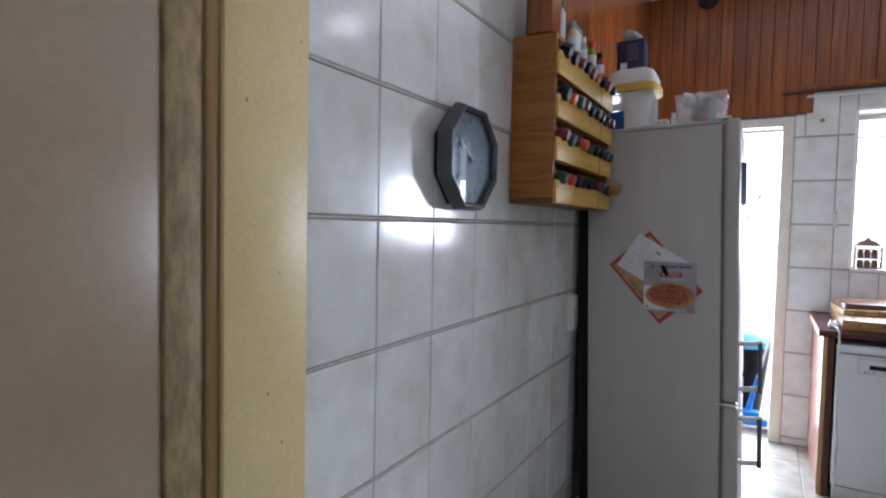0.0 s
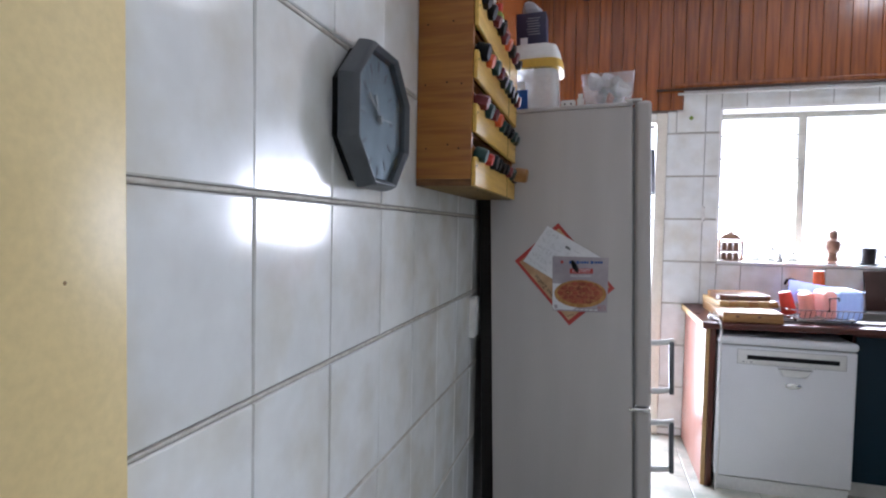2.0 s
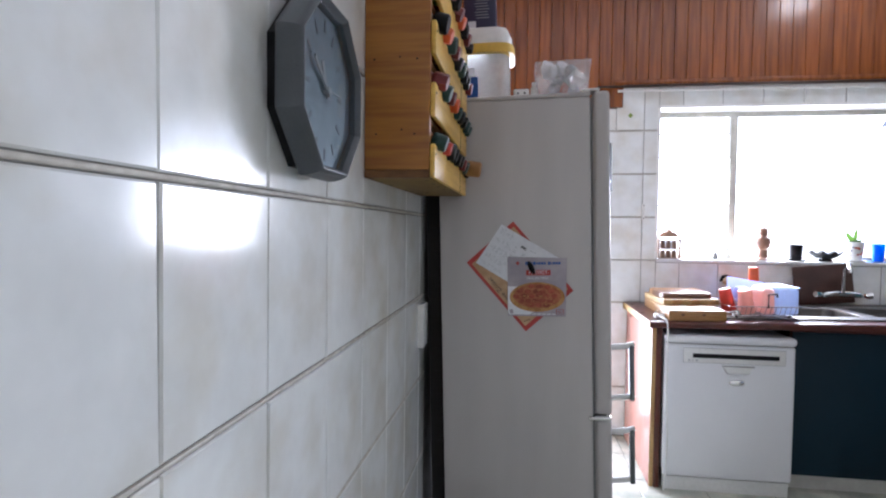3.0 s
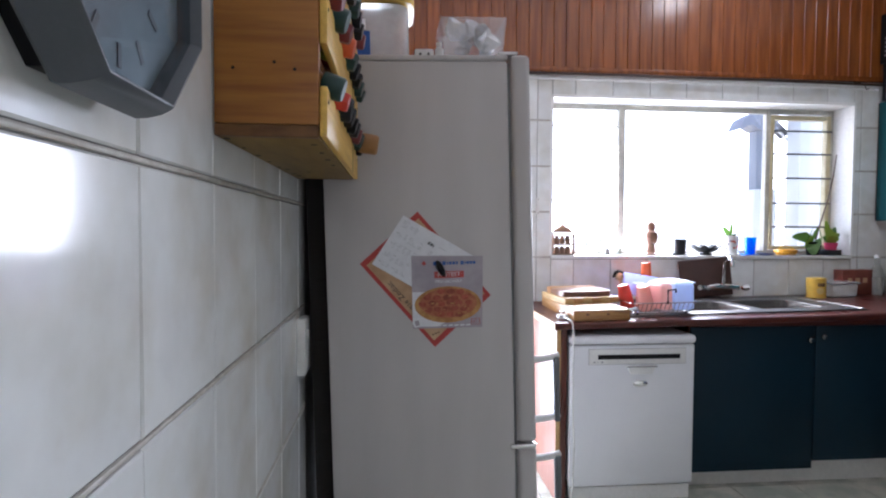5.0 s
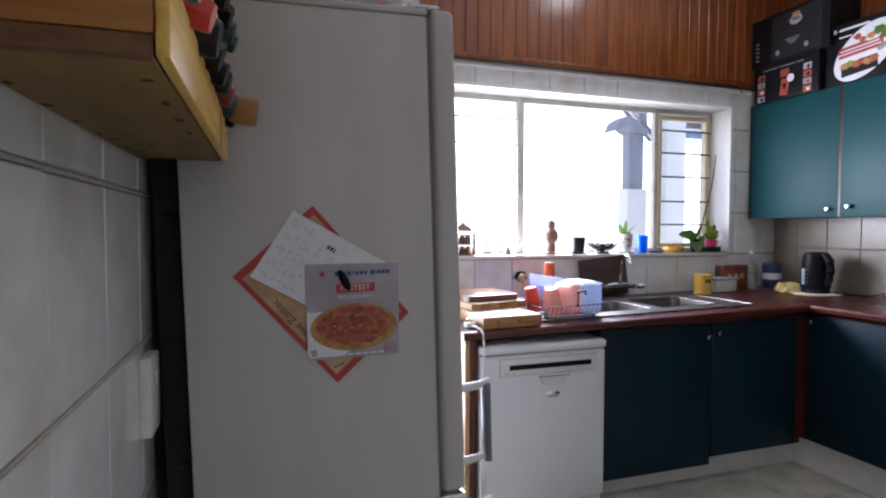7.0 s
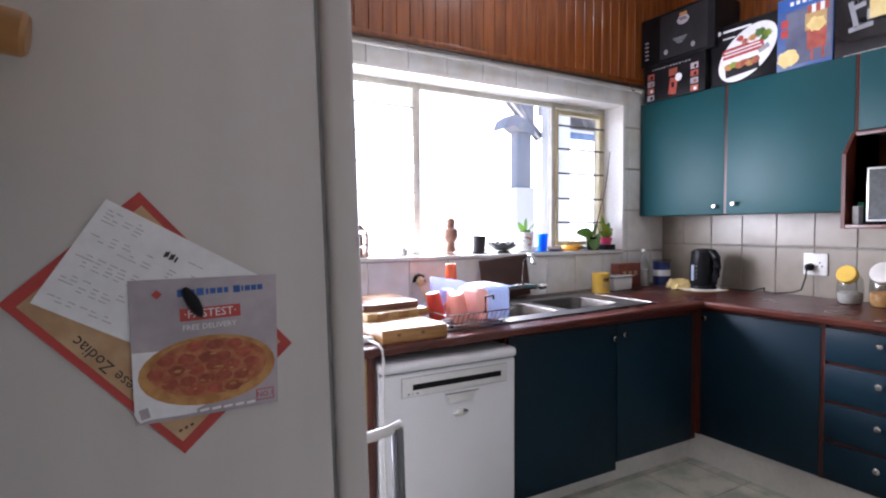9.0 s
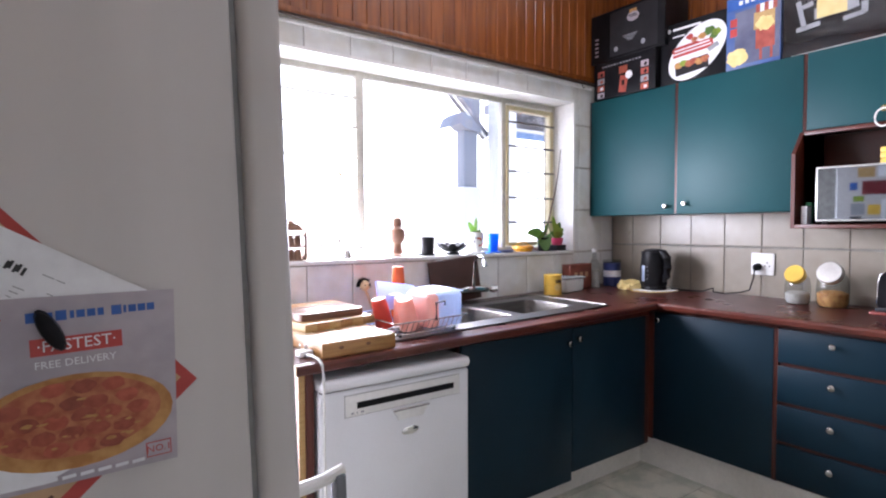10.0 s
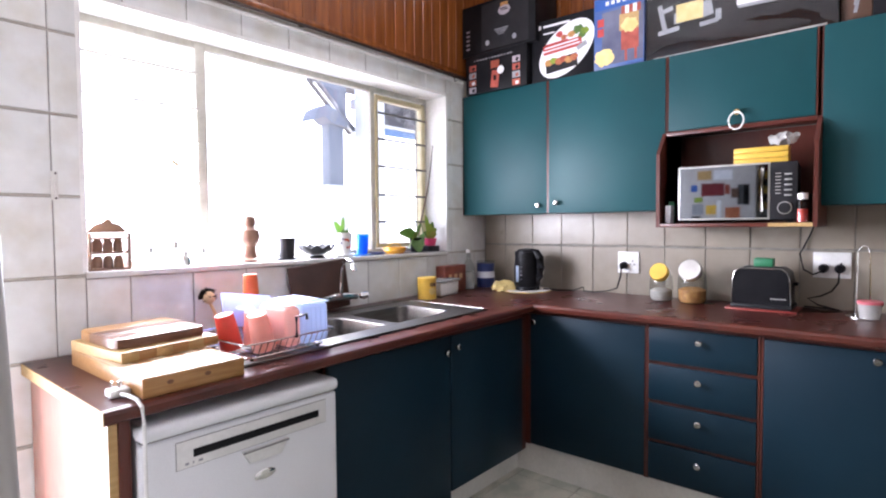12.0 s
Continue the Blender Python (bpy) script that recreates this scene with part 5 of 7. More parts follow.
for a, b, r, m_ in ((-0.01, 0.245, 0.020, RED), (0.015, 0.225, 0.018, CHEESE), (0.06, 0.232, 0.022, CRUST), (0.10, 0.25, 0.030, LEAF), (0.135, 0.235, 0.026, YLEAF), (0.12, 0.215, 0.022, LEAF)):
    blob(t, "garnish", a, b, r, r * 0.8, m_, "", -0.0016, 0.2, int(1000 * a) + 50)
print_(t, "press_lid", [(0.005, 0.178, 0.23, 0.050, 4), (-0.03, 0.198, 0.14, 0.02, 4)], RED, "red press lid picture", -0.0018)
print_(t, "press_edge", [(0.0, 0.190, 0.20, 0.008, 4), (0.0, 0.172, 0.22, 0.007, 4)], PAPER, "", -0.002)
print_(t, "press_handle", [(0.12, 0.160, 0.06, 0.026, 25)], GREYINK, "grey handle picture", -0.0021)
print_(t, "press_base", [(0.0, 0.085, 0.19, 0.07, 6)], GREYCARD, "dark press base picture", -0.0018)
for k in range(6):
    blob(t, "filling", -0.075 + 0.03 * k, 0.10 + 0.008 * (k % 2), 0.024, 0.018, (CRUST, YLEAF, CHEESE, SALAMI, CRUST, CHEESE)[k], "", -0.0021 - 0.00002 * k, 0.15, k)
print_(t, "brand", [(-0.03, 0.305, 0.16, 0.012), (-0.075, 0.265, 0.07, 0.007)], PAPER, "white brand bars")
blob(t, "brand_dot", -0.135, 0.305, 0.012, 0.012, PAPER)
t, w, h = carton("popcorn_maker_box", "blue box picturing a red popcorn cart", 5.968, 6.234, UZ1 + 0.0005, 2.480, BLUECARD, 0)
print_(t, "header", [(0.0, h - 0.035, w - 0.01, 0.06)], BLUEINK, "bright blue header")
print_(t, "header_bars", [(-0.06 + 0.03 * k, h - 0.037, 0.018, 0.02) for k in range(5)], PAPER, "white header bars", -0.0016)
print_(t, "sky", [(0.02, 0.16, w - 0.05, 0.27)], mat("dusky_blue_print", (0.13, 0.14, 0.21), (0.07, 0.08, 0.14), 7, 0.35), "dusky blue picture field")
print_(t, "cart", [(0.06, 0.135, 0.09, 0.10), (0.04, 0.06, 0.012, 0.06), (0.09, 0.06, 0.012, 0.06)], PRINTRED, "red cart picture", -0.0016)
print_(t, "cart_box", [(0.055, 0.225, 0.10, 0.085)], CHOPL, "glass case picture", -0.0017)
blob(t, "popcorn_heap", 0.06, 0.205, 0.042, 0.035, CLOTH, "popcorn picture", -0.0019, 0.2, 4)
for k in range(5):
    print_(t, "awning_stripe", [(0.025 + 0.02 * k, 0.285, 0.0195, 0.04)], (PRINTRED, PAPER)[k % 2], "", -0.002)
print_(t, "inset", [(-0.095, 0.245, 0.035, 0.04), (-0.095, 0.195, 0.035, 0.04)], RED, "dark red inset pictures", -0.0019)
blob(t, "bowl", -0.075, 0.065, 0.055, 0.045, CLOTH, "bowl of popcorn picture", -0.0019, 0.15, 9)
t, w, h = carton("party_grill_box", "long black glossy box with white print and sticker", 5.180, 5.958, UZ1 + 0.0005, 2.452, GLOSSCARD, 0, 2.170)
print_(t, "title_shape", [(-0.31, 0.190, 0.022, 0.13, 12), (-0.285, 0.225, 0.05, 0.022, 12), (-0.235, 0.175, 0.04, 0.05), (-0.11, 0.19, 0.05, 0.07, 10), (-0.06, 0.15, 0.025, 0.05), (-0.28, 0.125, 0.10, 0.022, 5), (-0.10, 0.125, 0.08, 0.02, 5)], GREYINK, "grey slanted title shapes")
print_(t, "sticker", [(-0.185, 0.195, 0.12, 0.085)], CLOTH, "cream paper sticker", -0.0017)
print_(t, "appliance", [(0.185, 0.178, 0.34, 0.030, -2), (0.185, 0.205, 0.31, 0.030, -2)], PAPER, "white appliance picture", -0.0015)
print_(t, "appliance_front", [(0.185, 0.156, 0.33, 0.012, -2)], GREYINK, "", -0.0017)
for a in (0.11, 0.24):
    blob(t, "hotplate", a, 0.250, 0.066, 0.030, PAPER, "white plate picture", -0.0016)
print_(t, "plate_field", [(0.17, 0.30, 0.30, 0.05)], BLUEINK, "", -0.0014)
print_(t, "tape", [(0.0, 0.006, 0.70, 0.008, 0.5)], SILVER, "shiny tape strip", -0.0015)
WRAP = glass("shrink_wrap", (1, 1, 1), 0.03, 1.0)
WRAP.node_tree.nodes["Mix Shader"].inputs[0].default_value = 0.06
bm = bmesh.new()
bmesh.ops.create_grid(bm, x_segments=80, y_segments=30, size=0.5)
for v in bm.verts:
    x_, z_ = v.co.x * (w - 0.006), (v.co.y + 0.5) * (h - 0.004) + 0.002
    edge = min(1.0, 6 * (0.5 - abs(v.co.x)), 4 * (0.5 - abs(v.co.y)))
    d_ = noise.noise(Vector((2.2 * x_, 9 * z_ + 2 * x_, 1.3))) + 0.3 * noise.noise(Vector((5 * x_, 30 * z_ + 6 * x_, 4.1)))
    v.co = Vector((x_, -0.0042 - 0.0055 * edge * (0.8 + d_), z_))
part("shrink_wrap", bm, WRAP, t, "clear wrinkled shrink wrap")
print_(t, "corner_patch", [(-0.31, 0.315, 0.06, 0.035)], CHOPL, "", -0.0016)
t, w, h = carton("brown_carton", "brown carton standing on the wall cabinet", 5.075, 5.176, UZ1 + 0.0005, 2.42, BROWNCARD, 0, 2.19)
print_(t, "print", [(0.0, 0.06 + 0.03 * k, 0.05, 0.012, 80) for k in range(3)], GREYINK, "grey print")
t, w, h = carton("black_carton", "black carton with white picture on the wall cabinet", 4.72, 5.073, UZ1 + 0.0005, 2.40, BLACKCARD, 0, 2.18)
blob(t, "picture", -0.09, 0.13, 0.06, 0.05, PAPER, "white round picture")

# ---- things on the north worktop ----
b3 = thing("chopping_board", "thick wooden chopping board, alternate staves paled for the sky's reflection", "chopping board", 0.102, 6.672, TOPZ)
part("slab", boxm(-0.138, 0.138, -0.275, 0.275, 0.0, 0.051, 0.003), CHOP, b3)
# every other top stave is paled to stand in for the window's striped reflection
for k in range(6):
    part("stave", boxm(-0.134 + 0.0447 * k, -0.0897 + 0.0447 * k, -0.271, 0.271, 0.0505, 0.0522, 0.0006), (PALEST, CHOP)[k % 2], b3)
for k in range(2):
    part("dowel_end", lathe([(0, 0), (0.006, 0), (0.006, 0.0012), (0, 0.0012)], 10, Matrix.Translation((-0.07 + 0.10 * k, -0.2749, 0.03)) @ Matrix.Diagonal((1.5, 1, 1, 1)) @ TO_S), CHOPD, b3)
b2 = thing("pale_chopping_board", "pale striped chopping board on the thick one", "chopping board", 0.120, 6.775, TOPZ + 0.0522, 5)
for k in range(6):
    part("stave", boxm(-0.147 + 0.049 * k, -0.0984 + 0.049 * k, -0.165, 0.165, 0.0, 0.030, 0.0015), (CHOPL, CHOP)[k % 2], b2)
b1 = thing("dark_chopping_board", "dark walnut chopping board on top of the stack", "chopping board", 0.122, 6.80, TOPZ + 0.0825, 2)
for k, m_ in enumerate((CHOPD, CHOPD, CHOP)):
    y0_, y1_ = -0.145 + 0.0967 * k, -0.0487 + 0.0967 * k
    c_ = 0.03
    out = {0: [(-0.135 + c_, y0_), (0.135 - c_, y0_), (0.126, y0_ + 0.009), (0.135, y0_ + c_), (0.135, y1_), (-0.135, y1_), (-0.135, y0_ + c_), (-0.126, y0_ + 0.009)],
           1: [(-0.135, y0_), (0.135, y0_), (0.135, y1_), (-0.135, y1_)],
           2: [(-0.135, y0_), (0.135, y0_), (0.135, y1_ - c_), (0.126, y1_ - 0.009), (0.135 - c_, y1_), (-0.135 + c_, y1_), (-0.126, y1_ - 0.009), (-0.135, y1_ - c_)]}[k]
    part("stave", prism(out, 0.0, 0.028, None, 0.003), m_, b1)
plug = thing("power_cable", "white power cable with plug hanging over the worktop edge", "cable", -0.12, 6.47, TOPZ)
wpart("plug", boxm(-0.088, -0.038, 6.462, 6.506, TOPZ, TOPZ + 0.022, 0.006), WHITEP, plug)
for x, y in ((-0.075, 6.49), (-0.051, 6.49), (-0.063, 6.475)):
    wpart("pin", lathe([(0, 0), (0.0035, 0), (0.0035, 0.018), (0, 0.019)], 8, pose(x, y, TOPZ + 0.0215)), CHROME, plug)
bm = bmesh.new()
rod(bm, [(-0.066, 6.452, TOPZ + 0.011), (-0.060, 6.423, TOPZ + 0.012), (-0.054, 6.388, TOPZ + 0.008), (-0.050, 6.367, TOPZ - 0.008), (-0.049, 6.362, TOPZ - 0.05), (-0.052, 6.360, 0.70), (-0.056, 6.358, 0.50), (-0.050, 6.360, 0.30), (-0.056, 6.364, 0.12), (-0.060, 6.388, 0.02), (-0.053, 6.448, 0.008)], 0.0048, 8)
wpart("cable", bm, WHITEP, plug)

dr = thing("dish_rack", "wire dish rack standing on the drainer", "dish rack", 0.45, 6.63, PZ)
X0, X1, Y0, Y1 = 0.275, 0.625, 6.455, 6.80
bm = bmesh.new()
rod(bm, [(x, y, PZ + 0.062) for x, y in rrect((X0 + X1) / 2, (Y0 + Y1) / 2, (X1 - X0) / 2, (Y1 - Y0) / 2, 0.03)], 0.0028, 6, True)
wpart("top_wire", bm, CHROME, dr)
bm = bmesh.new()
rod(bm, [(x, y, PZ + 0.012) for x, y in rrect((X0 + X1) / 2, (Y0 + Y1) / 2, (X1 - X0) / 2 - 0.03, (Y1 - Y0) / 2 - 0.03, 0.03)], 0.0026, 6, True)
wpart("bottom_wire", bm, CHROME, dr)
for k in range(13):
    x = X0 + 0.035 + k * (X1 - X0 - 0.07) / 12
    bm = bmesh.new()
    rod(bm, [(x, Y0, PZ + 0.062), (x, Y0 + 0.03, PZ + 0.012), (x, Y1 - 0.03, PZ + 0.012), (x, Y1, PZ + 0.062)], 0.0016, 5)
    wpart("cross_wire", bm, CHROME, dr)
for x in (X0 + 0.05, X1 - 0.05):
    for y in (Y0 + 0.05, Y1 - 0.05):
        wpart("foot", lathe([(0, 0), (0.006, 0), (0.005, 0.011), (0, 0.011)], 8, pose(x, y, PZ)), BLACKP, dr)
wpart("hook", (lambda b: (rod(b, [(0.455, 6.45, PZ + 0.058), (0.455, 6.448, PZ + 0.125), (0.495, 6.448, PZ + 0.128), (0.495, 6.448, PZ + 0.112)], 0.005, 6), b)[1])(bmesh.new()), BLACKP, dr, "black plastic hook")


def cup(name, label, x, y, z, r0, r1, h, material, rx=0, ry=0):
    ob = tagged(link(name, lathe([(0, 0.003), (r0 - 0.003, 0.003), (r1 - 0.003, h - 0.002), (r1, h), (r1, h - 0.003), (r0, 0.002), (r0 - 0.002, 0), (0, 0)], 22), material), label, "cup")
    ob.matrix_basis = pose(x, y, z, rx, ry, 0)
    return ob


RZB = PZ + 0.0155
cup("red_tumbler", "red plastic tumbler upside down in the dish rack", 0.315, 6.65, RZB + 0.118, 0.030, 0.037, 0.118, REDP, 180, -12)
cup("pink_tumbler", "pink translucent tumbler upside down in the dish rack", 0.372, 6.545, RZB + 0.122, 0.030, 0.038, 0.122, PINKP, 184, -13)
cup("pink_tumbler", "pink translucent tumbler behind the white container", 0.418, 6.64, RZB + 0.115, 0.032, 0.038, 0.112, PINKP, 180)
cup("orange_tumbler", "tall orange tumbler upside down behind the rack", 0.56, 6.90, PZ + 0.232, 0.026, 0.036, 0.23, ORANGE, 180)
wc = thing("plastic_container", "milky white food container drying in the rack", "container", 0.568, 6.60, RZB)
part("container", boxm(-0.055, 0.055, -0.10, 0.10, 0.0, 0.135, 0.014, 3), MILKY, wc)
part("rim", boxm(-0.058, 0.058, -0.103, 0.103, 0.1355, 0.140, 0.002), MILKY, wc)
part("foot_ring", boxm(-0.040, 0.040, -0.080, 0.080, 0.1403, 0.146, 0.004), MILKY, wc)
for k in range(5):
    part("rib", boxm(-0.040 + 0.02 * k, -0.037 + 0.02 * k, -0.1022, -0.0998, 0.015, 0.12, 0.0008), MILKY, wc)
pt_ = thing("pink_tub", "pink translucent tub drying upside down in the rack", "tub", 0.480, 6.585, RZB)
part("tub", boxm(-0.030, 0.030, -0.085, 0.085, 0.0, 0.132, 0.016, 3), PINKP, pt_)
part("base", boxm(-0.020, 0.020, -0.070, 0.070, 0.1322, 0.137, 0.003), PINKP, pt_)
lid = tagged(link("container_lid", boxm(-0.10, 0.10, -0.006, 0.006, 0, 0.095, 0.004), LILAC), "lilac plastic lid leaning in the rack", "lid")
lid.matrix_basis = pose(0.455, 6.735, RZB + 0.072, -24, 10, 4)
bowl_ = tagged(link("plastic_bowl", lathe([(0, 0.003), (0.028, 0.003), (0.056, 0.05), (0.060, 0.05), (0.030, 0), (0, 0)], 24), LILAC), "lilac plastic bowl upside down in the rack", "bowl")
bowl_.matrix_basis = pose(0.42, 6.70, RZB + 0.122, 188, 0, 0)
brush = thing("dish_brush", "wooden dish brush with painted face and black bristles", "brush", 0.470, YN - 0.045, 1.02)
bm = bmesh.new()
bmesh.ops.create_uvsphere(bm, u_segments=14, v_segments=10, radius=0.025)
part("head", bm, SKIN, brush)
bm = bmesh.new()
rng = random.Random(4)
for k in range(130):
    a, b = rng.uniform(0, 2 * math.pi), rng.uniform(-0.2, 1.0)
    d = Vector((math.cos(a) * math.sqrt(1 - b * b) - 0.35, math.sin(a) * math.sqrt(1 - b * b) * 0.6 + 0.5, b * 0.8)).normalized()
    rod(bm, [d * 0.023, d * 0.040 + Vector((0, 0, rng.uniform(-0.004, 0.004)))], [0.0022, 0.0012], 4)
part("bristles", bm, BLACKP, brush)
for x in (-0.007, 0.012):
    part("eye", lathe([(0, 0), (0.003, 0), (0.002, 0.0015), (0, 0.002)], 8, Matrix.Translation((x, -0.0235, 0.005)) @ TO_S), BLACKP, brush)
bm = bmesh.new()
rod(bm, [(0.004, 0, -0.022), (0.02, -0.004, -0.06), (0.04, -0.008, -0.126)], 0.006, 8)
part("handle", bm, SKIN, brush)

tin = thing("yellow_tin", "yellow tin with brown print on the worktop", "tin", 1.655, 6.965, TOPZ)
part("tin", lathe([(0, 0), (0.052, 0), (0.053, 0.002), (0.052, 0.005), (0.052, 0.112), (0.054, 0.114), (0.052, 0.118), (0, 0.116)], 26), YELLOW, tin)
bm = bmesh.new()
for k in range(5):
    a = radians(-115 + 9 * k)
    box(bm, 0.0524 * math.cos(a) - 0.003, 0.0524 * math.cos(a) + 0.003, 0.0524 * math.sin(a) - 0.001, 0.0524 * math.sin(a) + 0.001, 0.070, 0.090)
part("print", bm, BROWNCARD, tin, "brown lettering bars", False)
part("picture", lathe([(0, 0), (0.020, 0), (0.018, 0.001), (0, 0.0012)], 16, Matrix.Translation((0.53 * 0.04 - 0.035, -0.0505, 0.045)) @ Matrix.Rotation(radians(-18), 4, "Z") @ TO_S), CLOTH, tin, "pale round picture")
bt = thing("butter_tub", "white plastic tub with lid on the worktop", "tub", 1.830, 7.00, TOPZ)
bm = boxm(-0.085, 0.085, -0.055, 0.055, 0, 0.075, 0.010)
for v in bm.verts:
    v.co.x *= 0.9 + 1.2 * v.co.z
part("tub", bm, WHITEP, bt)
part("lid", boxm(-0.092, 0.092, -0.062, 0.062, 0.0755, 0.090, 0.005), CLEARP, bt, "cloudy clear lid")
rc = thing("red_brown_carton", "red-brown tea carton against the tiles", "carton", 1.975, 7.055, TOPZ)
part("carton", boxm(-0.10, 0.10, -0.035, 0.035, 0, 0.155, 0.002), mat("red_brown_card", (0.22, 0.055, 0.035), (0.16, 0.04, 0.026), 16, 0.45), rc)
for k in range(3):
    bm = bmesh.new()
    bar(bm, -0.05 + 0.05 * k, 0.09, 0.03, 0.03, -0.0356)
    part("print", bm, TAN, rc, "tan printed shape", False)
bo = thing("clear_bottle", "clear bottle with pale liquid in the corner", "bottle", 2.105, 7.02, TOPZ)
part("bottle", lathe([(0, 0), (0.036, 0), (0.037, 0.12), (0.030, 0.155), (0.014, 0.185), (0.013, 0.225), (0, 0.225)], 18), TINTGLASS, bo)
part("liquid", lathe([(0, 0.002), (0.033, 0.002), (0.034, 0.105), (0, 0.105)], 16), CLEARP, bo)
part("cap", lathe([(0, 0.2255), (0.015, 0.2255), (0.015, 0.245), (0, 0.245)], 12), WHITEP, bo)
ct = thing("coffee_tin", "blue tin with white band in the corner", "tin", 2.255, 7.0, TOPZ)
part("tin", lathe([(0, 0), (0.056, 0), (0.056, 0.15), (0, 0.15)], 24), plain("navy_tin", (0.02, 0.035, 0.14), 0.35), ct)
part("band", lathe([(0.0565, 0.06), (0.0565, 0.10)], 24), PAPER, ct, "white printed band")
part("lid", lathe([(0, 0.1505), (0.058, 0.1505), (0.058, 0.166), (0, 0.168)], 24), TINTGLASS, ct)
bm = bmesh.new()
bmesh.ops.create_icosphere(bm, subdivisions=4, radius=1.0)
for v in bm.verts:
    n_ = noise.noise_vector(v.co * 2.2)
    r_ = 1 + 0.35 * n_.x
    v.co = Vector((2.17 + 0.085 * v.co.x * r_, 6.80 + 0.075 * v.co.y * (1 + 0.3 * n_.y), TOPZ + max(0.0015, 0.018 + 0.032 * v.co.z + 0.03 * n_.z)))
tagged(link("dishcloth", bm, CLOTH), "crumpled pale yellow dishcloth on the worktop", "cloth")

# ---- things on the east worktop ----
kx, ky = 2.225, 6.675
kmat = thing("round_mat", "round white and yellow mat under the kettle", "mat", kx, ky, TOPZ)
part("mat", lathe([(0, 0), (0.138, 0), (0.14, 0.004), (0.138, 0.008), (0, 0.008)], 36), WHITEP, kmat)
part("trim", lathe([(0.139, 0.002), (0.1415, 0.002), (0.1415, 0.006), (0.139, 0.006)], 36), YELLOW, kmat, "yellow rim")
ket = thing("electric_kettle", "black plastic kettle on a round mat", "kettle", kx, ky, TOPZ + 0.008)
part("base", lathe([(0, 0), (0.072, 0), (0.074, 0.006), (0.070, 0.018), (0, 0.018)], 26), BLACKP, ket)
part("jug", lathe([(0, 0.019), (0.072, 0.019), (0.078, 0.035), (0.077, 0.12), (0.071, 0.19), (0.066, 0.226), (0, 0.226)], 28), BLACKP, ket)
part("lid", lathe([(0, 0.2265), (0.058, 0.2265), (0.054, 0.238), (0.014, 0.244), (0, 0.244)], 22), BLACKP, ket)
bm = bmesh.new()
rod(bm, [(-0.01, -0.040, 0.228), (-0.012, -0.072, 0.222), (-0.012, -0.095, 0.190), (-0.012, -0.100, 0.135), (-0.012, -0.094, 0.085), (-0.008, -0.064, 0.045)], [0.016, 0.021, 0.024, 0.023, 0.021, 0.014], 12)
part("handle", bm, BLACKP, ket)
part("spout", prism([(-0.026, 0.0), (0.026, 0.0), (0.0, 0.036)], 0.165, 0.226, Matrix.Translation((0, 0.048, 0))), BLACKP, ket)
bm = boxm(-0.0775, -0.070, 0.010, 0.030, 0.05, 0.145, 0.002)
part("water_gauge", bm, MILKY, ket, "pale water gauge")
for k in range(4):
    part("gauge_mark", boxm(-0.0785, -0.0760, -0.012, 0.000, 0.065 + 0.024 * k, 0.068 + 0.024 * k), GREYINK, ket, "", False)


def socket(name, label, y0, y1, z0, z1, plugs):
    s = thing(name, label, "socket", XE, (y0 + y1) / 2, (z0 + z1) / 2)
    wpart("plate", boxm(XE - 0.010, XE - 0.0005, y0, y1, z0, z1, 0.003), WHITEP, s)
    for k in range(3):
        a = radians(90 + 120 * k)
        wpart("pin_hole", lathe([(0, 0), (0.004, 0), (0.004, 0.0008), (0, 0.0008)], 8, Matrix.Translation((XE - 0.0101, y0 + 0.036 + 0.013 * math.cos(a), (z0 + z1) / 2 + 0.012 * math.sin(a) - 0.004)) @ TO_W), BLACKP, s)
    wpart("rocker", boxm(XE - 0.0125, XE - 0.0103, (y0 + y1) / 2 - 0.008, (y0 + y1) / 2 + 0.008, z1 - 0.030, z1 - 0.012, 0.001), WHITEP, s)
    return s


s1 = socket("wall_socket", "white wall socket with black plug", 6.068, 6.187, 1.032, 1.150, 1)
s2 = socket("double_socket", "white double socket with two black plugs", 5.135, 5.275, 1.055, 1.170, 2)


def plug_cord(label, y, z, pts):
    p = thing("plug_and_cord", label, "cord", XE, y, z)
    bm = bmesh.new()
    rod(bm, [(XE - 0.0108, y, z), (XE - 0.035, y, z - 0.002), (XE - 0.05, y, z - 0.012)], [0.021, 0.019, 0.010], 12)
    wpart("plug", bm, BLACKP, p)
    bm = bmesh.new()
    rod(bm, [(a, b, c + 0.026 if c < 0.93 else c) for a, b, c in pts], 0.0038, 7)
    wpart("cord", bm, BLACKP, p)
    return p


plug_cord("black plug and cord of the kettle", 6.150, 1.075, [(XE - 0.05, 6.150, 1.062), (XE - 0.055, 6.152, 1.02), (XE - 0.06, 6.17, 0.95), (XE - 0.06, 6.22, 0.905), (XE - 0.07, 6.30, 0.893), (XE - 0.06, 6.37, 0.895), (XE - 0.05, 6.375, 0.915), (XE - 0.05, 6.385, 0.912), (XE - 0.07, 6.43, 0.894), (XE - 0.10, 6.51, 0.8925), (2.272, 6.592, 0.8985)])
plug_cord("black plug and cord of the toaster", 5.175, 1.098, [(XE - 0.05, 5.175, 1.085), (XE - 0.06, 5.176, 1.04), (XE - 0.05, 5.20, 1.0), (XE - 0.03, 5.24, 0.975), (XE - 0.03, 5.29, 0.96), (XE - 0.05, 5.25, 0.91), (XE - 0.06, 5.17, 0.893), (XE - 0.05, 5.22, 0.897), (XE - 0.06, 5.30, 0.90)])
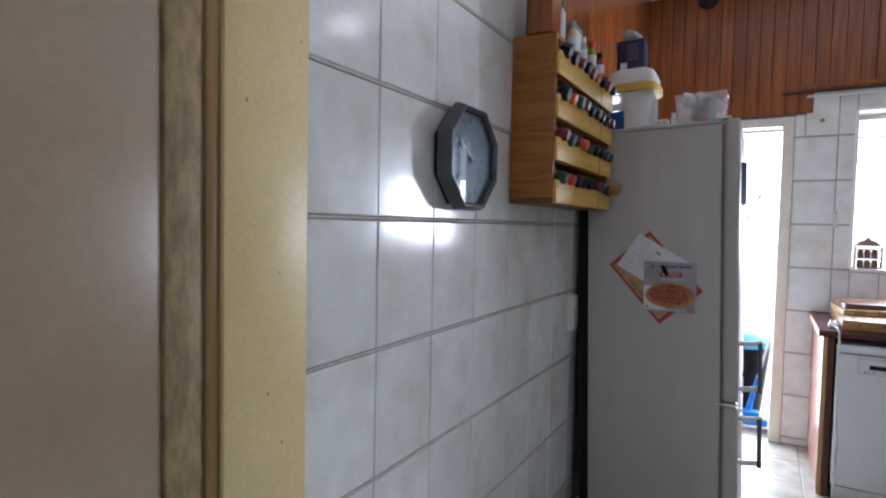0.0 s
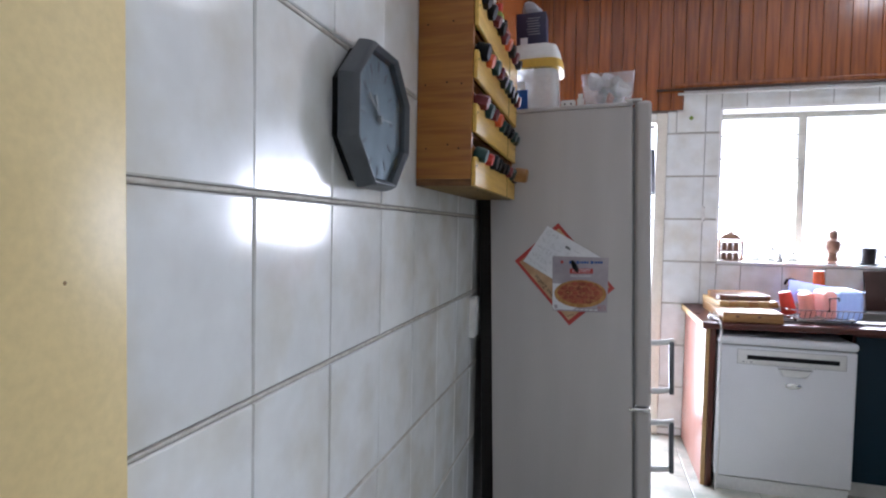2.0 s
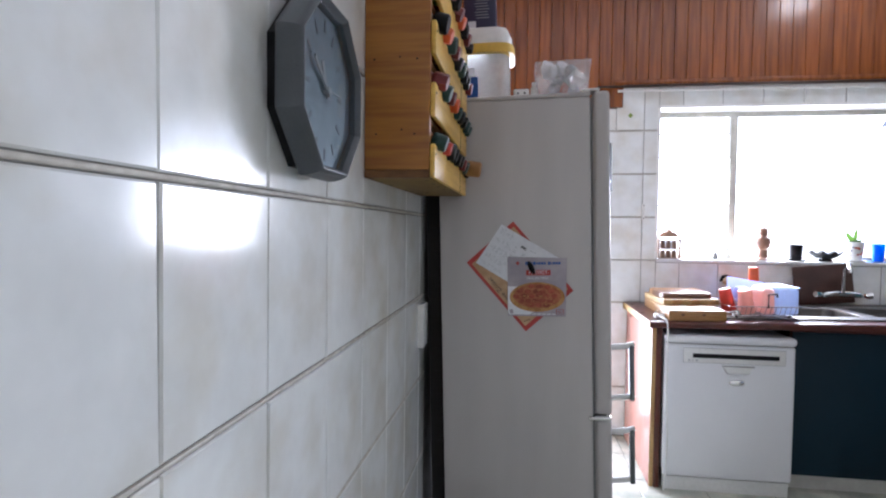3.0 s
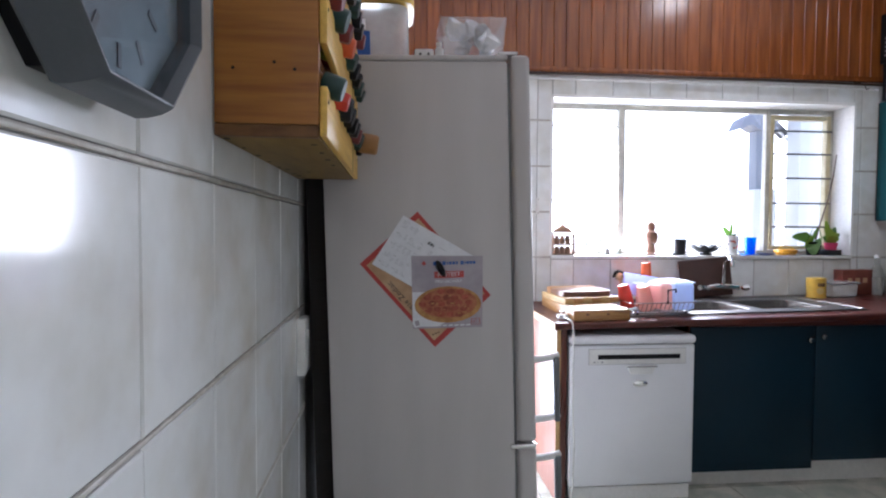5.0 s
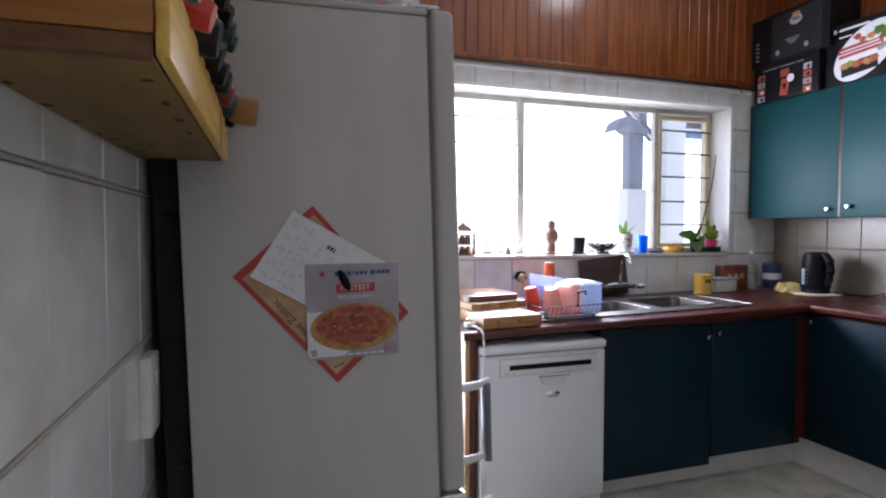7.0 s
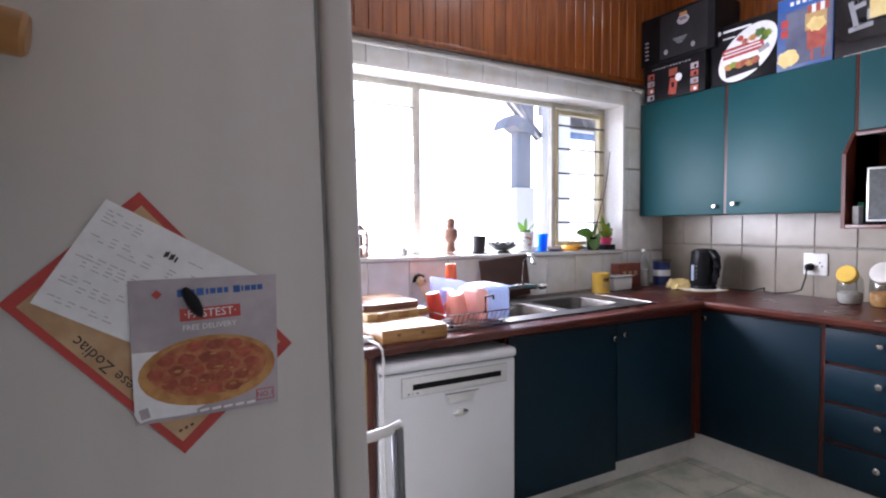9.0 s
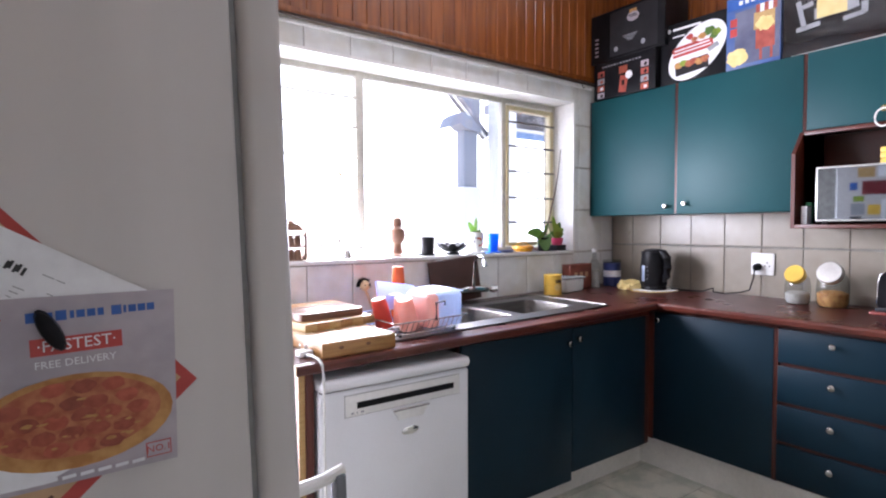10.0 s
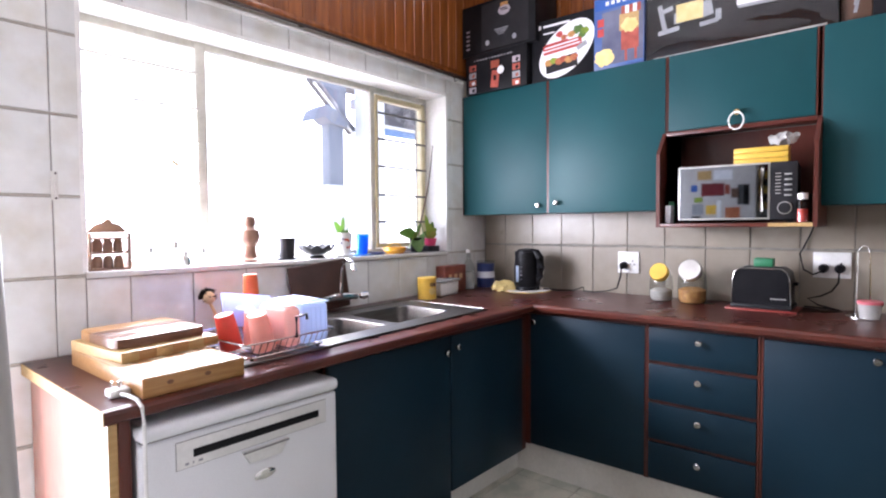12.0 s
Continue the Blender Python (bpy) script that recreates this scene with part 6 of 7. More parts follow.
plug_cord("black plug and cord of the microwave", 5.235, 1.098, [(XE - 0.05, 5.235, 1.088), (XE - 0.045, 5.27, 1.07), (XE - 0.02, 5.31, 1.09), (XE - 0.015, 5.325, 1.16), (XE - 0.012, 5.29, 1.24), (XE - 0.012, 5.275, 1.284)])


SILVERY = mat("dull_white_sugar", (0.52, 0.50, 0.47), (0.42, 0.40, 0.37), 60, 0.9, bump=0.4)


def jar_(name, label, y, r, h, lidm, tilt, fill, x=2.265):
    t = thing(name, label, "jar", x, y, TOPZ)
    part("glass", lathe([(0, 0), (0.85 * r, 0), (r, 0.02), (1.02 * r, 0.45 * h), (0.92 * r, 0.72 * h), (0.75 * r, 0.80 * h), (0.75 * r, 0.84 * h)], 24), TINTGLASS, t)
    part("contents", lathe([(0, 0.004), (0.8 * r, 0.004), (0.93 * r, 0.02), (0.95 * r, fill * h), (0.6 * r, fill * h + 0.010), (0.3 * r, fill * h + 0.004), (0, fill * h + 0.014)], 20), BISCUIT if lidm is not YELLOW else SILVERY, t, "stored biscuits" if lidm is not YELLOW else "white sugar")
    part("lid", lathe([(0, 0), (0.78 * r, 0), (0.82 * r, 0.01), (0.82 * r, 0.03), (0.76 * r, 0.036), (0, 0.036)], 26,
                      Matrix.Translation((-0.22 * r, 0, 0.80 * h)) @ Matrix.Rotation(radians(tilt), 4, "Y")), lidm, t, "yellow lid" if lidm is YELLOW else "shiny metal lid")


jar_("storage_jar", "glass jar with slanted yellow lid on the worktop", 5.905, 0.056, 0.172, YELLOW, -64, 0.30)
LIDM = mat("dull_metal_lid", (0.74, 0.73, 0.70), (0.66, 0.65, 0.62), 8, 0.38, metal=0.7)
jar_("biscuit_jar", "glass biscuit jar with slanted metal lid", 5.755, 0.066, 0.192, LIDM, -64, 0.34)
tst = thing("toaster", "black toaster on a red tray", "toaster", 2.255, 5.445, TOPZ + 0.010)
prof = [(-0.110, 0.0), (0.110, 0.0), (0.114, 0.03), (0.113, 0.125), (0.104, 0.162), (0.080, 0.180), (-0.080, 0.180), (-0.104, 0.162), (-0.113, 0.125), (-0.114, 0.03)]
M_ = Matrix(((0, 0, 1, 0), (1, 0, 0, 0), (0, 1, 0, 0), (0, 0, 0, 1)))
part("body", prism(prof, -0.075, 0.075, M_, 0.012), BLACKP, tst)
part("slot", boxm(-0.035, 0.035, -0.078, 0.078, 0.1803, 0.183, 0.001), GREYCARD, tst)
part("side_trim", prism([(0.93 * a, 0.93 * b + 0.005) for a, b in prof], -0.0775, -0.0755, M_), BLACKCARD, tst, "dark grey side panel")
bm = bmesh.new()
for k in range(8):
    box(bm, -0.0792, -0.078, -0.098 + 0.0075 * k, -0.0925 + 0.0075 * k, 0.045, 0.051)
part("brand_bars", bm, SILVER, tst, "small silver brand bars", False)
bm = bmesh.new()
rod(bm, [(-0.0765, a, b) for a, b in prof[2:]], 0.0026, 7)
part("chrome_edge", bm, NICKEL, tst, "thin chrome edge")
part("foot_plate", boxm(-0.086, 0.080, -0.120, 0.120, 0.0005, 0.020, 0.005), GREYCARD, tst, "dark grey foot")
part("lever", boxm(-0.02, 0.02, -0.133, -0.1145, 0.105, 0.118, 0.003), BLACKP, tst)
trr = tagged(link("red_tray", boxm(2.165, 2.345, 5.305, 5.585, TOPZ, TOPZ + 0.0095, 0.003), mat("red_brown_tray", (0.26, 0.05, 0.04), None, 9, 0.35)), "flat red tray under the toaster", "tray")
sg = tagged(link("green_sponge", boxm(2.225, 2.285, 5.405, 5.482, TOPZ + 0.1935, TOPZ + 0.232, 0.006), GREENP), "green sponge lying on the toaster", "sponge")
st = thing("wire_stand", "thin chrome wire stand holding a pink cup", "stand", 2.25, 5.085, TOPZ)
bm = bmesh.new()
rod(bm, [(0.0, 0.024, 0.004), (0.0, 0.020, 0.265), (0.0, 0.013, 0.287), (0.0, 0.0, 0.295), (0.0, -0.013, 0.287), (0.0, -0.020, 0.265), (0.0, -0.024, 0.004)], 0.0032, 7)
part("wire_loop", bm, CHROME, st)
part("base", lathe([(0, 0), (0.06, 0), (0.06, 0.004), (0, 0.005)], 24), CHROME, st)
cp = thing("pink_lidded_cup", "clear cup with pink lid in the wire stand", "cup", 2.19, 5.06, TOPZ + 0.0052)
part("cup", lathe([(0, 0), (0.034, 0), (0.040, 0.058), (0, 0.058)], 20), CLEARP, cp)
part("lid", lathe([(0, 0.0585), (0.043, 0.0585), (0.043, 0.070), (0, 0.072)], 20), plain("pink_plastic", (0.62, 0.13, 0.16), 0.4), cp)

# ---- window sill ----
SZ, SY = WZ0 + 0.0045, 7.175
hs = thing("wooden_house_shelf", "small brown wooden house-shaped shelf on the sill", "ornament", 0.150, SY, SZ)
OR = mat("brown_ornament_wood", (0.27, 0.16, 0.10), (0.19, 0.10, 0.06), 20, 0.5)
for x in (-0.068, 0.060):
    part("side", boxm(x, x + 0.008, -0.032, 0.03, 0, 0.135, 0.001), OR, hs)
for z in (0.0, 0.060, 0.112):
    part("shelf", boxm(-0.0595, 0.0595, -0.032, 0.03, z, z + 0.007), OR, hs)
part("gable", prism([(-0.068, 0.136), (0.068, 0.136), (0.040, 0.165), (0.018, 0.172), (0.0, 0.186), (-0.018, 0.172), (-0.040, 0.165)], -0.005, 0.005, Matrix(((1, 0, 0, 0), (0, 0, 1, 0), (0, 1, 0, 0), (0, 0, 0, 1)))), OR, hs)
for x in (-0.034, 0.0, 0.034):
    for z in (0.0075, 0.0675):
        part("little_jar", lathe([(0, 0), (0.0165, 0), (0.0165, 0.033), (0.012, 0.040), (0.012, 0.044), (0, 0.044)], 12, pose(x, 0, z)), OR, hs)
for k, (x, h_, m_) in enumerate(((0.298, 0.080, TINTGLASS), (0.392, 0.100, TINTGLASS), (0.432, 0.060, CHROME), (0.505, 0.068, TINTGLASS))):
    t = thing("salt_shaker", "small glass shaker with metal top on the sill", "shaker", x, SY, SZ, 0, "shakers on the sill")
    part("glass", lathe([(0, 0), (0.021, 0), (0.020, 0.5 * h_), (0.012, 0.72 * h_), (0, 0.72 * h_)], 14), m_, t)
    part("top", lathe([(0, 0.725 * h_), (0.013, 0.725 * h_), (0.011, h_), (0, 1.05 * h_)], 12), CHROME, t)
fg = thing("figurine", "brown ceramic figurine on a round foot on the sill", "figurine", 0.715, SY, SZ)
part("figure", lathe([(0, 0), (0.056, 0), (0.058, 0.009), (0.034, 0.018), (0.029, 0.05), (0.027, 0.068), (0.040, 0.085), (0.047, 0.11), (0.042, 0.14), (0.026, 0.155), (0.029, 0.172), (0.026, 0.195), (0.013, 0.208), (0, 0.212)], 20), TERRA, fg)
pt = thing("dark_pot", "small dark plant pot on the sill", "pot", 0.905, SY, SZ)
part("pot", lathe([(0, 0.007), (0.034, 0.007), (0.041, 0.096), (0.042, 0.100), (0.037, 0.100), (0.034, 0.082), (0, 0.082)], 18), GREYCARD, pt)
part("saucer", lathe([(0, 0), (0.052, 0), (0.062, 0.010), (0.058, 0.010), (0.050, 0.0065), (0, 0.0065)], 22), GREYCARD, pt)
pb = thing("petal_bowl", "dark bowl with scalloped petal rim on the sill", "bowl", 1.075, SY, SZ)
part("foot", lathe([(0, 0), (0.046, 0), (0.040, 0.008), (0.034, 0.014), (0, 0.014)], 20), BLACKP, pb)
bm = bmesh.new()
rows_ = []
for r_, z_, s_ in ((0.010, 0.0145, 0), (0.045, 0.018, 0.1), (0.075, 0.034, 0.5), (0.094, 0.056, 1.0), (0.089, 0.058, 1.0), (0.070, 0.040, 0.5), (0.040, 0.024, 0.1), (0.010, 0.020, 0)):
    rows_.append([bm.verts.new(((r_ + 0.010 * s_ * math.cos(9 * q)) * math.cos(q), 0.80 * (r_ + 0.010 * s_ * math.cos(9 * q)) * math.sin(q), z_ + 0.009 * s_ * math.cos(9 * q))) for q in [k * math.pi / 27 for k in range(54)]])
for ra, rb in zip(rows_, rows_[1:]):
    for k in range(54):
        bm.faces.new((ra[k], ra[(k + 1) % 54], rb[(k + 1) % 54], rb[k]))
bm.faces.new(rows_[-1])
bm.faces.new(rows_[0])
bmesh.ops.recalc_face_normals(bm, faces=bm.faces)
part("bowl", bm, GREYCARD, pb)


def leaf(bm, base, tip, w, droop=0.0, n=6):
    base, tip = Vector(base), Vector(tip)
    d = tip - base
    s = d.cross(Vector((0.15, 1, 0.2))).normalized()
    prev = None
    for k in range(n + 1):
        u = k / n
        c = base + d * u + Vector((0, 0, -droop * u * u))
        ww = w * max(0.05, math.sin(math.pi * (0.06 + 0.92 * u))) ** 0.5
        row = [bm.verts.new(c - s * ww + Vector((0, 0, 0.15 * ww))), bm.verts.new(c), bm.verts.new(c + s * ww + Vector((0, 0, 0.15 * ww)))]
        if prev:
            for i in range(2):
                bm.faces.new((prev[i], prev[i + 1], row[i + 1], row[i]))
        prev = row
    return bm


wp = thing("white_pot_plant", "white patterned pot with small leafy plant on the sill", "potted plant", 1.238, SY, SZ)
part("pot", lathe([(0, 0.006), (0.038, 0.006), (0.049, 0.122), (0.045, 0.122), (0.041, 0.106), (0, 0.106)], 24), WHITEP, wp)
part("saucer", lathe([(0, 0), (0.055, 0), (0.066, 0.012), (0.062, 0.012), (0.052, 0.0055), (0, 0.0055)], 24), WHITEP, wp)
part("soil", lathe([(0, 0.1065), (0.041, 0.1065), (0, 0.112)], 14), SOIL, wp)
rng = random.Random(6)
for k in range(16):
    a, z_ = rng.uniform(3.4, 6.0), rng.uniform(0.025, 0.105)
    r_ = 0.0385 + 0.0955 * (z_ - 0.006)
    part("flower_print", lathe([(0, 0), (0.007, 0), (0, 0.0012)], 7, Matrix.Translation((r_ * math.cos(a), r_ * math.sin(a), z_)) @ Matrix.Rotation(a, 4, "Z") @ TOX), (ORANGE, RED, GREYINK)[k % 3], wp)
for dx, dy, dz, w_, dr_, m_ in ((-0.050, 0.0, 0.070, 0.015, 0.0, LEAF), (0.012, 0.005, 0.095, 0.012, 0.0, LEAF), (-0.060, -0.02, 0.030, 0.009, 0.020, LEAF), (0.085, -0.01, 0.085, 0.003, 0.010, LEAF), (0.02, -0.03, 0.03, 0.012, 0.006, LEAF), (-0.02, -0.03, 0.035, 0.013, 0.006, LEAF)):
    part("leaf", leaf(bmesh.new(), (0, 0, 0.108), (dx, dy, 0.108 + dz), w_, dr_), m_, wp)
cup("blue_tumbler", "bright blue plastic tumbler on the sill", 1.368, SY - 0.005, SZ + 0.0065, 0.028, 0.035, 0.105, translucent("blue_tumbler_plastic", (0.02, 0.24, 0.70), (0.02, 0.20, 0.62), (0.03, 0.42, 0.95), 0.55, 0.3))
tagged(link("blue_coaster", lathe([(0, 0), (0.05, 0), (0.05, 0.006), (0, 0.006)], 20, pose(1.368, SY, SZ)), BLUEP), "blue round coaster under the tumbler", "coaster")
tagged(link("dark_saucer", lathe([(0, 0), (0.035, 0), (0.055, 0.010), (0.052, 0.011), (0.034, 0.004), (0, 0.004)], 20, pose(1.475, SY, SZ)), plain("navy_plastic", (0.02, 0.03, 0.12), 0.4)), "dark blue saucer on the sill", "saucer")
yd = thing("amber_dish", "yellow glass dish on the sill", "dish", 1.612, SY, SZ)
part("dish", lathe([(0, 0.0), (0.05, 0.0), (0.068, 0.020), (0.066, 0.034), (0.060, 0.036), (0.055, 0.02), (0.04, 0.008), (0, 0.008)], 24), plain("amber_plastic", (0.85, 0.42, 0.02), 0.25, trans=0.3), yd)
bm = bmesh.new()
rod(bm, [(-0.055, 0, 0.034), (-0.035, 0, 0.052), (0.0, 0, 0.058), (0.035, 0, 0.052), (0.055, 0, 0.034)], 0.0045, 7)
part("handle", bm, YELLOW, yd)
op = thing("orchid_pot", "black pot with broad orchid leaves and tall stake", "potted plant", 1.800, SY, SZ)
part("pot", lathe([(0, 0), (0.036, 0), (0.046, 0.085), (0.043, 0.085), (0.039, 0.07), (0, 0.07)], 18), BLACKP, op)
part("soil", lathe([(0, 0.0705), (0.038, 0.0705), (0, 0.076)], 14), SOIL, op)
for dx, dy, dz, w_, dr_, m_ in ((-0.115, -0.045, 0.030, 0.042, 0.085, YLEAF), (-0.045, -0.070, 0.030, 0.052, 0.105, LEAF), (-0.135, 0.01, 0.085, 0.030, 0.045, LEAF), (-0.062, 0.01, 0.115, 0.013, 0.05, LEAF), (0.01, -0.02, 0.11, 0.012, 0.02, LEAF)):
    part("leaf", leaf(bmesh.new(), (-0.01, 0, 0.08), (dx, dy, 0.08 + dz), w_, dr_, 8), m_, op)
bm = bmesh.new()
rod(bm, [(0.01, 0.0, 0.07), (0.03, 0.0, 0.16), (0.062, 0.0, 0.26), (0.085, -0.01, 0.36), (0.110, -0.015, 0.50), (0.125, -0.02, 0.64)], [0.005, 0.005, 0.0045, 0.004, 0.0035, 0.0028], 6)
part("stake", bm, BROWNCARD, op, "thin brown flower stalk")
bm = bmesh.new()
rod(bm, [(0.0, 0.0, 0.07), (-0.02, 0.0, 0.14), (0.0, 0.0, 0.18), (0.04, 0.0, 0.165), (0.06, 0.0, 0.10)], 0.003, 6)
part("aerial_root", bm, LEAF, op)
pk = thing("pink_pot_plant", "pink pot with yellow-green leaves on a dark stand", "potted plant", 1.925, SY + 0.005, SZ)
part("stand", boxm(-0.046, 0.046, -0.036, 0.036, 0, 0.034, 0.003), GREYCARD, pk)
part("pot", lathe([(0, 0.0345), (0.031, 0.0345), (0.040, 0.079), (0.037, 0.079), (0, 0.075)], 20), plain("pink_pot", (0.72, 0.06, 0.16), 0.4), pk)
for dx, dy, dz, w_, dr_, m_ in ((-0.020, -0.010, 0.115, 0.026, 0.02, YLEAF), (0.020, -0.015, 0.090, 0.030, 0.02, YLEAF), (-0.005, -0.025, 0.065, 0.026, 0.02, YLEAF), (0.055, 0.0, 0.105, 0.020, 0.04, LEAF), (-0.035, 0.005, 0.165, 0.016, 0.02, YLEAF), (0.035, 0.01, 0.135, 0.018, 0.03, LEAF), (0.045, -0.01, 0.055, 0.018, 0.02, YLEAF), (-0.045, 0.01, 0.075, 0.016, 0.03, LEAF)):
    part("leaf", leaf(bmesh.new(), (0.2 * dx, 0, 0.074), (dx, dy, 0.074 + dz), w_, dr_, 8), m_, pk)

# ---- wall fittings ----
rail = thing("curtain_rail", "dark metal curtain rail along the panelling", "curtain rail", 0.9, YN - 0.04, 2.222)
bm = bmesh.new()
rod(bm, [(-0.33, YN - 0.045, 2.214), (0.6, YN - 0.045, 2.218), (1.5, YN - 0.045, 2.214), (2.14, YN - 0.045, 2.205)], 0.0075, 8)
wpart("rod", bm, RAILM, rail)
bm = bmesh.new()
rod(bm, [(-0.20, YN - 0.026, 2.192), (0.9, YN - 0.026, 2.194), (2.06, YN - 0.026, 2.186), (2.10, YN - 0.030, 2.182), (2.115, YN - 0.045, 2.178)], 0.0085, 8)
wpart("track", bm, WHITEP, rail, "white plastic curtain track")
for x in (-0.30, 0.02, 0.95, 1.99):
    bm = bmesh.new()
    rod(bm, [(x, YN - 0.045, 2.214), (x, YN - 0.014, 2.222), (x, YN - 0.0015, 2.228)], 0.006, 6)
    wpart("bracket", bm, RAILM, rail)
bm = bmesh.new()
rod(bm, [(2.02, YN - 0.045, 2.205), (2.022, YN - 0.05, 2.185), (2.03, YN - 0.05, 2.175), (2.045, YN - 0.05, 2.182)], 0.003, 6)
wpart("hook", bm, RAILM, rail)
tagged(link("panelling_trim", boxm(-0.22, XE - 0.02, YN - 0.022, YN - 0.0145, 2.232, 2.262, 0.002), PINE), "thin pine moulding at the panelling's foot", "trim", kind="structure")
tagged(link("tile_sticker", prism([(-0.016, 0), (0, -0.016), (0.016, 0), (0, 0.016)], 0, 0.0012, Matrix.Translation((-0.115, YN - 0.0004, 2.045)) @ TO_S), YLEAF), "small yellow-green diamond sticker on a tile", "sticker")
hk = thing("wall_hook", "small white plastic catch screwed on the tile joint", "hook", -0.025, YN, 1.44)
part("plate", boxm(-0.010, 0.010, -0.008, -0.0005, -0.048, 0.048, 0.002), PLINTH, hk)
for z in (-0.041, 0.041):
    part("screw", lathe([(0, 0), (0.0035, 0), (0.003, 0.0012), (0, 0.0014)], 8, Matrix.Translation((0.003, -0.0078, z)) @ TO_S), DARK, hk)
part("peg", boxm(-0.003, 0.003, -0.024, -0.0085, -0.030, 0.012, 0.002), PLINTH, hk)
vent = thing("stove_pipe_cover", "round dark cover high on the pine panelling", "vent cover", -0.775, YN - 0.016, 2.885)
part("cover", lathe([(0, 0), (0.055, 0), (0.060, 0.01), (0.050, 0.03), (0, 0.035)], 22, TO_S), DARK, vent)

# unseen light, added to give the tiles and door surround their upper glint
ceil_lamp = thing("added_ceiling_light", "unseen ceiling light added for the glint high on the tiles", "ceiling light", 1.08, 6.50, ZC)
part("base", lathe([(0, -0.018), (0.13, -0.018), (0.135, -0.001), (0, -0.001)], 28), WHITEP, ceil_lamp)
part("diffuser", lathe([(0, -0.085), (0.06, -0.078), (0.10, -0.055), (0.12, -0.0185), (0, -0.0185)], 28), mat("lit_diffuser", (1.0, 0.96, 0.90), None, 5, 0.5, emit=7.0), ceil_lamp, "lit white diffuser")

# ---- outside ----
GRND = mat("pale_concrete", (0.50, 0.48, 0.45), (0.42, 0.40, 0.37), 1.5, 0.9, bump=0.3, bscale=40)
struct("ground", boxm(-600, 600, -600, 600, -0.25, -0.03), GRND, "pale concrete yard outside the kitchen", "ground")
GARDEN = mat("white_garden_wall", (0.90, 0.87, 0.80), (0.85, 0.82, 0.74), 2, 0.9, bump=0.2)
# timber colour lifted to look washed out by glare
SHED = mat("glare_pale_timber", (0.34, 0.35, 0.38), (0.27, 0.28, 0.31), 6, 0.7, stretch=(1, 1, 0.3), bump=0.2)
car = thing("carport", "grey timber carport roof on posts in the yard", "carport", 3.9, 10.0, -0.03)
ROOFM = mat("mottled_roof_sheet", (0.12, 0.11, 0.11), (0.30, 0.29, 0.29), 5, 0.8, bump=0.3, sharp=(0.45, 0.6))
wpart("post", boxm(3.335, 3.545, 9.95, 10.10, 1.785, 2.62, 0.01), SHED, car, "blue-grey post paled as by glare")
# lower post made white, as the glare swallows it there
wpart("post_base", boxm(3.30, 3.58, 9.92, 10.12, -0.03, 1.784, 0.01), GARDEN, car, "post base whitened as if lost in glare")
wpart("pillar", boxm(3.68, 3.96, 9.70, 9.92, -0.03, 2.99, 0.01), GARDEN, car, "white painted pillar")
wpart("pillar", boxm(4.78, 5.06, 9.70, 9.92, -0.03, 2.99, 0.01), GARDEN, car, "white painted pillar")
XZ = Matrix(((1, 0, 0, 0), (0, 0, 1, 0), (0, 1, 0, 0), (0, 0, 0, 1)))
wpart("post_cap", prism([(3.09, 2.47), (3.15, 2.60), (3.27, 2.665), (3.40, 2.62), (3.56, 2.50), (3.56, 2.45), (3.33, 2.47), (3.24, 2.53)], 9.90, 10.14, XZ), SHED, car, "curved tile cap on the post")
# upright plate added in place of the dim underside of the roof
wpart("gable_cladding", prism([(3.22, 2.98), (3.679, 3.0), (3.679, 2.56)], 10.06, 10.10, XZ), SHED, car, "upright plate standing in for the dim roof underside")
bm = bmesh.new()
rod(bm, [(3.70, 9.99, 2.425), (3.41, 9.99, 2.685), (3.11, 9.99, 2.955)], 0.06, 8)
wpart("brace", bm, ROOFM, car, "dark sloping roof timber")
bm = bmesh.new()
rod(bm, [(3.70, 9.92, 2.35), (3.11, 9.92, 2.88)], 0.014, 6)
wpart("flashing", bm, GARDEN, car, "pale flashing strip")
wpart("soffit", boxm(3.961, 4.779, 9.96, 10.02, 2.575, 2.86, 0.006), ROOFM, car, "dark mottled roof edge")
wpart("blue_board", boxm(3.961, 4.779, 9.965, 10.015, 2.45, 2.532, 0.004), plain("faded_blue_board", (0.22, 0.33, 0.52), 0.6), car, "faded blue board")
wpart("batten", boxm(3.961, 4.779, 9.955, 10.02, 2.533, 2.574, 0.003), GARDEN, car, "white painted batten")
for k in range(3):
    x = 4.05 + 0.33 * k
    bm = boxm(x - 0.03, x + 0.03, 10.03, 10.4, 2.80, 2.92)
    wpart("rafter", bm, SHED, car)
wpart("roof_sheet", boxm(3.69, 5.1, 9.66, 10.4, 2.991, 3.02), ROOFM, car, "old roof sheet")
# the backdrop glows by itself so that the view outside burns out white
SKYGLOW = mat("glowing_sky_white", (0.97, 0.98, 1.0), (0.95, 0.97, 1.0), 0.02, 1.0, emit=1.5)
struct("backdrop", boxm(-160, 160, 90, 90.5, -1, 55), SKYGLOW, "glowing white backdrop standing in for the blown-out sky", "backdrop")
shrub = thing("shrub", "leafy green shrub beyond the back door", "shrub", -1.5, 15.0, -0.03)
bm = bmesh.new()
rod(bm, [(0, 0, 0), (0.05, 0, 0.7), (0.0, 0.1, 1.5), (0.1, 0, 2.6)], [0.07, 0.05, 0.04, 0.02], 8)
for k in range(6):
    rod(bm, [(0.03, 0, 1.0 + 0.25 * k), (0.5 * math.cos(2.1 * k), 0.5 * math.sin(2.1 * k), 1.6 + 0.28 * k)], [0.025, 0.01], 6)
part("trunk", bm, BROWNCARD, shrub)
rng = random.Random(31)
bm = bmesh.new()
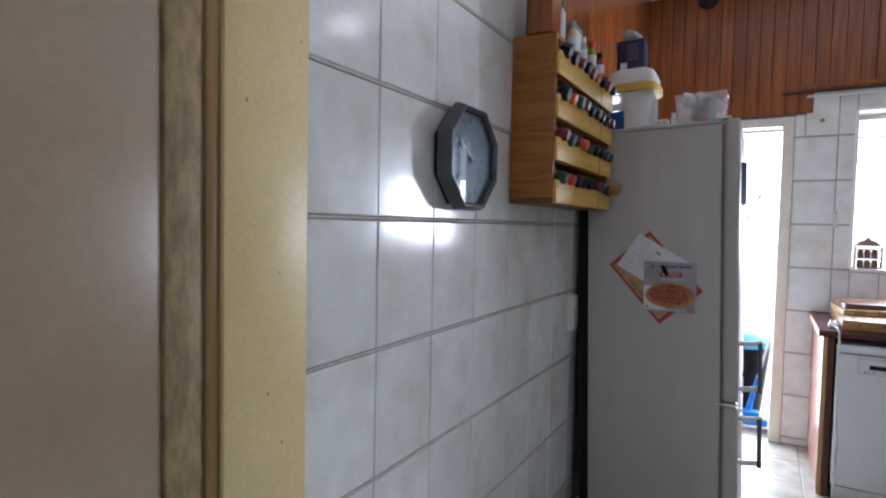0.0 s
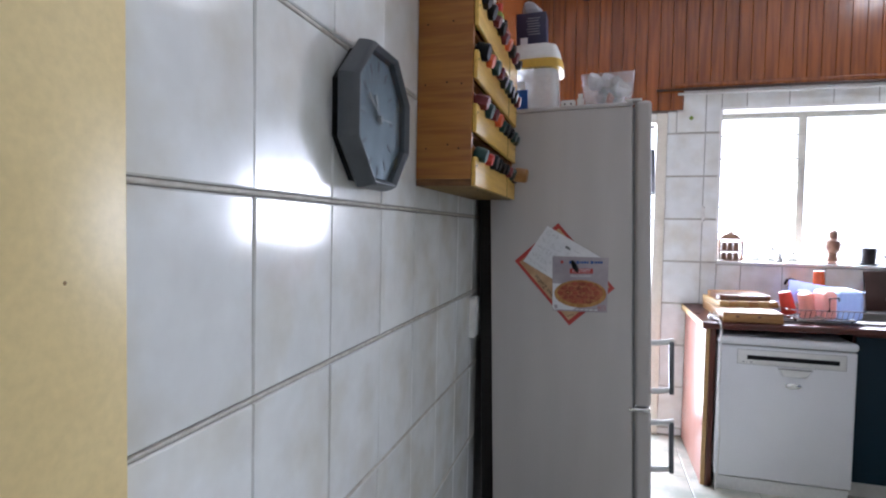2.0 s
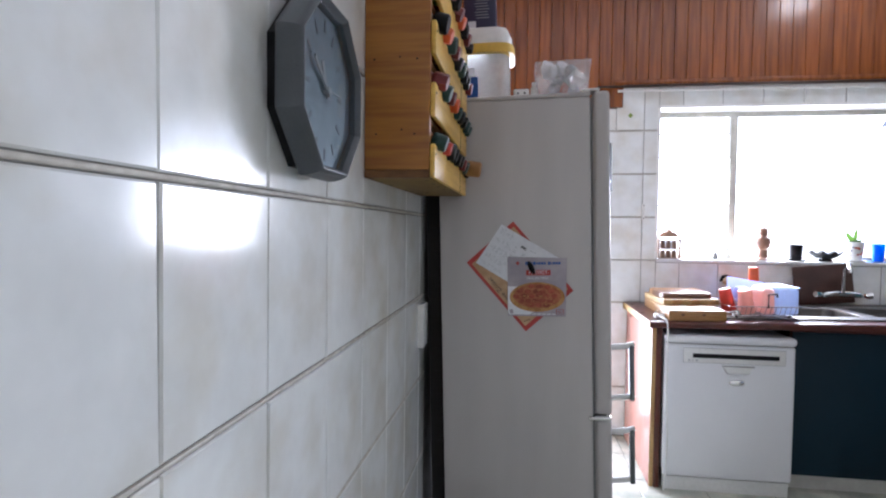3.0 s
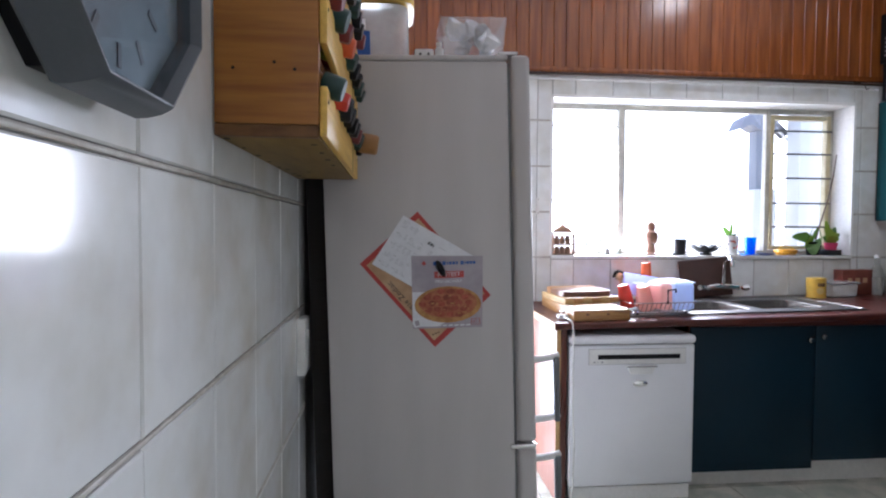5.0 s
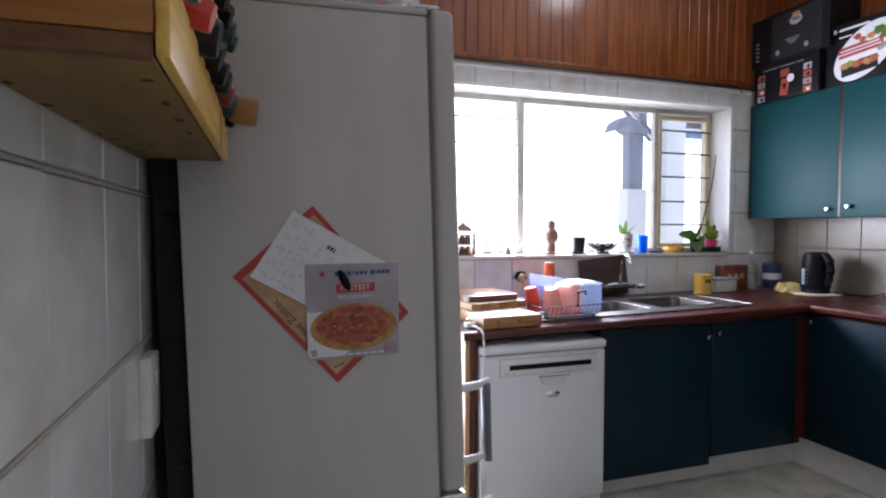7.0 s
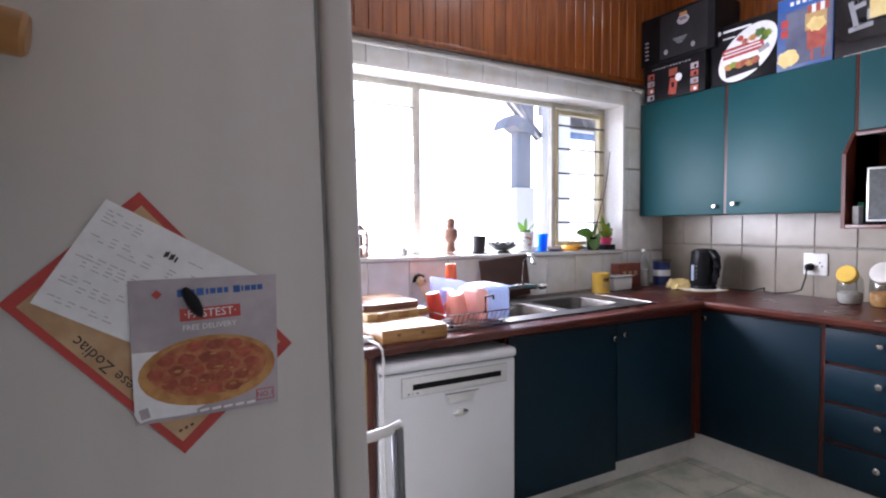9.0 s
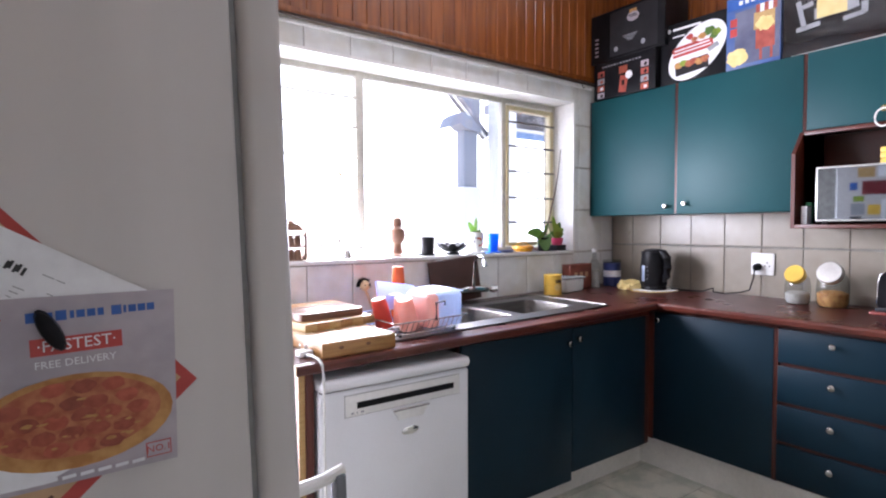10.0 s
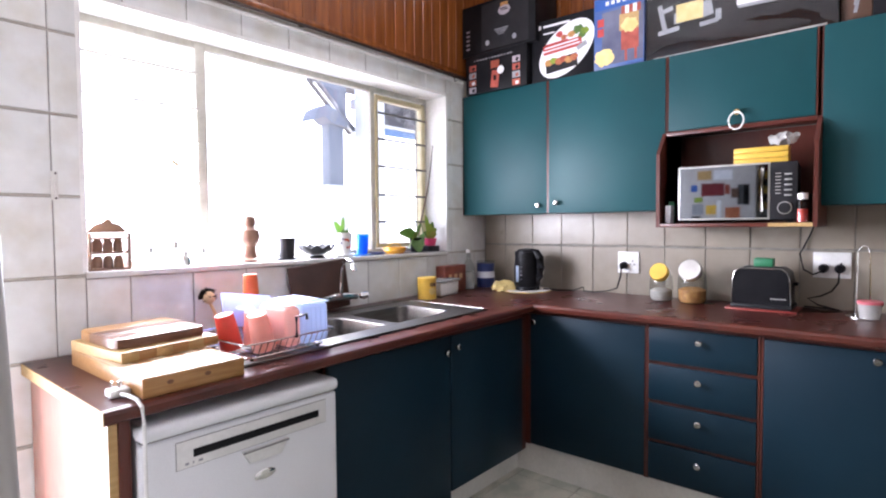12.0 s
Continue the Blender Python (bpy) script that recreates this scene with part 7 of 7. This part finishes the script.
for k in range(900):
    a, u, z = rng.uniform(0, 6.28), rng.random() ** 0.6, rng.uniform(1.1, 3.6)
    r_ = u * (0.9 - 0.35 * abs(z - 2.2)) * (1 + 0.3 * math.sin(3 * a + z * 4))
    c = Vector((r_ * math.cos(a), r_ * math.sin(a), z))
    d = Vector((rng.uniform(-1, 1), rng.uniform(-1, 1), rng.uniform(-0.8, 0.5))) * 0.10
    s = Vector((rng.uniform(-1, 1), rng.uniform(-1, 1), rng.uniform(-1, 1))).normalized() * 0.030
    vs = [bm.verts.new(p) for p in (c, c + d * 0.5 + s, c + d, c + d * 0.5 - s)]
    bm.faces.new(vs)
part("crown", bm, LEAF, shrub, "", False)
bin_ = thing("black_bin", "black plastic bin with blue lid outside the back door", "bin", -0.52, 7.78, -0.03)
part("bin", lathe([(0, 0), (0.15, 0), (0.20, 0.50), (0.205, 0.52), (0.19, 0.52), (0.185, 0.50), (0.14, 0.02), (0, 0.02)], 24), BLACKP, bin_)
part("lid", lathe([(0, 0.521), (0.21, 0.521), (0.20, 0.56), (0.10, 0.60), (0, 0.605)], 24), plain("teal_blue_lid", (0.05, 0.25, 0.42), 0.4), bin_)
mop = thing("blue_mop", "bright blue squeeze mop leaning by the door", "mop", -0.45, 7.50, -0.03)
bm = bmesh.new()
rod(bm, [(0.0, 0, 0.05), (0.02, 0.0, 0.16), (0.06, 0.02, 0.34)], [0.022, 0.020, 0.014], 8)
part("neck", bm, BLUEP, mop)
bm = bmesh.new()
rod(bm, [(0.06, 0.02, 0.34), (0.19, 0.05, 0.95)], 0.011, 8)
part("handle", bm, CHROME, mop, "thin metal handle")
part("head", boxm(-0.13, 0.13, -0.03, 0.03, 0.0, 0.05, 0.012), BLUEP, mop)
part("wringer", boxm(-0.06, 0.08, -0.035, 0.035, 0.06, 0.10, 0.012), BLUEP, mop)

# ---- joints and pieces of walls and floor ----
boards("panelling_north", XW + 0.013, XE, lambda a: pose(a, YN - 0.002, 0), lambda a: 2.095 if a < -0.22 else 2.232, "varnished orange pine boards above the window")
boards("panelling_west", 4.87, YN - 0.015, lambda a: pose(XW + 0.002, a, 0, 0, 0, 90), lambda a: 1.98, "varnished orange pine boards high on the wall")
boards("panelling_east", 4.0, YN - 0.015, lambda a: pose(XE - 0.002, a, 0, 0, 0, -90), lambda a: 2.10, "varnished pine boards above the cabinets")


def tile_mesh(w, h, material, d=0.007):
    bm = bmesh.new()
    g, b = 0.0017, 0.0026
    gz = 0.0019 if d < 0.006 else 0.0050
    x0, x1, z0, z1 = -w / 2 + g, w / 2 - g, -h / 2 + gz, h / 2 - gz
    outer = [bm.verts.new(p) for p in ((x0, d, z0), (x1, d, z0), (x1, d, z1), (x0, d, z1))]
    mid = [bm.verts.new(p) for p in ((x0, b, z0), (x1, b, z0), (x1, b, z1), (x0, b, z1))]
    top = [bm.verts.new(p) for p in ((x0 + b, 0, z0 + b), (x1 - b, 0, z0 + b), (x1 - b, 0, z1 - b), (x0 + b, 0, z1 - b))]
    bm.faces.new(top)
    for i in range(4):
        j = (i + 1) % 4
        bm.faces.new((mid[i], mid[j], top[j], top[i]))
        bm.faces.new((outer[i], outer[j], mid[j], mid[i]))
    me = bpy.data.meshes.new("tile")
    bm.to_mesh(me)
    bm.free()
    me.materials.append(material)
    return me


TILES = {}


def tiles(parent, cols, rows, place, material, holes=()):
    """Tiles between the joint lines, cut round the holes (a0, a1, z0, z1)."""
    rng = random.Random(5)
    for a0, a1 in zip(cols, cols[1:]):
        for z0, z1 in zip(rows, rows[1:]):
            pieces = [(a0, a1, z0, z1)]
            for h in holes:
                nxt = []
                for p in pieces:
                    if p[1] <= h[0] or p[0] >= h[1] or p[3] <= h[2] or p[2] >= h[3]:
                        nxt.append(p)
                        continue
                    if p[0] < h[0]:
                        nxt.append((p[0], h[0], p[2], p[3]))
                    if p[1] > h[1]:
                        nxt.append((h[1], p[1], p[2], p[3]))
                    if p[2] < h[2]:
                        nxt.append((max(p[0], h[0]), min(p[1], h[1]), p[2], h[2]))
                    if p[3] > h[3]:
                        nxt.append((max(p[0], h[0]), min(p[1], h[1]), h[3], p[3]))
                pieces = nxt
            for p in pieces:
                w, h2 = round(p[1] - p[0], 3), round(p[3] - p[2], 3)
                if w < 0.012 or h2 < 0.012:
                    continue
                key = (w, h2, material.name)
                if key not in TILES:
                    TILES[key] = tile_mesh(w, h2, material)
                t = new("tile", TILES[key])
                t.matrix_basis = place((p[0] + p[1]) / 2, (p[2] + p[3]) / 2) @ pose(0, rng.uniform(-0.0008, 0.0002), 0, rng.uniform(-0.40, 0.40), 0, rng.uniform(-0.40, 0.40))
                t.parent = parent


def steps(a, b, start, pitch):
    v = [a]
    k = start
    while k < b - 0.004:
        if k > a + 0.004:
            v.append(k)
        k += pitch
    return v + [b]


WEST_A, WEST_Z = steps(3.786, 5.60, 4.018, 0.2435), steps(0.0, 2.235, 1.371 - 0.3045 * 4, 0.3045)
tiles(wall_west, WEST_A, WEST_Z, lambda a, z: pose(XW, a, z, 0, 0, 90), TILE,
      [(4.87, 9, 1.98, 3)])
tiles(wall_north, steps(DX1 + 0.045, XE, -0.03, 0.231), steps(0.0, 2.235, 1.135 - 0.2715 * 4, 0.2715), lambda a, z: pose(a, YN, z), TILE,
      [(WX0, WX1, WZ0 - 0.016, WZ1), (-9, -0.2, 2.095, 3)])
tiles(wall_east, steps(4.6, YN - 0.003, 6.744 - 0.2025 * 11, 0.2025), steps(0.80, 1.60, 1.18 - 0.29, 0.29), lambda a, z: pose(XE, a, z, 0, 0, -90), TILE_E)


def beads(parent, a0, a1, rows, place, holes=()):
    """Raised pointing that runs along the level joints, in one strip a joint."""
    for z in rows:
        spans = [(a0, a1)]
        for h in holes:
            if h[2] < z < h[3]:
                spans = [q for p in spans for q in ((p[0], min(p[1], h[0])), (max(p[0], h[1]), p[1])) if q[1] - q[0] > 0.02]
        for p in spans:
            n = max(2, int((p[1] - p[0]) / 0.05))
            bm = bmesh.new()
            rings = []
            for k in range(n + 1):
                a = p[0] + (p[1] - p[0]) * k / n
                u = 0.0006 * noise.noise(Vector((9 * a, 31 * z, 0)))
                rings.append([bm.verts.new((a, y, c + u)) for y, c in ((0.006, -0.0036), (0.0008, -0.0030), (-0.0004, -0.0012), (-0.0004, 0.0012), (0.0008, 0.0030), (0.006, 0.0036))])
            for ra, rb in zip(rings, rings[1:]):
                for i in range(5):
                    bm.faces.new((ra[i], ra[i + 1], rb[i + 1], rb[i]))
            bmesh.ops.recalc_face_normals(bm, faces=bm.faces)
            b = link("pointing", bm, POINTING)
            b.matrix_basis = place(0, z)
            b.parent = parent


beads(wall_west, 3.786, 5.60, WEST_Z[1:-1], lambda a, z: pose(XW, a, z, 0, 0, 90), [(4.87, 9, 1.98, 3)])
beads(wall_north, DX1 + 0.045, XE, steps(0.0, 2.235, 1.135 - 0.2715 * 4, 0.2715)[1:-1], lambda a, z: pose(a, YN, z), [(WX0, WX1, WZ0 - 0.016, WZ1), (-9, -0.2, 2.095, 3)])


def floor_tiles(parent, x0, x1, y0, y1, pitch, material):
    me = tile_mesh(pitch, pitch, material, 0.004)
    x = x0
    while x < x1:
        y = y0
        while y < y1:
            t = new("tile", me)
            t.matrix_basis = pose(x + pitch / 2, y + pitch / 2, 0.0, -90)
            t.parent = parent
            y += pitch
        x += pitch


floor_tiles(bpy.data.objects["floor"], XW, XE - 0.2, YS, YN - 0.2, 0.33, FLOORM)

# the worktop falls a little towards the back door, and all that stands on it goes with it
FALL = Matrix.Translation((1.0, 0, TOPZ)) @ Matrix.Rotation(radians(-1.1), 4, "Y") @ Matrix.Translation((-1.0, 0, -TOPZ))
ON_TOP = {"worktop", "kitchen_sink", "chopping_board", "pale_chopping_board", "dark_chopping_board", "power_cable", "dish_rack", "red_tumbler", "pink_tumbler", "orange_tumbler",
          "plastic_container", "pink_tub", "container_lid", "plastic_bowl", "yellow_tin", "butter_tub", "red_brown_carton", "clear_bottle", "coffee_tin", "dishcloth", "round_mat", "electric_kettle",
          "storage_jar", "biscuit_jar", "toaster", "red_tray", "green_sponge", "wire_stand", "pink_lidded_cup", "brown_tray"}
for ob in scene.objects:
    if ob.parent is None and ob.name.split(".")[0] in ON_TOP:
        ob.matrix_basis = FALL @ ob.matrix_basis
dw.matrix_basis = Matrix.Translation((0, 0, -0.012)) @ dw.matrix_basis
